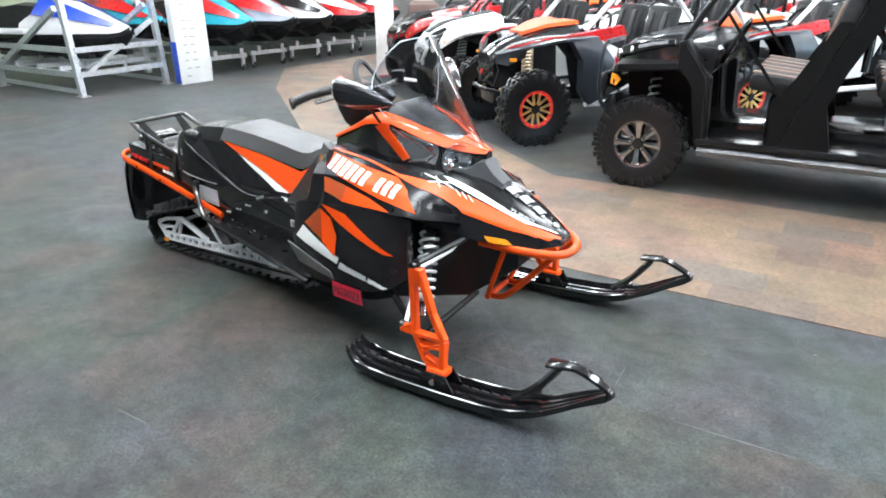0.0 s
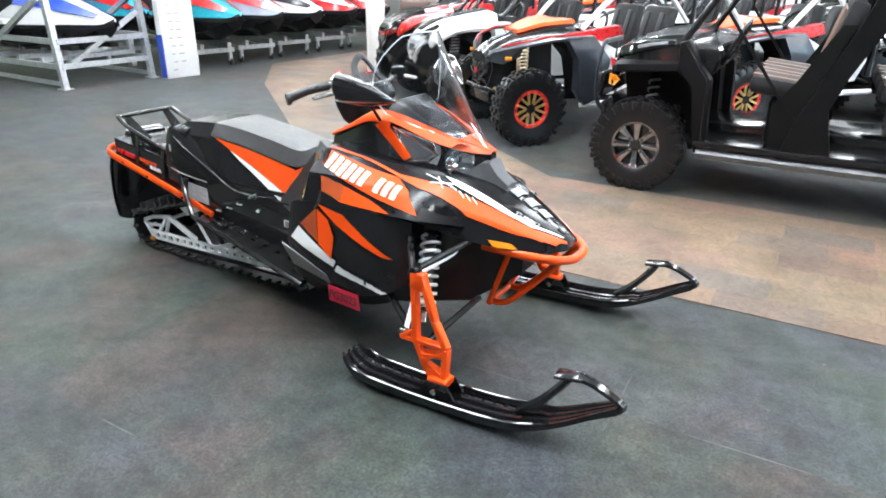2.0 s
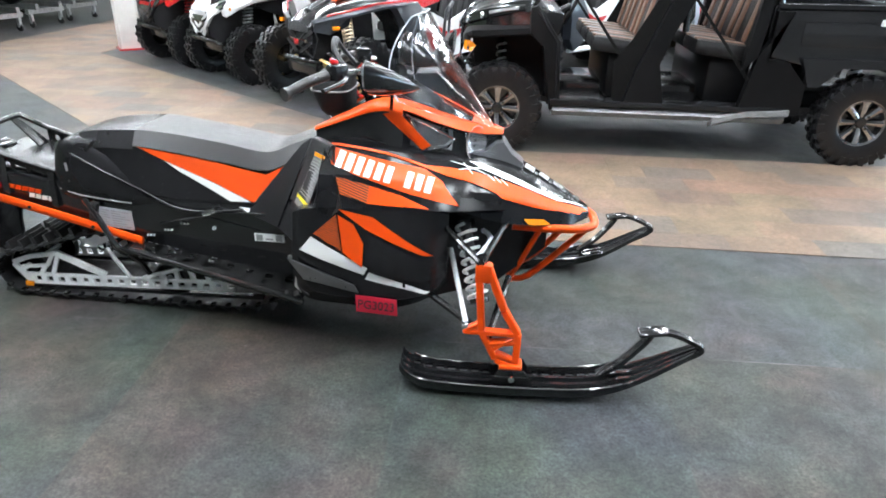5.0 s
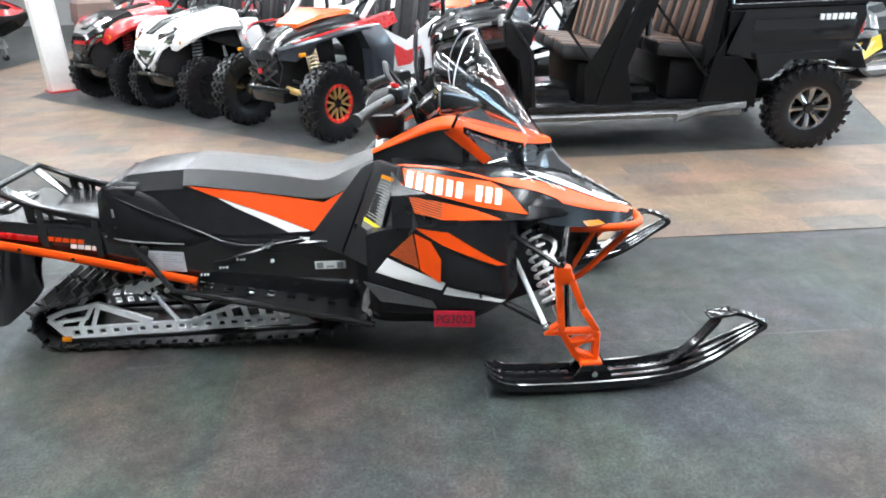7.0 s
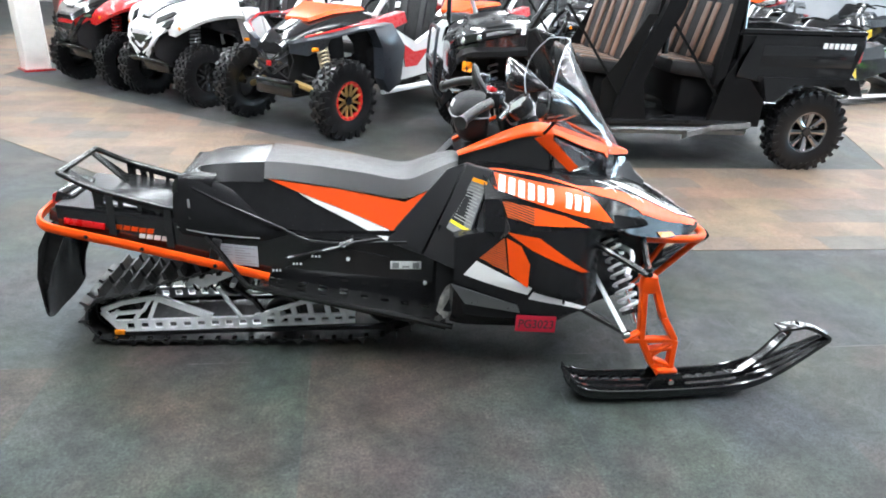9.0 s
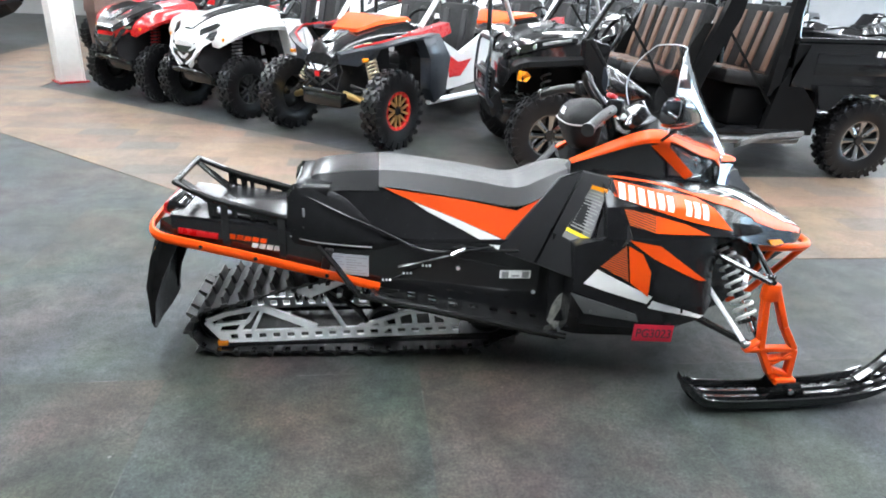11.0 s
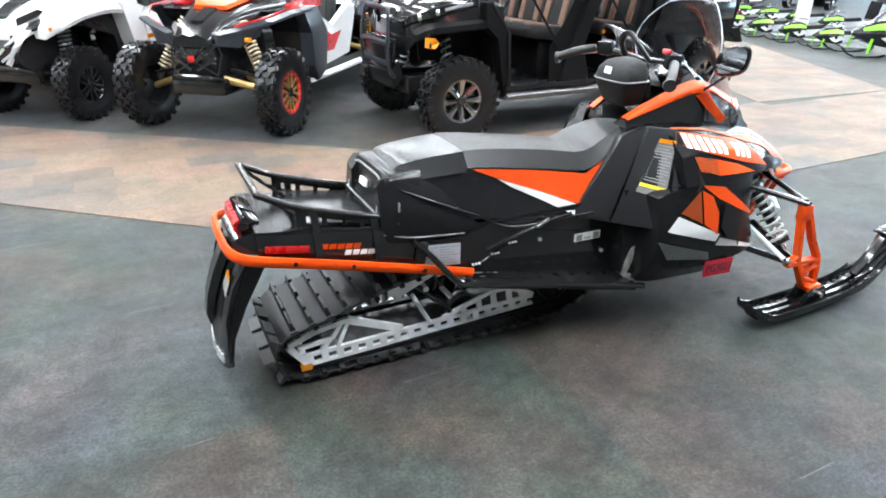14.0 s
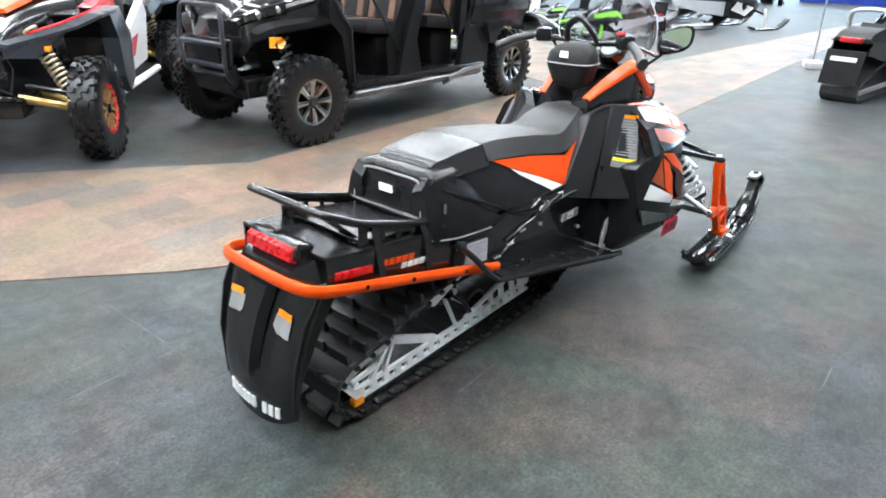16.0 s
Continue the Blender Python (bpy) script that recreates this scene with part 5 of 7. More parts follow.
    for t in range(8):
        q = t / 7
        x = -2.432 - 0.088 * q - 0.035 * math.sin(q * math.pi)
        z = 0.545 - 0.452 * q
        w = 0.222 - 0.040 * q
        rows.append([(x + 0.035 * abs(k / 6) ** 2 + (0.012 if abs(k) in (2, 3) and t < 5 else 0), w * k / 6, z + (0.05 * q * q * (abs(k / 6) ** 3) if t == 7 else 0)) for k in range(-6, 7)])
    flap = part("snow_flap", sheet(nb(), rows, 0.008), "black_plastic", root, "black moulded rubber snow flap", 30)
    for s in (-1, 1):
        wg = nb()
        prism(wg, [(-2.345, 0.520), (-2.405, 0.545), (-2.455, 0.46), (-2.490, 0.33), (-2.495, 0.16), (-2.482, 0.155), (-2.465, 0.26), (-2.412, 0.39)], s * 0.206, s * 0.214)
        for v in wg.verts:
            v.co.y -= s * 0.040 * (0.545 - v.co.z) / 0.42
        part("flap_wing", wg, "black_plastic", flap, "", 0)
    part("flap_rib", loft(nb(), [[(-2.452 - 0.088 * q - 0.035 * math.sin(q * math.pi) - e, -w, 0.545 - 0.452 * q), (-2.452 - 0.088 * q - 0.035 * math.sin(q * math.pi) - e, w, 0.545 - 0.452 * q), (-2.43 - 0.088 * q - 0.035 * math.sin(q * math.pi), w * 1.6, 0.545 - 0.452 * q), (-2.43 - 0.088 * q - 0.035 * math.sin(q * math.pi), -w * 1.6, 0.545 - 0.452 * q)] for q, w, e in ((0.02, 0.040, 0.0), (0.2, 0.036, 0.004), (0.4, 0.032, 0.004), (0.58, 0.026, 0.0), (0.68, 0.010, -0.014))]), "black_plastic", flap, "", 30)
    flt = bvh_of(flap)
    for s in (-1, 1):
        g = nb()
        decal(g, [(s * 0.080, 0.462), (s * 0.150, 0.462), (s * 0.150, 0.405), (s * 0.095, 0.405), (s * 0.075, 0.425)], flt, "x", 0.005)
        part("warning_sticker", g, "ink_grey", flap, "grey caution sticker", 0)
        g = nb()
        decal(g, [(s * 0.088, 0.478), (s * 0.150, 0.478), (s * 0.150, 0.458), (s * 0.088, 0.458)], flt, "x", 0.009)
        part("sticker_band", g, "amber", flap, "amber sticker heading", 0)
    for k in range(10):
        if k != 6:
            y = 0.116 - 0.0258 * k
            xl, xm, xr = (flt.ray_cast(Vector((-3.0, v, 0.150)), Vector((1, 0, 0)))[0].x for v in (y - 0.010, y, y + 0.010))
            g = box(nb(), (min(xm, (xl + xr) / 2) - 0.002, y, 0.150), (0.007, 0.0170, 0.038), (4, 0, math.degrees(math.atan2(xl - xr, 0.020))))
            part("name_block", g, "white_print", flap, "plain white block", 0)
    # rack
    near = [(-1.930, 0.622), (-2.060, 0.656), (-2.213, 0.700), (-2.326, 0.752)]

    def tube_z(x):
        return float(np.interp(-x, [-p[0] for p in near], [p[1] for p in near]))

    def deck_z(x):
        return 0.602 + (-1.94 - x) * 0.145
    side = [(near[0][0], 0.183, near[0][1]), (near[1][0], 0.184, near[1][1]), (near[2][0], 0.183, near[2][1]), (near[3][0], 0.174, near[3][1]), (-2.338, 0.152, 0.757)]
    hoop = curve_pts([(x, -y, z) for x, y, z in side] + [(-2.338, 0, 0.757)] + side[::-1], 4)
    rack = part("rear_rack", tube(nb(), hoop, 0.0125, 10), "black_metal", root, "black tubular rear luggage rack")
    part("front_bar", tube(nb(), [(-1.932, -0.183, 0.622), (-1.932, 0.183, 0.622)], 0.0115, 10), "black_metal", rack)
    for s in (-1, 1):
        for x in (-2.165, -1.955):
            part("rack_leg", loft(nb(), [[(x + dx - 0.013, s * y, z), (x + dx + 0.013, s * y, z), (x + dx + 0.013, s * (y + 0.006), z), (x + dx - 0.013, s * (y + 0.006), z)] for dx, y, z in ((0.0, 0.186, tube_z(x)), (0.004, 0.203, 0.590), (0.006, 0.212, 0.535), (0.006, 0.214, 0.472 - (x + 1.955) * 0.22))]), "black_metal", rack, "flat black rack leg", 0)
        part("rack_brace", loft(nb(), [[(-2.330, s * 0.105, 0.748), (-2.330, s * 0.145, 0.748), (-2.322, s * 0.145, 0.750), (-2.322, s * 0.105, 0.750)], [(-2.205, s * 0.080, 0.642), (-2.205, s * 0.150, 0.642), (-2.197, s * 0.150, 0.646), (-2.197, s * 0.080, 0.646)]]), "black_metal", rack, "flat black brace", 0)
        g = nb()

        def panel(x0, x1, a, b):
            plate(g, [(x0, s * 0.1835, tube_z(x0) - a), (x1, s * 0.1835, tube_z(x1) - a), (x1, s * 0.1835, tube_z(x1) - b), (x0, s * 0.1835, tube_z(x0) - b)], 0.004 * s)
        panel(-2.225, -1.935, 0.004, 0.028)
        panel(-2.225, -1.935, 0.052, 0.085)
        holes = [-2.225, -2.190, -2.137, -2.118, -2.068, -2.050, -2.003, -1.986, -1.950, -1.935]
        for x0, x1 in zip(holes[0::2], holes[1::2]):
            panel(x0, x1, 0.026, 0.054)
        part("rack_side", g, "black_metal", rack, "black side plate with trapezoid cut-outs", 0)
    part("deck_plate", box(nb(), (-2.068, 0, deck_z(-2.068)), (0.300, 0.355, 0.006), (0, 8.3, 0), 0.002), "deck_black", rack, "plain black deck plate")
    for s in (-1, 1):
        part("deck_rail", box(nb(), (-2.07, s * 0.15, deck_z(-2.07) - 0.008), (0.30, 0.04, 0.006), (0, 8.3, 0)), "deck_black", rack, smooth=0)
    # saddle bags
    for s in (-1, 1):
        rings = []
        for x, zt, zb, w in ((-1.965, 0.735, 0.535, 0.010), (-1.94, 0.765, 0.522, 0.020), (-1.86, 0.765, 0.515, 0.024), (-1.74, 0.720, 0.508, 0.026), (-1.62, 0.630, 0.505, 0.024), (-1.53, 0.560, 0.505, 0.014)):
            zm = (zt + zb) / 2
            rings.append([(x, s * 0.165, zb + 0.01), (x, s * (0.188 + w * 0.6), zb), (x, s * (0.190 + w), zb + 0.03), (x, s * (0.188 + w * 0.95), zm), (x, s * (0.172 + w * 0.7), zt - 0.03), (x, s * 0.165, zt), (x, s * 0.12, zt - 0.02), (x, s * 0.12, zb + 0.02)])
        sb = part("saddle_bag", loft(nb(), rings), "seat_skirt", root, "black vinyl saddle bag", 35)
        part("bag_piping", tube(nb(), curve_pts([(-1.955, s * 0.203, 0.565), (-1.86, s * 0.215, 0.545), (-1.74, s * 0.217, 0.532), (-1.64, s * 0.215, 0.524)], 4), 0.003, 6), "ink_grey", sb)
        part("bag_zip_pull", box(nb(), (-1.90, s * 0.212, 0.665), (0.008, 0.006, 0.035), bev=0.002), "ink_grey", sb)
        part("strap", box(nb(), (-1.815, s * 0.213, 0.475), (0.035, 0.03, 0.085), (0, 12, 0), 0.006), "black_fabric", sb)
        sb.matrix_basis = pose(0.035, 0, -0.008)
        # raised seam and skirt edge of the seat
        part("seat_seam", tube(nb(), curve_pts([(-1.86, s * 0.185, 0.715), (-1.74, s * 0.205, 0.66), (-1.55, s * 0.213, 0.575), (-1.42, s * 0.216, 0.512), (-1.28, s * 0.216, 0.500), (-1.12, s * 0.213, 0.520)], 4), 0.006, 6), "seat_skirt", seat)
        part("seat_buckle", tube(nb(), [(-1.29, s * 0.222, 0.490), (-1.235, s * 0.222, 0.515)], 0.011, 8), "chrome", seat, "shiny strap buckle")
    rings = []
    for x, k in ((-2.000, 0.86), (-1.995, 0.95), (-1.98, 0.99), (-1.95, 1.0), (-1.86, 1.0)):
        rings.append([(x + 0.03 * (math.sin(a) > 0) * math.sin(a), 0.185 * k * math.copysign(abs(math.cos(a)) ** 0.32, math.cos(a)), 0.652 + 0.130 * k * math.copysign(abs(math.sin(a)) ** 0.32, math.sin(a))) for a in [2 * math.pi * q / 32 for q in range(32)]])
    rb = part("rear_bag", loft(nb(), rings), "seat_skirt", root, "black zipped tail bag behind the seat", 60)
    zp = [(-2.003 + 0.028 * (math.sin(a) > 0) * math.sin(a), 0.160 * math.copysign(abs(math.cos(a)) ** 0.35, math.cos(a)), 0.648 + 0.108 * math.copysign(abs(math.sin(a)) ** 0.35, math.sin(a))) for a in [2 * math.pi * q / 40 for q in range(-2, 23)]]
    part("zip", tube(nb(), zp, 0.004, 6), "ink_grey", rb)
    rb.matrix_basis = pose(0.075, 0, -0.012)
    part("logo_patch", plate(nb(), [(-1.992, 0.035, 0.690), (-1.992, -0.020, 0.690), (-1.984, -0.010, 0.712), (-1.984, 0.045, 0.712)], 0.012), "white_print", rb, "plain white patch", 0)
    # front bumper
    g = nb()
    tube(g, curve_pts([(-0.02, -0.185, 0.520), (0.10, -0.175, 0.512), (0.24, -0.135, 0.500), (0.305, -0.07, 0.492), (0.318, 0, 0.490), (0.305, 0.07, 0.492), (0.24, 0.135, 0.500), (0.10, 0.175, 0.512), (-0.02, 0.185, 0.520)], 4), 0.0175, 10)
    fb = part("front_bumper", g, "orange", root, "orange tubular front bumper")
    for s in (-1, 1):
        part("bumper_strut", tube(nb(), curve_pts([(0.275, s * 0.105, 0.488), (0.20, s * 0.095, 0.40), (0.06, s * 0.085, 0.25), (-0.02, s * 0.085, 0.232)], 4), 0.0135, 8), "orange", fb)
        part("bumper_strut", tube(nb(), [(0.09, s * 0.172, 0.505), (0.02, s * 0.135, 0.33), (-0.02, s * 0.105, 0.240)], 0.0115, 8), "orange", fb)
    part("bumper_crossbar", tube(nb(), [(-0.02, -0.11, 0.232), (-0.02, 0.11, 0.232)], 0.0135, 8), "orange", fb)
    for s in (-1, 1):
        make_ski(root, s)
        make_front_end(root, s)
    make_track(root)
    make_skid(root)
    # stock sticker on the right-hand side panel
    g = nb()
    plate(g, [(-0.596, -0.4665, 0.308), (-0.437, -0.4675, 0.300), (-0.435, -0.4625, 0.226), (-0.596, -0.4625, 0.234)], 0.002)
    tag = part("stock_sticker", g, "pink_tag", root, "red stock number sticker", 0)
    tm = Matrix.Translation((-0.516, -0.470, 0.267)) @ pose(0, 0, 0, 90, 3, 0)
    part("sticker_number", text_mesh("PG3023", 0.052, tm @ Matrix.Diagonal((0.86, 1, 1, 1))), "ink", tag, "black printed number", 0)
    return root


snowmobile = make_snowmobile()


# ---------- other vehicles on the showroom floor ----------
def make_wheel(parent, c, r, w, rim_r, rim_mat, ring_mat, face_s, spokes=8, steer=0.0, name="wheel", lug_rows=26, broad=False):
    """A knobbly off-road tyre on a spoked rim; face_s is the outward side along y."""
    wheel = part(name, lathe(nb(), [(rim_r, -w * 0.42), (rim_r + 0.012, -w * 0.47), (r * 0.86, -w * 0.52), (r * 0.965, -w * 0.44), (r * 0.97, 0), (r * 0.965, w * 0.44), (r * 0.86, w * 0.52), (rim_r + 0.012, w * 0.47), (rim_r, w * 0.42), (rim_r * 0.96, 0), (rim_r, -w * 0.42)], Matrix.Identity(4), 40), "tyre", parent, "chunky black off-road tyre", 40)
    wheel.matrix_basis = pose(*c, 0, 0, steer)
    lg = nb()
    for i in range(lug_rows):
        a = 2 * math.pi * i / lug_rows
        for k, (y, ln, off) in enumerate(((-0.36, 0.24, 0.0), (-0.10, 0.22, 0.45), (0.14, 0.22, 0.0), (0.37, 0.24, 0.5))):
            b = a + off * 2 * math.pi / lug_rows
            m = Matrix.Rotation(b, 4, "Y") @ pose(r * 0.975, y * w, 0, 0, 0, 0) @ Matrix.Rotation(radians(18 if k % 2 else -18), 4, "X")
            bx = bmesh.ops.create_cube(lg, size=1.0, matrix=m @ Matrix.Diagonal((r * 0.12, w * ln, r * 0.115, 1)))
        for y in (-1, 1):
            m = Matrix.Rotation(a + 0.1, 4, "Y") @ pose(r * 0.89, y * w * 0.50, 0)
            bmesh.ops.create_cube(lg, size=1.0, matrix=m @ Matrix.Diagonal((r * 0.17, w * 0.10, r * 0.095, 1)))
    part("tread", lg, "tyre", wheel, "chunky tread blocks", 0, "stuff")
    f = face_s * w * 0.40
    rim = part("rim", lathe(nb(), [(rim_r * 1.0, f * 0.5), (rim_r * 1.02, f * 1.02), (rim_r * 0.95, f * 1.04), (rim_r * 0.90, f * 0.9), (rim_r * 0.86, f * 0.1), (rim_r * 0.3, -f * 0.1), (0.0, -f * 0.1)], Matrix.Identity(4), 36), "black_metal" if rim_mat != "black_metal" else rim_mat, wheel)
    sp = nb()
    for i in range(spokes):
        a = 2 * math.pi * i / spokes
        if broad:
            ring = []
            for q, hw, dy in ((0.24, 0.085, 0.72), (0.55, 0.105, 0.82), (0.80, 0.125, 0.90), (0.95, 0.20, 0.94)):
                c, t = Vector((math.cos(a), 0, math.sin(a))) * rim_r * q, Vector((-math.sin(a), 0, math.cos(a))) * rim_r * hw
                ring.append([c - t + Vector((0, f * dy, 0)), c + Vector((0, f * (dy + 0.10), 0)), c + t + Vector((0, f * dy, 0)), c + t * 0.8 + Vector((0, f * (dy - 0.22), 0)), c - t * 0.8 + Vector((0, f * (dy - 0.22), 0))])
            loft(sp, ring)
            continue
        for da in (-1, 1):
            b0, b1 = a + da * 0.5 / spokes, a + da * 1.75 / spokes
            p0 = Vector((rim_r * 0.27 * math.cos(b0), f * 0.80, rim_r * 0.27 * math.sin(b0)))
            p1 = Vector((rim_r * 0.93 * math.cos(b1), f * 0.90, rim_r * 0.93 * math.sin(b1)))
            bar(sp, p0, p1, rim_r * 0.115, f * 0.25, (0, 1, 0))
    part("spokes", sp, rim_mat, rim, "machined alloy spokes", 0)
    lip = nb()
    inner = 0.82 if ring_mat == "red_ring" else 0.90
    lathe(lip, [(rim_r * inner, f * 0.72), (rim_r * (inner + 0.02), f * 1.0), (rim_r * 1.06, f * 1.09), (rim_r * 1.09, f * 0.98)], Matrix.Identity(4), 36)
    part("rim_lip", lip, ring_mat, rim, "", 50)
    if ring_mat == "red_ring":
        for i in range(16):
            a = 2 * math.pi * i / 16
            part("rim_bolt", cyl(nb(), (rim_r * 0.95 * math.cos(a), f * 1.0, rim_r * 0.95 * math.sin(a)), (rim_r * 0.95 * math.cos(a), f * 1.10, rim_r * 0.95 * math.sin(a)), rim_r * 0.035, n=6), "black_metal", rim, "", 0)
    hub = nb()
    cyl(hub, (0, f * 0.5, 0), (0, f * 0.98, 0), rim_r * 0.28, rim_r * 0.20, 16)
    for i in range(4):
        a = math.pi / 4 + math.pi / 2 * i
        cyl(hub, (rim_r * 0.36 * math.cos(a), f * 0.8, rim_r * 0.36 * math.sin(a)), (rim_r * 0.36 * math.cos(a), f * 0.93, rim_r * 0.36 * math.sin(a)), rim_r * 0.06, n=8)
    part("hub", hub, "black_metal", rim)
    return wheel


def coil(a, b, r, wire, turns):
    a, b = Vector(a), Vector(b)
    d = (b - a).normalized()
    u = d.cross(Vector((1, 0, 0.1))).normalized()
    v = d.cross(u)
    n = int(turns * 10)
    return tube(nb(), [a.lerp(b, i / n) + r * (u * math.cos(2 * math.pi * turns * i / n) + v * math.sin(2 * math.pi * turns * i / n)) for i in range(n + 1)], wire, 5)


def make_bucket_seat(root, x, y, z, main, accent, w=0.46, high=0.62):
    s = part("seat_cushion", box(nb(), (x, y, z), (0.48, w, 0.12), (0, -6, 0), 0.04), main, root, "padded seat cushion")
    for k in (-0.12, 0.12):
        part("seat_stripe", box(nb(), (x + 0.01, y + k, z + 0.058), (0.44, 0.07, 0.02), (0, -6, 0), 0.008), accent, s)
    b = part("seat_back", box(nb(), (x - 0.27, y, z + high / 2), (0.12, w, high), (0, -14, 0), 0.04), main, root, "tall padded seat back")
    for k in (-0.12, 0.12):
        part("seat_stripe", box(nb(), (x - 0.205, y + k, z + high / 2), (0.03, 0.07, high * 0.82), (0, -14, 0), 0.008), accent, b)


def make_crew_utility():
    """The long black utility side-by-side with two rows of brown and black seats. Forward is +x, front axle at 0."""
    root = thing("utility_vehicle", "black four-door utility side-by-side with brown seats", "utility vehicle", pose(-0.11, 3.25, 0, 0, 0, 180))
    wb = -2.88
    for x in (0, wb):
        for s in (-1, 1):
            make_wheel(root, (x, s * 0.655, 0.338), 0.338, 0.165, 0.176, "bronze", "bronze", s, 8, broad=True)
            part("suspension_arm", tube(nb(), [(x + 0.10, s * 0.25, 0.36), (x, s * 0.58, 0.33)], 0.022, 8), "black_metal", root)
            part("suspension_arm", tube(nb(), [(x - 0.14, s * 0.25, 0.36), (x, s * 0.58, 0.33)], 0.022, 8), "black_metal", root)
            part("damper", tube(nb(), [(x, s * 0.36, 0.86), (x, s * 0.50, 0.36)], 0.028, 10), "black_metal", root)
            part("damper_spring", coil((x, s * 0.37, 0.80), (x, s * 0.48, 0.42), 0.05, 0.009, 7), "steel", root)
    part("chassis", box(nb(), (-1.42, 0, 0.42), (3.9, 0.62, 0.16), bev=0.03), "black_metal", root)
    # hood with sloping nose
    def ax(x):
        return x / 0.60 if x > 0 else x / 0.962
    hood = [(0.33, 0.30, 0.93, 0.66), (0.29, 0.42, 1.01, 0.78), (0.20, 0.51, 1.075, 0.86), (0.08, 0.565, 1.12, 0.885), (-0.08, 0.60, 1.15, 0.89), (-0.26, 0.615, 1.17, 0.89)]
    part("hood", loft(nb(), [[(ax(x), -w, z0), (ax(x), -w, z1 - 0.11), (ax(x), -w * 0.90, z1 - 0.03), (ax(x), -w * 0.62, z1), (ax(x), -w * 0.50, z1 - 0.018), (ax(x), 0, z1 - 0.012), (ax(x), w * 0.50, z1 - 0.018), (ax(x), w * 0.62, z1), (ax(x), w * 0.90, z1 - 0.03), (ax(x), w, z1 - 0.11), (ax(x), w, z0)] for x, w, z1, z0 in hood]), "black_gloss", root, "glossy black sculpted hood", 30)
    part("grille", box(nb(), (0.70, 0, 0.70), (0.06, 0.62, 0.20), (0, -8, 0), 0.02), "black_plastic", root)
    g = nb()
    for k in range(5):
        box(g, (0.735, 0, 0.63 + 0.035 * k), (0.02, 0.56, 0.014), (0, -8, 0))
    part("grille_bar", g, "grey_plastic", root, smooth=0)
    for s in (-1, 1):
        band = ((0.345, 0.27, 0.875, 0.930), (0.305, 0.41, 0.925, 0.995), (0.215, 0.518, 0.960, 1.040), (0.085, 0.575, 0.995, 1.078), (-0.06, 0.610, 1.030, 1.098), (-0.17, 0.622, 1.060, 1.105))
        hl = part("headlight", loft(nb(), [[(ax(x), s * y, z0), (ax(x), s * (y + 0.014), z0 + 0.012), (ax(x), s * (y + 0.010), z1 - 0.008), (ax(x), s * (y - 0.02), z1)] for x, y, z0, z1 in band]), "black_gloss", root, "swept glossy headlight cluster", 30)
        for x, y, z, r in ((0.268, 0.470, 0.970, 0.036), (0.155, 0.556, 1.010, 0.034)):
            part("lamp", lathe(nb(), [(0, 0.018), (r * 0.55, 0.016), (r * 0.9, 0.004), (r, -0.01)], look((ax(x), s * y, z), (ax(x) + 0.6, s * (y + 0.8), z + 0.1)) @ pose(0, 0, 0, -90), 16), "chrome", hl, "chromed lamp bowl")
        part("lamp_bar", loft(nb(), [[(ax(x), s * (y + 0.010), z), (ax(x), s * (y + 0.019), z + 0.005), (ax(x), s * (y + 0.016), z + 0.024), (ax(x), s * (y + 0.006), z + 0.028)] for x, y, z in ((0.10, 0.571, 1.022), (0.0, 0.598, 1.046), (-0.12, 0.618, 1.066))]), "lamp_silver", hl, "silver lamp bar", 20)
        # fender lip over the wheel and the flare behind it
        part("front_fender", loft(nb(), [[(ax(x), s * y, z - 0.035), (ax(x), s * (y + 0.015), z - 0.02), (ax(x), s * (y + 0.010), z + 0.02), (ax(x), s * (y - 0.10), z + 0.045), (ax(x), s * (y - 0.14), z - 0.03)] for x, y, z in ((0.30, 0.46, 0.82), (0.27, 0.58, 0.865), (0.22, 0.645, 0.89), (0.0, 0.665, 0.905), (-0.24, 0.675, 0.925))]), "moulded_black", root, "satin black front fender", 30)
        part("front_flare", prism(nb(), [(ax(x), z) for x, z in ((-0.22, 0.90), (-0.215, 1.09), (-0.27, 1.11), (-0.455, 0.85), (-0.485, 0.36), (-0.41, 0.33), (-0.384, 0.49), (-0.345, 0.81))], s * 0.58, s * 0.70, 0.012), "moulded_black", root, "black flare running down to the sill", 30)
        part("flare_ridge", tube(nb(), [(ax(-0.255), s * 0.70, 1.08), (ax(-0.425), s * 0.703, 0.85), (ax(-0.452), s * 0.703, 0.40)], 0.011, 6), "black_plastic", root)
        # near-black sheets fill the wheel arch, standing in for its deep shade
        part("arch_fill", prism(nb(), [(ax(x), z) for x, z in ((0.20, 0.62), (0.24, 0.88), (-0.24, 0.91), (-0.36, 0.80), (-0.40, 0.36), (-0.30, 0.36), (-0.24, 0.60))], s * 0.30, s * 0.33), "moulded_black", root, "", 0)
        part("arch_fill", prism(nb(), [(ax(x), z) for x, z in ((-0.22, 0.90), (-0.33, 0.80), (-0.39, 0.36), (-0.42, 0.36), (-0.38, 0.82), (-0.26, 0.92))], s * 0.32, s * 0.60), "moulded_black", root, "", 0)
        part("side_marker", plate(nb(), [(ax(0.285), s * 0.600, 0.76), (ax(0.225), s * 0.668, 0.755), (ax(0.19), s * 0.668, 0.80), (ax(0.225), s * 0.668, 0.835), (ax(0.28), s * 0.600, 0.835)], 0.012 * -s), "amber", root, "amber reflector", 0)
        part("marker_bracket", bar(nb(), (ax(0.25), s * 0.60, 0.87), (ax(0.24), s * 0.625, 0.76), 0.05, 0.02), "moulded_black", root)
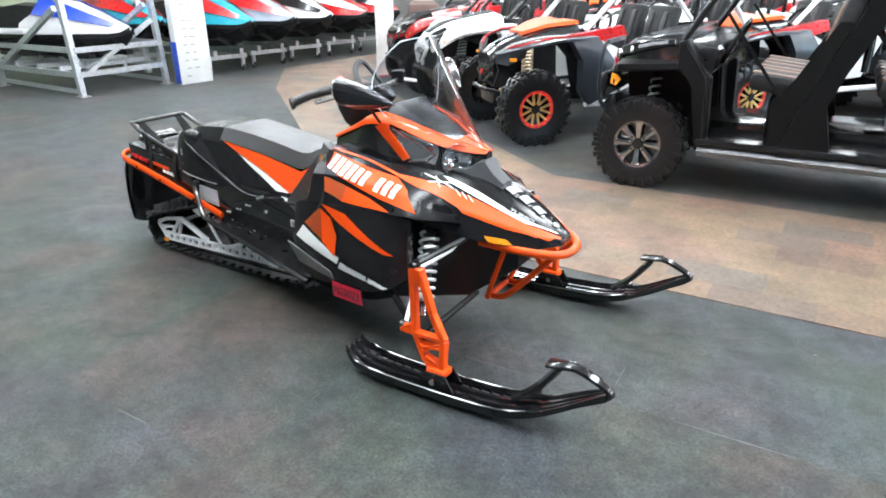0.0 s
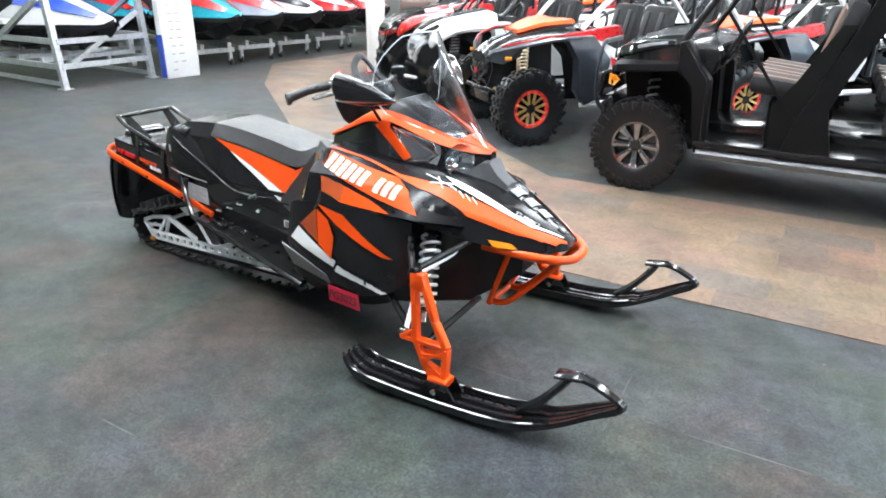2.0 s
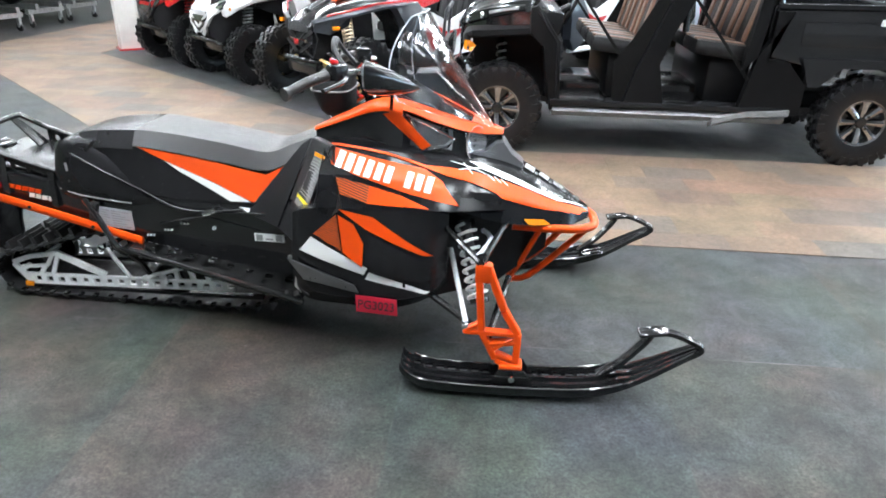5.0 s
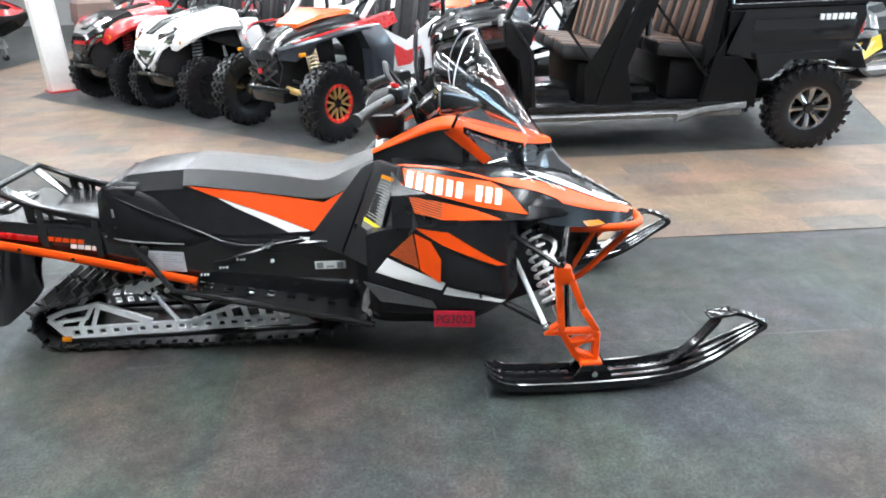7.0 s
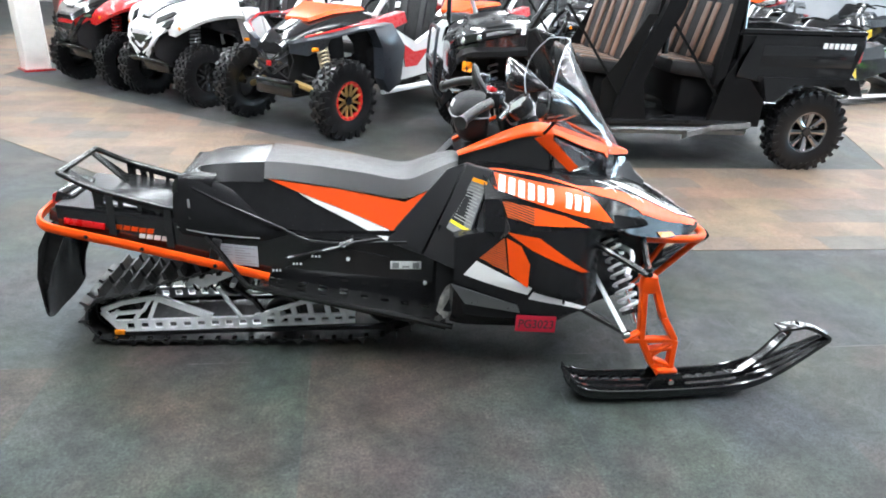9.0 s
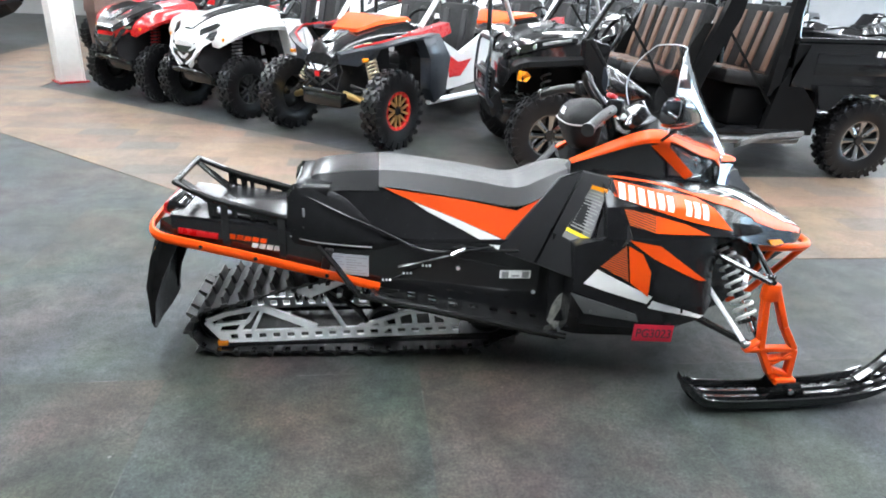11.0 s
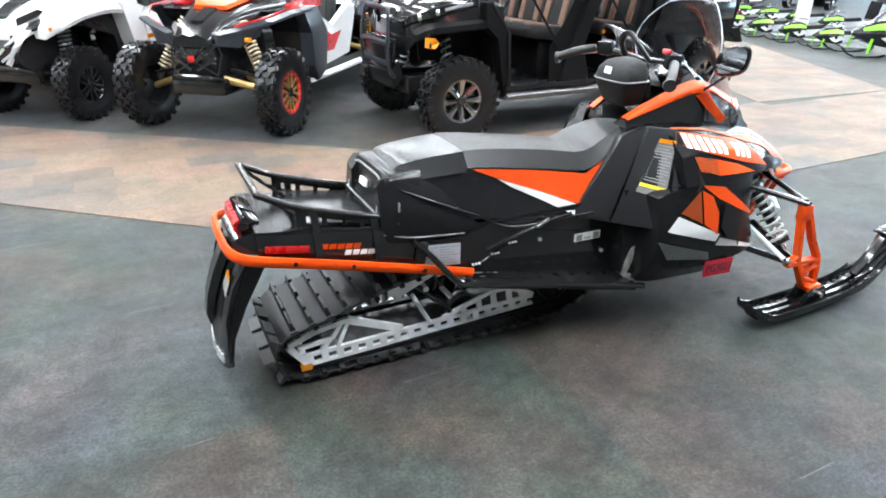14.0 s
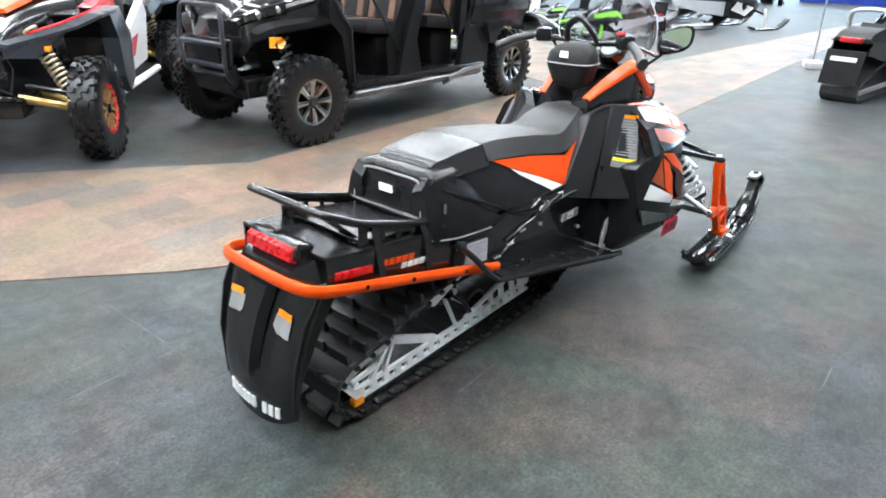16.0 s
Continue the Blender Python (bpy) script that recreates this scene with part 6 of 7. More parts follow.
        # rocker and sill
        part("rocker", loft(nb(), [[(x, s * 0.70, 0.37), (x, s * 0.73, 0.34), (x, s * 0.70, 0.30), (x, s * 0.50, 0.30), (x, s * 0.50, 0.40)] for x in (-0.45, -2.28)]), "sill", root, "silver metal rocker sill")
        part("floor_edge", box(nb(), (-1.35, s * 0.62, 0.405), (1.85, 0.22, 0.05), bev=0.012), "black_plastic", root)
        # B panel between the doors and rear quarter
        for pts, nm, mt in (([(-0.99, 0.37), (-1.33, 0.38), (-1.25, 0.72), (-1.33, 0.95), (-1.50, 1.30), (-1.56, 1.60), (-1.44, 1.60), (-1.32, 1.25), (-1.17, 0.90), (-1.06, 0.62)], "door_post", "moulded_black"),
                            ([(-1.90, 0.38), (-2.38, 0.38), (-2.38, 0.60), (-2.20, 0.78), (-2.06, 0.78), (-2.06, 1.12), (-2.18, 1.12), (-1.98, 0.80)], "rear_quarter", "moulded_black"),
                            ([(-1.98, 0.80), (-2.06, 1.70), (-1.98, 1.70), (-1.88, 0.70)], "rear_post", "moulded_black")):
            part(nm, prism(nb(), pts, s * 0.66, s * 0.725), mt, root, "", 0)
        # webbing across the door openings
        for x0, x1 in ((-0.62, -1.06), (-1.45, -1.95)):
            part("door_strap", bar(nb(), (x0 + 0.1, s * 0.70, 1.30), (x1, s * 0.70, 0.62), 0.006, 0.022), "net", root)
        part("door_net", prism(nb(), [(-0.92, 0.42), (-1.02, 0.40), (-1.15, 0.85), (-1.30, 1.25), (-1.22, 1.25), (-1.02, 0.88), (-0.90, 0.72)], s * 0.668, s * 0.676), "net", root, "black woven door net", 0)
        # cage
        for pts in ([(-0.24, s * 0.63, 1.10), (-0.55, s * 0.62, 1.60), (-0.70, s * 0.56, 1.92), (-1.45, s * 0.56, 1.97), (-2.05, s * 0.58, 1.90), (-2.10, s * 0.64, 1.10)], [(-1.42, s * 0.66, 0.95), (-1.40, s * 0.58, 1.95)]):
            part("cage_tube", tube(nb(), pts, 0.026, 10), "black_metal", root, "black roll cage tube")
        # bed side with rail and recess
        bs = nb()
        prism(bs, [(-2.06, 0.80), (-2.06, 1.14), (-3.20, 1.15), (-3.22, 1.06), (-3.16, 0.80), (-2.95, 0.74), (-2.35, 0.74)], s * 0.64, s * 0.715, 0.012)
        bed = part("bed_side", bs, "black_gloss", root, "glossy black cargo bed side", 20)
        part("bed_rail", bar(nb(), (-2.06, s * 0.70, 1.155), (-3.19, s * 0.70, 1.165), 0.06, 0.03), "black_plastic", bed)
        part("bed_recess", box(nb(), (-2.70, s * 0.715, 0.97), (0.86, 0.014, 0.17), bev=0.006), "black_gloss", bed)
        for k in range(6):
            part("name_block", box(nb(), (-2.83 - 0.052 * k, s * 0.724, 1.06), (0.040, 0.006, 0.045), (0, -6 * s, 0), 0.004), "white_print", bed, "plain pale block")
        part("tail_lamp", box(nb(), (-3.205, s * 0.66, 1.00), (0.03, 0.09, 0.15), bev=0.01), "red_lens", root, "red tail lamp")
        part("rear_fender", prism(nb(), [(-2.38, 0.60), (-2.30, 0.80), (-3.2, 0.80), (-3.28, 0.66), (-3.18, 0.66), (-3.08, 0.74), (-2.6, 0.74), (-2.46, 0.60)], s * 0.50, s * 0.76), "black_gloss", root, "", 0)
    part("bed_floor", box(nb(), (-2.63, 0, 0.80), (1.12, 1.30, 0.05)), "black_plastic", root)
    part("tailgate", box(nb(), (-3.19, 0, 0.98), (0.05, 1.28, 0.34), bev=0.012), "black_gloss", root)
    part("bed_front", box(nb(), (-2.08, 0, 0.98), (0.05, 1.30, 0.34), bev=0.012), "black_gloss", root)
    for s in (-1, 1):
        part("side_step", loft(nb(), [[(x, s * 0.66, z), (x, s * 0.745, z - 0.01), (x, s * 0.745, z - 0.05), (x, s * 0.66, z - 0.09)] for x, z in ((-1.72, 0.335), (-1.95, 0.40), (-2.30, 0.425))]), "sill", root, "silver metal step panel", 0)
        part("rear_guard", tube(nb(), curve_pts([(-3.15, s * 0.45, 0.62), (-3.40, s * 0.42, 0.60), (-3.48, s * 0.36, 0.74), (-3.30, s * 0.34, 0.86)], 4), 0.018, 8), "black_metal", root, "black rear guard tube")
        part("rear_cable", tube(nb(), curve_pts([(-3.20, s * 0.20, 0.70), (-3.45, s * 0.26, 0.64), (-3.58, s * 0.10, 0.58), (-3.40, -s * 0.02, 0.50)], 5), 0.010, 6), "yellow_paint" if s > 0 else "black_metal", root)
    for z in (0.60, 0.74):
        part("rear_guard", tube(nb(), [(-3.42, -0.42, z), (-3.42, 0.42, z)], 0.016, 8), "black_metal", root)
    part("hitch", tube(nb(), curve_pts([(-3.10, 0, 0.46), (-3.32, 0.05, 0.44), (-3.42, 0.12, 0.52)], 4), 0.020, 8), "black_metal", root)
    part("cabin_floor", box(nb(), (-1.25, 0, 0.40), (1.95, 1.20, 0.04)), "black_plastic", root)
    part("dashboard", box(nb(), (-0.36, 0, 0.98), (0.26, 1.20, 0.20), (0, -12, 0), 0.05), "black_plastic", root)
    part("steering_wheel", lathe(nb(), [(0.165 + 0.016 * math.cos(a), 0.016 * math.sin(a)) for a in [2 * math.pi * k / 10 for k in range(11)]], pose(-0.56, 0.32, 1.08) @ Matrix.Rotation(radians(65), 4, "Y") @ pose(0, 0, 0, 90), 28), "black_plastic", root)
    part("steering_column", tube(nb(), [(-0.56, 0.32, 1.08), (-0.30, 0.32, 0.95)], 0.03, 8), "black_plastic", root)
    for x in (-0.96, -1.76):
        part("seat_base", box(nb(), (x - 0.08, 0, 0.59), (0.34, 1.10, 0.34), bev=0.04), "moulded_black", root)
        for y in (-0.40, 0.03, 0.42):
            make_bucket_seat(root, x, y, 0.82, "black_fabric", "brown_seat", 0.40, 0.58)
    for x, z in ((-0.70, 1.92), (-1.45, 1.97), (-2.05, 1.90)):
        part("cage_tube", tube(nb(), [(x, -0.57, z), (x, 0.57, z)], 0.026, 10), "black_metal", root)
    part("roof", box(nb(), (-1.38, 0, 2.00), (1.42, 1.16, 0.04), bev=0.015), "black_plastic", root)
    # front bumper guard
    for s in (-1, 1):
        part("bumper_tube", tube(nb(), curve_pts([(0.66, s * 0.24, 0.48), (0.76, s * 0.27, 0.56), (0.79, s * 0.29, 0.72), (0.76, s * 0.27, 0.98), (0.73, s * 0.22, 1.03)], 4), 0.022, 8), "cage_grey", root, "grey tubular bumper guard")
    for x, w, z in ((0.77, 0.27, 0.60), (0.79, 0.28, 0.76), (0.73, 0.23, 1.03)):
        part("bumper_tube", tube(nb(), [(x, -w, z), (x, w, z)], 0.020, 8), "cage_grey", root)
    part("bumper_plate", box(nb(), (0.775, 0, 0.68), (0.02, 0.42, 0.12), bev=0.01), "black_plastic", root)
    part("skid_plate", box(nb(), (0.62, 0, 0.50), (0.20, 0.50, 0.18), (0, 30, 0), 0.03), "black_plastic", root)
    # bring nose and wheelbase to their true lengths
    for ob in root.children_recursive:
        if ob.name.startswith("wheel"):
            ob.location.x *= 0.962
        elif ob.parent == root or not ob.parent.name.startswith(("wheel", "rim")):
            for v in ob.data.vertices:
                v.co.x *= 0.60 if v.co.x > 0 else 0.962
    return root


def dense(rows, k=4):
    """Finer rows by smooth interpolation."""
    out = []
    n = len(rows)
    for i in range(n - 1):
        q = [rows[min(max(i + j, 0), n - 1)] for j in (-1, 0, 1, 2)]
        for j in range(k):
            t = j / k
            out.append(tuple(0.5 * (2 * b + (c - a) * t + (2 * a - 5 * b + 4 * c - d) * t * t + (3 * b - 3 * c + d - a) * t ** 3) for a, b, c, d in zip(*q)))
    return out + [tuple(rows[-1])]


def make_sport_buggy(name, label, m, body, accent, rim, ring, r=0.365, half=0.60, wb=-2.45, style="open", shock="gold", group="", wheel_w=0.27, fang=""):
    """A sport side-by-side. Forward is +x, front axle at 0."""
    root = thing(name, label, "side-by-side", m, group)
    for x in (0, wb):
        for s in (-1, 1):
            make_wheel(root, (x, s * half, r), r, wheel_w, r * 0.50, rim, ring, s, 6, 0, lug_rows=22)
            for dx in (-0.16, 0.16):
                part("suspension_arm", tube(nb(), [(x + dx, s * 0.20, r + (0.11 if style == "open" else 0.02)), (x, s * (half - 0.08), r - 0.01)], 0.030 if style == "open" else 0.022, 8), shock if style == "open" else "black_metal", root)
            part("upper_arm", tube(nb(), [(x + 0.1, s * 0.24, r + 0.18), (x, s * (half - 0.10), r + 0.10)], 0.018, 8), "black_metal", root)
            top, low = ((x - 0.10, s * 0.26, r + 0.54), (x + 0.02, s * (half - 0.13), r + 0.06)) if style == "open" else ((x - 0.10, s * 0.30, r + 0.60), (x - 0.02, s * (half - 0.17), r + 0.02))
            part("damper", tube(nb(), [top, low], 0.026, 10), "grey_plastic", root)
            part("damper_spring", coil(top, tuple(Vector(top).lerp(Vector(low), 0.8)), 0.050, 0.0100, 13), "brass_spring" if style == "open" else shock, root, "coloured coil spring")
    part("chassis", box(nb(), (wb / 2, 0, 0.40), (-wb + 0.5, 0.50, 0.14), bev=0.03), "black_metal", root)
    sporty = style == "open"
    back = 0.36 if sporty else 0.0
    nose = ((0.24, 0.17, 0.50, 0.78), (0.12, 0.19, 0.46, 0.84), (-0.10, 0.22, 0.42, 0.88), (-0.40, 0.34, 0.34, 0.92)) if sporty else ((0.56, 0.18, 0.52, 0.74), (0.35, 0.26, 0.40, 0.84), (0.0, 0.30, 0.36, 0.88), (-0.40, 0.34, 0.34, 0.92))
    part("nose_frame", loft(nb(), [[(x, -w, z0), (x, w, z0), (x, w * 0.8, z1), (x, -w * 0.8, z1)] for x, w, z0, z1 in nose]), "black_plastic", root, "", 30)
    # hood in the body colour, with raised centre and swept fenders
    st = [(0.26, 0.17, 0.80, 0.08), (0.14, 0.20, 0.88, 0.10), (-0.06, 0.25, 0.96, 0.12), (-0.30, 0.34, 1.04, 0.12), (-0.55, 0.48, 1.09, 0.12)] if sporty else [(0.60, 0.16, 0.76, 0.10), (0.46, 0.26, 0.86, 0.12), (0.15, 0.34, 0.96, 0.12), (-0.25, 0.42, 1.04, 0.12), (-0.55, 0.48, 1.09, 0.12)]
    part("hood", loft(nb(), [[(x, -w, z - d), (x, -w * 0.96, z - d * 0.45), (x, -w * 0.85, z - 0.01), (x, -w * 0.35, z + 0.02), (x, 0, z + 0.005), (x, w * 0.35, z + 0.02), (x, w * 0.85, z - 0.01), (x, w * 0.96, z - d * 0.45), (x, w, z - d)] for x, w, z, d in dense(st)]), body, root, "painted sculpted hood", 30)
    part("hood_insert", loft(nb(), [[(x, -w * 0.30, z + 0.02), (x, w * 0.30, z + 0.02), (x, w * 0.22, z + 0.035), (x, -w * 0.22, z + 0.035)] for x, w, z, d in st[1:]]), "black_plastic", root, "", 0)
    for s in (-1, 1):
        hl = part("headlight", loft(nb(), [[(0.50, s * 0.16, 0.74), (0.53, s * 0.16, 0.78), (0.47, s * 0.18, 0.82)], [(0.34, s * 0.34, 0.80), (0.36, s * 0.34, 0.845), (0.30, s * 0.34, 0.885)]]), "grey_plastic", root, "narrow swept headlight", 30)
        part("lamp", plate(nb(), [(0.516, s * 0.19, 0.765), (0.380, s * 0.325, 0.812), (0.378, s * 0.325, 0.838), (0.514, s * 0.19, 0.793)], 0.006 * -s), "chrome" if style != "open" else "grey_plastic", hl, "", 0)
        part("marker", box(nb(), (0.30 - back * 0.45, s * (0.43 if not sporty else 0.45), 0.80 - back * 0.05), (0.07, 0.03, 0.035), bev=0.008), "amber", root, "amber marker lamp")
        g = nb()
        if style == "open":
            rows = [(0.22, 0.17, 0.83, 0.24), (0.15, 0.34, 0.875, 0.42), (0.03, 0.53, 0.93, 0.62), (-0.18, 0.64, 0.985, 0.73), (-0.46, 0.66, 1.0, 0.75)]
            loft(g, [[(x, s * a, z - 0.02), (x, s * a, z), (x, s * b, z - 0.015), (x, s * b, z - 0.035)] for x, a, z, b in rows])
            part("front_fender", g, "cage_grey", root, "thin blue-grey fender strip", 0)
            part("fender_line", tube(nb(), [(x, s * a, z + 0.004) for x, a, z, b in rows[1:]], 0.010, 6), "red", root, "red line along the fender")
            part("fender_blade", loft(nb(), [[(0.22, s * 0.20, 0.73), (0.22, s * 0.22, 0.80), (0.20, s * 0.18, 0.80)], [(0.16, s * 0.38, 0.72), (0.15, s * 0.41, 0.86), (0.13, s * 0.37, 0.86)], [(0.04, s * 0.50, 0.80), (0.03, s * 0.56, 0.915), (0.01, s * 0.52, 0.915)]]), "cage_grey", root, "", 0)
            part("front_fender_side", prism(nb(), [(-0.30, 0.985), (-0.60, 1.0), (-0.80, 0.78), (-0.74, 0.44), (-0.56, 0.36), (-0.46, 0.50), (-0.47, 0.78)], s * 0.62, s * 0.74, 0.012), "cage_grey", root, "blue-grey panel behind the front wheel", 30)
            part("arch_fill", prism(nb(), [(-0.30, 0.96), (-0.58, 0.99), (-0.66, 0.42), (-0.56, 0.42), (-0.48, 0.78)], s * 0.34, s * 0.64), "black_plastic", root, "", 0)
        else:
            rows = dense([(0.36, 0.28, 0.80, 0.40), (0.24, 0.33, 0.88, 0.54), (0.04, 0.37, 0.95, 0.64), (-0.20, 0.42, 0.985, 0.68), (-0.42, 0.46, 0.975, 0.69), (-0.56, 0.48, 0.91, 0.69), (-0.63, 0.48, 0.78, 0.685), (-0.66, 0.48, 0.60, 0.68)])
            loft(g, [[(x, s * a, z - 0.06), (x, s * a * 0.9, z + 0.02), (x, s * (a + (b - a) * 0.55), z + 0.028), (x, s * (b - 0.035), z), (x, s * b, z - 0.05), (x, s * (b - 0.02), z - 0.085), (x, s * a, z - 0.075)] for x, a, z, b in rows])
            part("front_fender", g, body, root, "painted rounded front fender", 50)
            part("fang", loft(nb(), [[(0.62, s * 0.06, 0.52), (0.63, s * 0.10, 0.53), (0.60, s * 0.10, 0.50)], [(0.62, s * 0.17, 0.66), (0.60, s * 0.24, 0.68), (0.56, s * 0.20, 0.64)], [(0.50, s * 0.24, 0.80), (0.46, s * 0.32, 0.80), (0.44, s * 0.26, 0.78)]]), fang or body, root, "blade beside the grille", 0)
            part("lamp_recess", plate(nb(), [(0.50, s * 0.20, 0.825), (0.30, s * 0.33, 0.905), (0.22, s * 0.335, 0.93), (0.24, s * 0.30, 0.945), (0.44, s * 0.17, 0.875)], 0.014 * s), "black_gloss", root, "black lamp recess", 0)
            part("front_fender_side", prism(nb(), [(-0.40, 0.99), (-0.62, 1.0), (-0.70, 0.66), (-0.56, 0.50), (-0.50, 0.64)], s * 0.54, s * 0.70), body, root, "", 0)
            part("arch_fill", prism(nb(), [(-0.05, 0.86), (-0.56, 0.92), (-0.62, 0.40), (-0.48, 0.40), (-0.40, 0.70), (-0.10, 0.80)], s * 0.34, s * 0.56), "black_plastic", root, "", 0)
        # doors and side bodywork
        part("side_door", prism(nb(), [(-0.70, 0.95), (-1.10, 0.78), (-1.62, 0.98), (-1.70, 0.86), (-1.50, 0.48), (-0.82, 0.44)], s * 0.60, s * 0.66), accent, root, "low painted side door", 0)
        part("door_graphic", prism(nb(), [(-0.84, 0.80), (-1.05, 0.70), (-1.30, 0.72), (-1.10, 0.56), (-0.90, 0.56)], s * 0.661, s * 0.666), "red" if accent != "red" else "white_paint", root, "", 0)
        part("rear_fender", loft(nb(), [[(x, s * 0.40, z), (x, s * 0.68, z - 0.03), (x, s * 0.70, z - 0.12), (x, s * 0.40, z - 0.10)] for x, z in ((-1.72, 0.94), (-2.1, 1.02), (wb - 0.1, 1.02), (wb - 0.42, 0.94))]), body, root, "painted rear fender", 30)
        part("rocker_tube", tube(nb(), [(-0.55, s * 0.66, 0.36), (-1.75, s * 0.68, 0.36)], 0.030, 8), "black_metal" if style != "open" else "alu", root)
        # cage
        cage = "white_paint" if style == "open" else "black_metal"
        for pts in ([(-0.58, s * 0.52, 1.04), (-0.98, s * 0.54, 1.45), (-1.15, s * 0.50, 1.62), (-1.90, s * 0.50, 1.66), (-2.20, s * 0.46, 1.40), (wb, s * 0.44, 1.02)], [(-1.75, s * 0.60, 0.70), (-1.86, s * 0.51, 1.65)]):
            part("cage_tube", tube(nb(), pts, 0.026, 10), cage if len(pts) > 2 else "black_metal", root, "painted roll cage tube")
    for x, z in ((-1.15, 1.62), (-1.90, 1.66)):
        part("cage_tube", tube(nb(), [(x, -0.50, z), (x, 0.50, z)], 0.026, 10), "black_metal", root)
    for y in (-0.28, 0.28):
        make_bucket_seat(root, -1.30, y, 0.62, "black_fabric", "grey_plastic", 0.44, 0.62)
    part("dashboard", box(nb(), (-0.70, 0, 0.98), (0.22, 1.0, 0.16), bev=0.05), "black_plastic", root)
    part("steering_wheel", lathe(nb(), [(0.155 + 0.015 * math.cos(a), 0.015 * math.sin(a)) for a in [2 * math.pi * k / 8 for k in range(9)]], pose(-0.88, 0.28, 1.04) @ Matrix.Rotation(radians(65), 4, "Y") @ pose(0, 0, 0, 90), 24), "black_plastic", root)
    part("engine_cover", box(nb(), (wb + 0.2, 0, 0.75), (0.9, 0.70, 0.40), bev=0.06), "black_plastic", root)
    # face: grille and bumper
    gl = part("grille", loft(nb(), [[(0.57, -0.17, 0.52), (0.57, 0.17, 0.52), (0.60, 0.20, 0.60), (0.60, -0.20, 0.60)], [(0.63, -0.14, 0.66), (0.63, 0.14, 0.66), (0.58, 0.18, 0.76), (0.58, -0.18, 0.76)]]), "black_gloss", root, "black front grille", 20)
    g = nb()
    for s in (-1, 1):
        bar(g, (0.625, s * 0.01, 0.60), (0.60, s * 0.20, 0.74), 0.02, 0.025)
        bar(g, (0.625, s * 0.03, 0.54), (0.61, s * 0.20, 0.64), 0.02, 0.02)
    part("grille_bar", g, "grey_plastic" if style == "open" else fang or body, gl, "", 0)
    if style == "open":
        for s in (-1, 1):
            g = nb()
            for a, b in (((0.635, 0.03, 0.66), (0.60, 0.19, 0.80)), ((0.635, 0.03, 0.60), (0.60, 0.20, 0.50)), ((0.60, 0.20, 0.50), (0.56, 0.23, 0.66)), ((0.56, 0.23, 0.66), (0.58, 0.19, 0.80))):
                bar(g, (a[0], s * a[1], a[2]), (b[0], s * b[1], b[2]), 0.008, 0.009)
            part("grille_frame", g, "grey_plastic", gl, "dark grille outline", 0)
        part("grille_mark", box(nb(), (0.645, 0, 0.63), (0.01, 0.06, 0.05), bev=0.004), "red", gl, "small red mark")
    part("front_bumper", tube(nb(), curve_pts([(0.50, -0.24, 0.44), (0.66, -0.17, 0.48), (0.68, 0, 0.49), (0.66, 0.17, 0.48), (0.50, 0.24, 0.44)], 4), 0.022, 8), "black_metal", root)
    if style != "open":
        for ob in root.children_recursive:
            if ob.type == "MESH" and ob.name.split(".")[0] in ("hood", "hood_insert", "nose_frame", "headlight", "lamp", "fang", "lamp_recess", "grille", "grille_bar", "front_bumper", "marker", "front_fender"):
                for v in ob.data.vertices:
                    v.co.x *= 0.60 if v.co.x > 0 else 1.0
    for ob in root.children:
        if style == "open" and ob.name.split(".")[0] in ("grille", "front_bumper", "headlight"):
            ob.matrix_basis = pose(-back, 0, 0)
    return root


HEAD = math.degrees(math.atan2(-0.75, -0.66))
utility = make_crew_utility()
sport = make_sport_buggy("sport_side_by_side", "black sport side-by-side with orange hood, red-ringed gold wheels", pose(-1.84, 3.85, 0, 0, 0, HEAD), "black_gloss", "white_paint", "gold", "red_ring", 0.35, 0.655, -2.55, "open", "gold", wheel_w=0.17)
# orange and black skin over the sport buggy's hood, and red shoulders
g = nb()
loft(g, [[(x, -w, z), (x, w, z), (x, w * 0.9, z + 0.03), (x, -w * 0.9, z + 0.03)] for x, w, z in ((-0.08, 0.16, 0.985), (-0.30, 0.26, 1.055), (-0.56, 0.42, 1.095))])
part("hood_cover", g, "orange", sport, "orange upper hood panel", 30)
for s in (-1, 1):
    part("shoulder_panel", prism(nb(), [(-0.40, 1.0), (-0.95, 1.08), (-1.0, 0.98), (-0.66, 0.90)], s * 0.50, s * 0.60), "red", sport, "red shoulder panel", 0)
trail_white = make_sport_buggy("trail_side_by_side", "white trail side-by-side with black front grille", pose(-3.21, 5.00, 0, 0, 0, HEAD), "white_paint", "white_paint", "black_metal", "black_metal", 0.315, 0.50, -2.2, "trail", "steel", wheel_w=0.155)
trail_red = make_sport_buggy("trail_side_by_side", "red and black trail side-by-side with red springs", pose(-4.26, 5.84, 0, 0, 0, HEAD), "red", "red", "black_metal", "black_metal", 0.315, 0.49, -2.2, "trail", "red", wheel_w=0.155, fang="black_gloss")
# a red and orange nose on the red one: black lower hood
g = nb()
loft(g, [[(x, -w, z - 0.02), (x, w, z - 0.02), (x, w * 0.8, z + 0.03), (x, -w * 0.8, z + 0.03)] for x, w, z in ((0.36, 0.17, 0.78), (0.24, 0.32, 0.88), (0.04, 0.40, 0.97), (-0.16, 0.40, 1.03))])
part("hood_cover", g, "black_gloss", trail_red, "black lower hood", 30)
trail_dark = make_sport_buggy("trail_side_by_side", "black and grey trail side-by-side in the rows behind", pose(0.55, 8.4, 0, 0, 0, HEAD), "black_gloss", "grey_paint", "black_metal", "black_metal", 0.315, 0.50, -2.2, "trail", "steel", wheel_w=0.155)
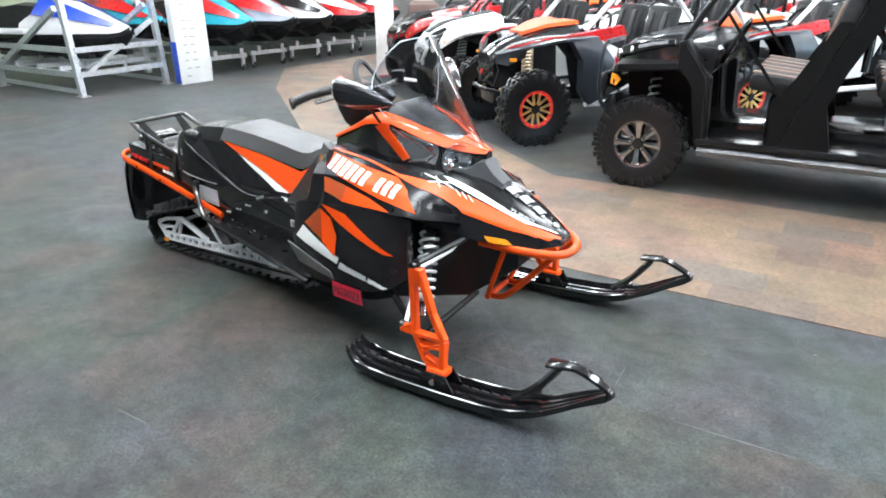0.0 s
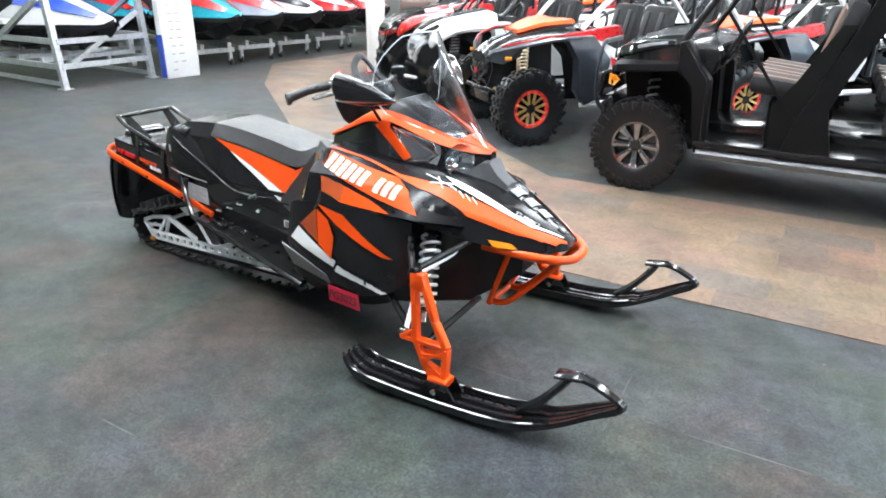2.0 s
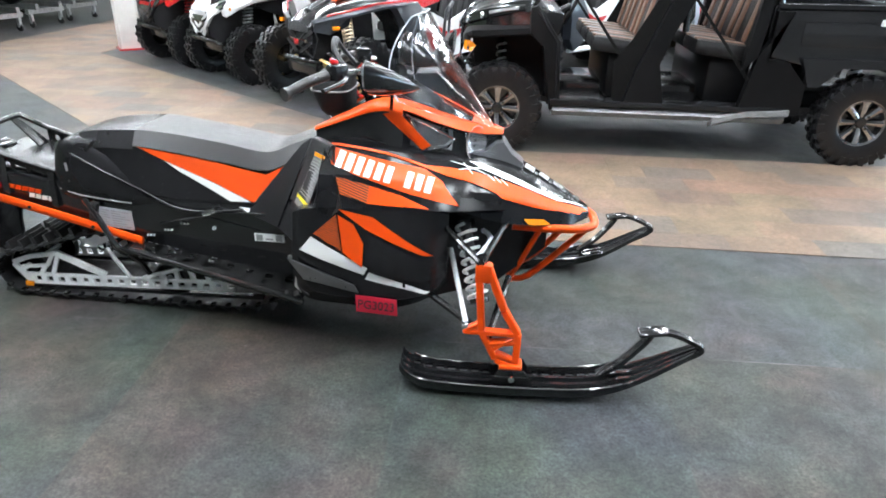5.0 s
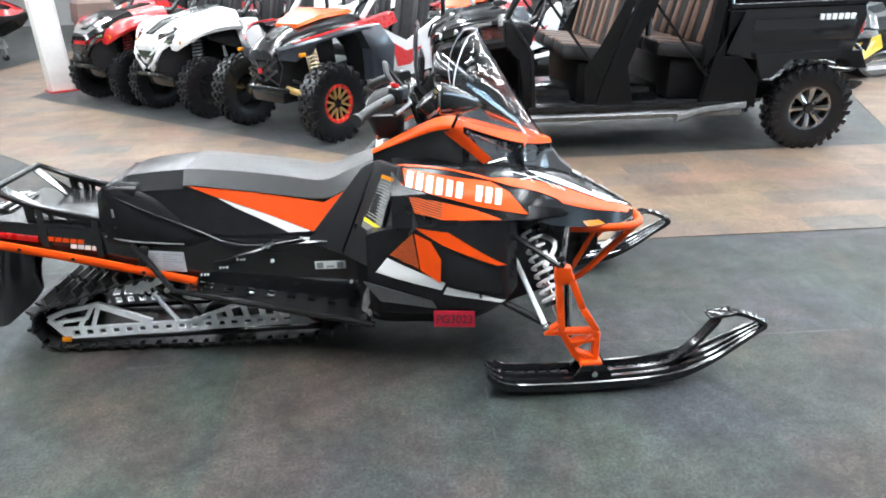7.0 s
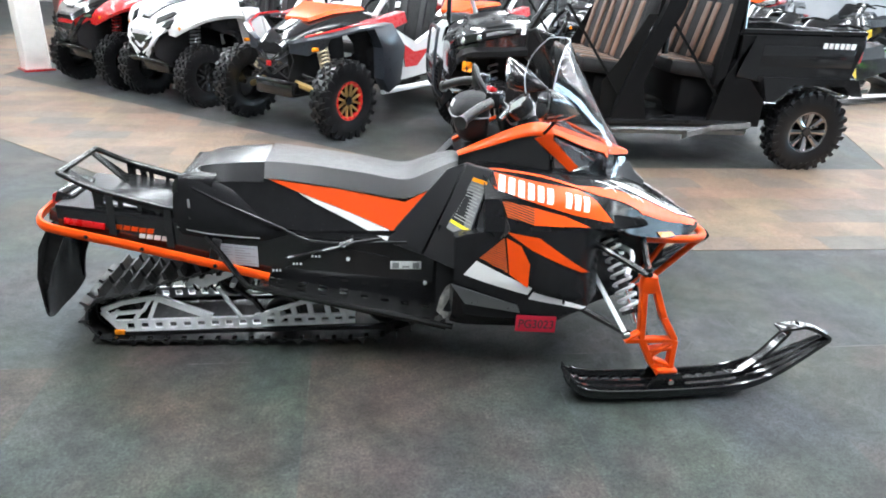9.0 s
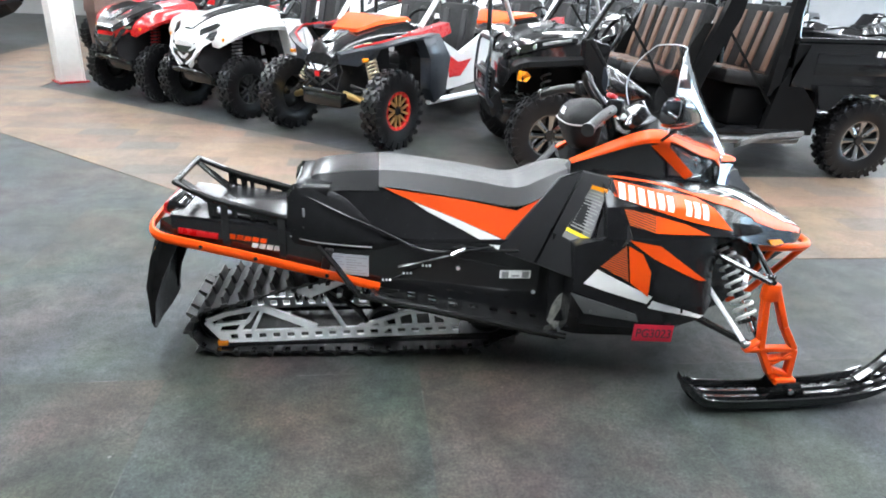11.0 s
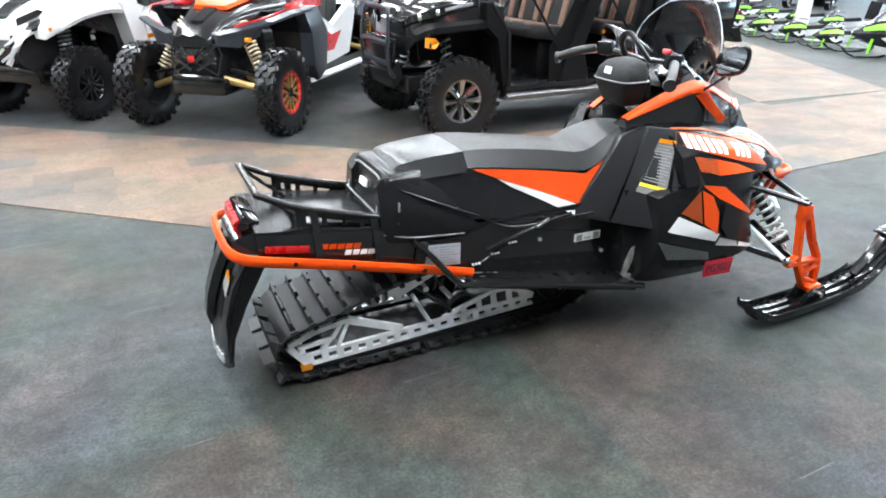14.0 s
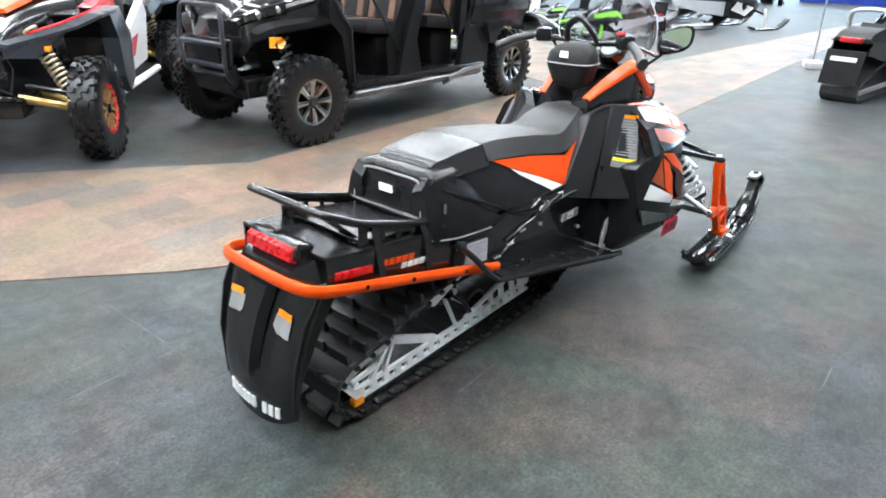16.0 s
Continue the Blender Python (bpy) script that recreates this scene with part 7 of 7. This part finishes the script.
# further machines standing in the rows behind
random.seed(11)
for ob, x, y, turn in ((sport, -0.16, 5.55, 0), (trail_white, -1.45, 7.1, 3), (trail_white, -2.05, 8.6, -4), (sport, -3.3, 9.6, 2), (trail_dark, 1.5, 6.9, -3), (trail_dark, 2.6, 9.3, -3), (trail_white, 3.4, 8.0, 5), (trail_red, -5.6, 9.4, 6), (sport, 4.8, 11.5, 3), (trail_white, 0.6, 11.5, 0), (trail_red, -1.6, 12.6, -2), (sport, -3.9, 13.4, 2), (trail_white, -6.2, 12.4, -3), (trail_dark, 2.9, 12.9, 4), (trail_red, 6.0, 14.0, 0), (sport, 8.2, 13.2, -4), (trail_white, -0.4, 14.9, 2), (trail_red, -2.6, 15.6, -2)):
    copy_thing(ob, pose(x, y, 0, 0, 0, HEAD + turn))


# ---------- personal watercraft, racks, post, bin, board ----------
def make_watercraft(label, m, deck, stripe, seat="black_fabric", cart=True, lift=0.42):
    """A personal watercraft, bow towards +x, on a castor cart."""
    root = thing("personal_watercraft", label, "watercraft", m, "watercraft row" if cart else "")
    st = [(1.62, 0.03, 0.40, 0.34), (1.45, 0.20, 0.36, 0.20), (1.05, 0.40, 0.36, 0.04), (0.4, 0.52, 0.35, 0.0), (-0.6, 0.56, 0.34, 0.0), (-1.5, 0.54, 0.34, 0.02)]
    part("hull", loft(nb(), [[(x, -w, lift + zt), (x, -w * 0.86, lift + zb + 0.14), (x, -w * 0.1, lift + zb), (x, w * 0.1, lift + zb), (x, w * 0.86, lift + zb + 0.14), (x, w, lift + zt)] for x, w, zt, zb in st]), "black_plastic", root, "black moulded hull", 25)
    part("rub_rail", loft(nb(), [[(x, -w - 0.02, lift + zt - 0.02), (x, w + 0.02, lift + zt - 0.02), (x, w + 0.02, lift + zt + 0.035), (x, -w - 0.02, lift + zt + 0.035)] for x, w, zt, zb in st]), "black_plastic", root, "", 25)
    dk = [(1.60, 0.03, 0.42, 0.44), (1.42, 0.19, 0.40, 0.52), (1.0, 0.36, 0.40, 0.66), (0.55, 0.42, 0.38, 0.80), (0.15, 0.44, 0.37, 0.84), (-0.2, 0.40, 0.36, 0.62)]
    part("deck", loft(nb(), [[(x, -w, lift + z0), (x, -w * 0.82, lift + (z0 + z1) / 2 + 0.03), (x, -w * 0.35, lift + z1), (x, w * 0.35, lift + z1), (x, w * 0.82, lift + (z0 + z1) / 2 + 0.03), (x, w, lift + z0)] for x, w, z0, z1 in dk]), deck, root, "painted glossy foredeck", 30)
    for s in (-1, 1):
        g = nb()
        rows = []
        for x, w, z0, z1 in dk[1:5]:
            rows.append([(x, s * (w * 0.84 + 0.012), lift + (z0 + z1) / 2 + 0.03), (x, s * (w * 0.40 + 0.012), lift + z1 + 0.008)])
        sheet(g, rows, 0.008 * s)
        part("deck_panel", g, stripe, root, "contrasting deck panel", 40)
        part("footwell", box(nb(), (-0.7, s * 0.45, lift + 0.40), (1.6, 0.16, 0.10), bev=0.03), deck, root)
    part("seat", loft(nb(), [[(x, -w, lift + 0.36), (x, -w * 0.8, lift + z), (x, 0, lift + z + 0.03), (x, w * 0.8, lift + z), (x, w, lift + 0.36)] for x, w, z in ((0.0, 0.22, 0.74), (-0.4, 0.24, 0.76), (-0.9, 0.24, 0.70), (-1.35, 0.22, 0.72))]), seat, root, "long dark saddle", 40)
    part("console", box(nb(), (0.28, 0, lift + 0.90), (0.30, 0.28, 0.16), (0, -20, 0), 0.05), "black_plastic", root)
    part("handlebar", tube(nb(), curve_pts([(0.02, -0.38, lift + 0.98), (0.12, -0.2, lift + 1.0), (0.18, 0, lift + 0.98), (0.12, 0.2, lift + 1.0), (0.02, 0.38, lift + 0.98)], 3), 0.018, 8), "black_metal", root)
    if cart:
        c = part("cart", nb(), "steel", root, "low metal castor cart")
        g = nb()
        for y in (-0.26, 0.26):
            box(g, (-0.1, y, lift - 0.08), (1.9, 0.07, 0.09))
        for x in (0.75, -0.9):
            box(g, (x, 0, lift - 0.16), (0.07, 0.80, 0.07))
            for y in (-0.33, 0.33):
                box(g, (x, y, 0.20), (0.05, 0.05, 0.20))
        g.to_mesh(c.data)
        g.free()
        for x in (0.75, -0.9):
            for y in (-0.33, 0.33):
                part("castor", lathe(nb(), [(0, -0.02), (0.055, -0.02), (0.06, 0), (0.055, 0.02), (0, 0.02)], pose(x, y, 0.06), 16), "rubber", c)
                part("castor_fork", box(nb(), (x, y, 0.10), (0.03, 0.065, 0.06)), "steel", c, "", 0)
    return root


for y, deck, stripe, lab in ((5.75, "teal", "red", "teal and red watercraft on a cart"), (6.75, "grey_paint", "red", "grey watercraft with red panels on a cart"), (7.75, "white_paint", "black_gloss", "white and black watercraft on a cart"), (8.85, "red", "white_paint", "red and white watercraft on a cart"), (9.9, "red", "black_gloss", "red and black watercraft on a cart")):
    make_watercraft(lab, pose(-8.75, y, 0, 0, 0, -8), deck, stripe)
make_watercraft("teal watercraft with red seat behind the steel rack", pose(-10.2, 5.2, 0, 0, 0, -10), "teal", "red", "red")
make_watercraft("white and blue watercraft held in a steel rack", pose(-9.25, 3.45, 0, 0, 0, 8), "white_paint", "blue", cart=False, lift=0.40)


def make_rack():
    root = thing("steel_rack", "galvanised steel display rack holding a watercraft", "rack")
    x0, x1, y0, y1 = -9.85, -7.82, 2.88, 4.25
    for x in (x0, x1):
        for y in (y0, y1):
            lean = 0.16 if x == x1 else -0.16
            part("upright", bar(nb(), (x, y, 0.0), (x - lean, y, 2.2), 0.075, 0.075, (1, 0, 0)), "steel", root, "", 0)
            part("foot", box(nb(), (x, y, 0.012), (0.16, 0.14, 0.016)), "steel", root, "", 0)
    for y in (y0, y1):
        for z in (0.30, 0.62):
            part("side_beam", bar(nb(), (x0 + 0.03, y, z), (x1 - 0.03, y, z), 0.06, 0.07), "steel", root, "", 0)
        part("floor_beam", bar(nb(), (x0, y, 0.10), (x1, y, 0.07), 0.05, 0.05), "steel", root, "", 0)
        part("brace", bar(nb(), (x0 + 0.1, y, 0.32), (x1 - 0.25, y, 1.15), 0.055, 0.07), "steel", root, "", 0)
    for x in (x0, x1):
        for z in (0.30, 0.62):
            part("cross_beam", bar(nb(), (x, y0, z), (x, y1, z), 0.06, 0.07), "steel", root, "", 0)
        part("brace", bar(nb(), (x, y0 + 0.15, 0.32), (x, y1 - 0.1, 0.95), 0.05, 0.06), "steel", root, "", 0)
    for k in range(3):
        x = x0 + 0.5 + 0.55 * k
        part("cross_beam", bar(nb(), (x, y0, 0.36), (x, y1, 0.36), 0.05, 0.06), "steel", root, "", 0)
        part("bunk_post", bar(nb(), (x, (y0 + y1) / 2 - 0.3, 0.36), (x, (y0 + y1) / 2 - 0.3, 0.52), 0.05, 0.05), "steel", root, "", 0)
    part("bunk", bar(nb(), (x0 + 0.2, 3.25, 0.50), (x1 - 0.2, 3.25, 0.50), 0.12, 0.06), "black_fabric", root, "", 0)
    part("bunk", bar(nb(), (x0 + 0.2, 3.85, 0.50), (x1 - 0.2, 3.85, 0.50), 0.12, 0.06), "black_fabric", root, "", 0)
    for k in range(6):
        part("upright_slot", box(nb(), (-9.2, 4.9, 0.5 + 0.3 * k), (0.02, 0.03, 0.06)), "ink", root, "", 0)
    part("rear_upright", bar(nb(), (-9.2, 4.95, 0), (-9.2, 4.95, 2.4), 0.09, 0.09, (1, 0, 0)), "steel", root, "", 0)


make_rack()


def make_board():
    root = thing("sign_board", "tall white standing sign board with dark lines", "sign", pose(-7.56, 4.58, 0, 0, 0, 84))
    part("panel", box(nb(), (0, 0, 1.0), (0.56, 0.14, 2.0), bev=0.008), "white_paint", root, "white printed panel")
    part("edge_panel", box(nb(), (-0.286, 0, 0.32), (0.014, 0.13, 0.62)), "blue", root, "blue lower edge", 0)
    random.seed(3)
    for k in range(16):
        n = random.choice((1, 2, 2))
        for j in range(n):
            w = random.uniform(0.05, 0.10)
            part("print_bar", box(nb(), (-0.12 + 0.13 * j + random.uniform(-0.02, 0.02), -0.0715, 0.12 + 0.115 * k), (w, 0.003, 0.014)), "ink_grey", root, "", 0)


make_board()


def make_post(x, y):
    root = thing("support_post", "white painted square steel support post", "post", pose(x, y, 0, 0, 0, 38))
    part("shaft", box(nb(), (0, 0, HIGH / 2), (0.26, 0.20, HIGH), bev=0.01), "post_white", root)
    for s in (-1, 1):
        part("flange", box(nb(), (s * 0.135, 0, HIGH / 2), (0.02, 0.26, HIGH), bev=0.004), "post_white", root)
    part("base_plate", box(nb(), (0, 0, 0.012), (0.36, 0.32, 0.02)), "red", root, "worn red base plate", 0)


make_post(-5.40, 6.70)
make_post(10.3, 7.0)
make_post(14.5, 6.9)


def make_bin():
    root = thing("waste_bin", "tall brown plastic waste bin beside the post", "waste bin", pose(-4.95, 7.18, 0, 0, 0, 35))
    part("body", loft(nb(), [[(-a, -a, z), (a, -a, z), (a, a, z), (-a, a, z)] for a, z in ((0.20, 0.06), (0.235, 0.85))]), "bin", root)
    part("lid", loft(nb(), [[(-a, -a, z), (a, -a, z), (a, a, z), (-a, a, z)] for a, z in ((0.25, 0.85), (0.25, 0.90), (0.23, 1.10), (0.16, 1.16))]), "bin", root, "", 20)
    part("base", cyl(nb(), (0, 0, 0.006), (0, 0, 0.06), 0.29, 0.26, 28), "red", root, "red round base")


make_bin()


def make_small_sled(label, m, body, accent, group=""):
    """A parked snowmobile seen from afar. Forward is +x, skis at 0."""
    root = thing("parked_snowmobile", label, "snowmobile", m, group)
    st = [(0.25, 0.04, 0.55, 0.50), (0.05, 0.20, 0.70, 0.42), (-0.25, 0.36, 0.84, 0.28), (-0.60, 0.42, 0.90, 0.22), (-0.90, 0.34, 0.82, 0.26)]
    part("hood", loft(nb(), [[(x, -w, z0), (x, -w * 1.05, (z0 + z1) / 2), (x, -w * 0.55, z1), (x, w * 0.55, z1), (x, w * 1.05, (z0 + z1) / 2), (x, w, z0)] for x, w, z1, z0 in st]), "black_plastic", root, "", 25)
    for s in (-1, 1):
        g = nb()
        sheet(g, [[(x, s * (w * (1.05 - 0.47 * q) + 0.012), (z0 + z1) / 2 * (1 - q) + z1 * q + 0.003) for q in (0.30, 0.55, 0.78)] for x, w, z1, z0 in st[1:]], 0.008 * s)
        part("hood_panel", g, body, root, "bright painted hood panel", 40)
        g = nb()
        plate(g, [(-0.30, s * 0.405, 0.46), (-0.80, s * 0.42, 0.58), (-0.92, s * 0.40, 0.42), (-0.55, s * 0.44, 0.30)], 0.012 * -s)
        part("side_graphic", g, accent, root, "", 0)
        part("spindle", bar(nb(), (-0.05, s * 0.50, 0.45), (0, s * 0.53, 0.10), 0.05, 0.05), body, root, "", 0)
        part("arm", tube(nb(), [(-0.15, s * 0.2, 0.42), (-0.03, s * 0.52, 0.32)], 0.02, 6), "black_metal", root)
        part("ski", loft(nb(), [[(x, s * 0.53 - 0.07, z), (x, s * 0.53 + 0.07, z), (x, s * 0.53 + 0.07, z + 0.03), (x, s * 0.53 - 0.07, z + 0.03)] for x, z in ((-0.42, 0.06), (-0.3, 0.01), (0.3, 0.01), (0.5, 0.09), (0.62, 0.2))]), "black_plastic", root, "", 30)
        part("tunnel_side", prism(nb(), [(-0.8, 0.26), (-0.8, 0.56), (-2.3, 0.64), (-2.36, 0.52), (-1.5, 0.36)], s * 0.19, s * 0.20), "label" if accent == "white_paint" else "black_gloss", root, "", 0)
        part("rail", bar(nb(), (-2.2, s * 0.15, 0.10), (-1.1, s * 0.15, 0.12), 0.02, 0.05), "alu", root, "", 0)
    part("tunnel_top", loft(nb(), [[(x, -0.2, z), (x, 0.2, z), (x, 0.2, z + 0.015), (x, -0.2, z + 0.015)] for x, z in ((-0.8, 0.56), (-2.36, 0.64))]), "black_gloss", root)
    part("seat", loft(nb(), [[(x, -0.17, 0.56), (x, -0.14, z), (x, 0.14, z), (x, 0.17, 0.56)] for x, z in ((-0.80, 0.84), (-1.05, 0.74), (-1.5, 0.76), (-1.75, 0.80), (-1.85, 0.70))]), "black_fabric", root, "", 40)
    part("windscreen", sheet(nb(), [[(-0.30, -0.16, 0.88), (-0.16, 0, 0.84), (-0.30, 0.16, 0.88)], [(-0.48, -0.15, 1.08), (-0.40, 0, 1.10), (-0.48, 0.15, 1.08)]], 0.006), "black_gloss", root, "", 60)
    part("handlebar", tube(nb(), curve_pts([(-0.85, -0.36, 1.02), (-0.72, -0.2, 1.05), (-0.68, 0, 1.02), (-0.72, 0.2, 1.05), (-0.85, 0.36, 1.02)], 3), 0.018, 8), "black_metal", root)
    tr = track_path(60)
    part("track", loft(nb(), [[(x, -0.19, z), (x, 0.19, z), (x - math.sin(a) * 0.03, 0.19, z + math.cos(a) * 0.03), (x - math.sin(a) * 0.03, -0.19, z + math.cos(a) * 0.03)] for x, z, a in tr], True, False, True), "rubber", root, "", 20)
    part("snow_flap", box(nb(), (-2.44, 0, 0.38), (0.02, 0.38, 0.36), (0, 8, 0)), "black_plastic", root, "", 0)
    part("tail_light", box(nb(), (-2.36, 0, 0.66), (0.06, 0.22, 0.05), bev=0.01), "red_lens", root)
    return root


green_sled = make_small_sled("small lime green and black youth snowmobile in a parked row", pose(8.05, 4.35, 0, 0, 0, 148) @ Matrix.Scale(0.62, 4), "green", "white_paint", "green sled row")
for k, (x, y, t) in enumerate(((8.20, 5.15, 147), (8.36, 5.95, 150), (8.52, 6.75, 148), (8.68, 7.55, 146), (8.84, 8.35, 149), (9.00, 9.15, 148), (9.16, 9.95, 147), (10.4, 6.6, 148), (10.6, 7.5, 150), (10.8, 8.4, 147), (11.0, 9.3, 148))):
    copy_thing(green_sled, pose(x, y, 0, 0, 0, t) @ Matrix.Scale(0.62, 4))
pale_sled = make_small_sled("white and black snowmobile parked beside the green row", pose(12.7, 2.95, 0, 0, 0, -28), "white_paint", "white_paint", "pale sled row")
copy_thing(pale_sled, pose(13.4, 4.2, 0, 0, 0, -28))
copy_thing(pale_sled, pose(14.1, 5.45, 0, 0, 0, -27))
lone_sled = make_small_sled("black snowmobile with red tail light standing apart", pose(7.22, -0.68, 0, 0, 0, -10), "black_gloss", "red")
part("flap_band", box(nb(), (-2.456, 0, 0.47), (0.008, 0.26, 0.045), (0, 8, 0), 0.002), "white_print", lone_sled, "plain white band on the flap")
part("tail_bag", loft(nb(), [[(x, -0.20, 0.64), (x, 0.20, 0.64), (x, 0.17, z), (x, -0.17, z)] for x, z in ((-2.34, 0.68), (-2.24, 0.73), (-1.95, 0.77), (-1.80, 0.75))]), "black_fabric", lone_sled, "black tail bag", 30)
part("seat_backrest", tube(nb(), curve_pts([(-1.85, -0.22, 0.70), (-1.90, -0.20, 0.92), (-1.90, 0.20, 0.92), (-1.85, 0.22, 0.70)], 5), 0.022, 8), "steel", lone_sled, "bent metal backrest hoop")


def make_sign_stand():
    root = thing("sign_stand", "white floor stand with a thin metal pole", "sign stand", pose(7.45, 0.50, 0, 0, 0, 20))
    part("base", box(nb(), (0, 0, 0.05), (0.30, 0.24, 0.10), bev=0.02), "white_paint", root)
    part("pole", cyl(nb(), (0, 0, 0.09), (0.02, 0.02, 1.55), 0.011, n=10), "steel", root)


make_sign_stand()
dark_sled = make_small_sled("black and yellow snowmobile behind the utility vehicle", pose(4.15, 5.3, 0, 0, 0, 200), "black_gloss", "yellow_paint", "dark sled row")
copy_thing(dark_sled, pose(4.6, 6.6, 0, 0, 0, 198))
for x, y, t in ((5.0, 7.9, 200), (5.5, 9.2, 197), (6.0, 10.5, 201), (4.0, 11.8, 199), (9.5, 11.8, 200), (10.6, 12.8, 203), (11.8, 11.2, 198), (8.6, 14.0, 200), (12.6, 13.6, 201), (14.0, 12.0, 199), (15.5, 10.5, 202), (15.0, 14.2, 200)):
    copy_thing(dark_sled, pose(x, y, 0, 0, 0, t))
yellow_sled = make_small_sled("yellow snowmobile far across the showroom", pose(21.5, 4.9, 0, 0, 0, 190), "yellow_paint", "black_gloss")


def make_counter(x, y, w, turn, material):
    root = thing("display_counter", "long pale display counter against the windows", "counter", pose(x, y, 0, 0, 0, turn))
    part("carcass", box(nb(), (0, 0, 0.45), (w, 0.6, 0.90), bev=0.01), material, root)
    part("worktop", box(nb(), (0, 0, 0.92), (w + 0.08, 0.68, 0.04), bev=0.008), "foam", root)


make_counter(24.0, 8.5, 4.0, 90, "wall_white")
make_counter(25.0, 2.0, 5.0, 90, "blue")
make_counter(3.0, 15.5, 6.0, 0, "wall_white")
make_counter(-4.0, 15.8, 5.0, 0, "wall_white")


# ---------- walkway tiles, laid last ----------
def lay_walk():
    tl, tw = 0.50, 0.25
    count = 0
    rest = nb()
    shared = None
    random.seed(4)
    for poly, turn in WALK:
        ca, sa = math.cos(turn), math.sin(turn)
        loc = [(ca * x + sa * y, -sa * x + ca * y) for x, y in poly]
        x0, x1 = min(p[0] for p in loc), max(p[0] for p in loc)
        y0, y1 = min(p[1] for p in loc), max(p[1] for p in loc)
        for i in range(math.floor(x0 / tl) - 1, math.ceil(x1 / tl) + 1):
            for j in range(math.floor(y0 / tw) - 1, math.ceil(y1 / tw) + 1):
                ox = i * tl + (tl / 2 if j % 2 else 0)
                q = [(ox, j * tw), (ox + tl, j * tw), (ox + tl, j * tw + tw), (ox, j * tw + tw)]
                full = q
                for a, b in zip(loc, loc[1:] + loc[:1]):
                    q = clip_half(q, a, b)
                    if len(q) < 3:
                        break
                if len(q) < 3:
                    continue
                cx, cy = sum(p[0] for p in q) / len(q), sum(p[1] for p in q) / len(q)
                wx, wy = ca * cx - sa * cy, sa * cx + ca * cy
                near = -3.6 < wx < 3.6 and wy < 4.4
                if near and count < 300:
                    pts = [(ca * (p[0] - cx) - sa * (p[1] - cy), sa * (p[0] - cx) + ca * (p[1] - cy)) for p in q]
                    whole = len(q) == 4 and all(abs(u[0] - v[0]) + abs(u[1] - v[1]) < 1e-6 for u, v in zip(q, full))
                    if whole and shared is not None:
                        ob = new("carpet_tile", shared)
                        ob.parent = floor
                    else:
                        ob = part("carpet_tile", tile_mesh("carpet_tile", pts), "tan", floor, smooth=0)
                        if whole:
                            shared = ob.data
                    ob.location = (wx, wy, 0.001)
                    count += 1
                else:
                    t = tile_mesh("t", [(ca * p[0] - sa * p[1], sa * p[0] + ca * p[1]) for p in q])
                    me = bpy.data.meshes.new("t")
                    t.to_mesh(me)
                    t.free()
                    rest.from_mesh(me)
                    bpy.data.meshes.remove(me)
    part("carpet_tiles_far", rest, "tan", floor, "tan and brown carpet planks of the walkway", 0, "stuff").location = (0, 0, 0.001)


lay_walk()
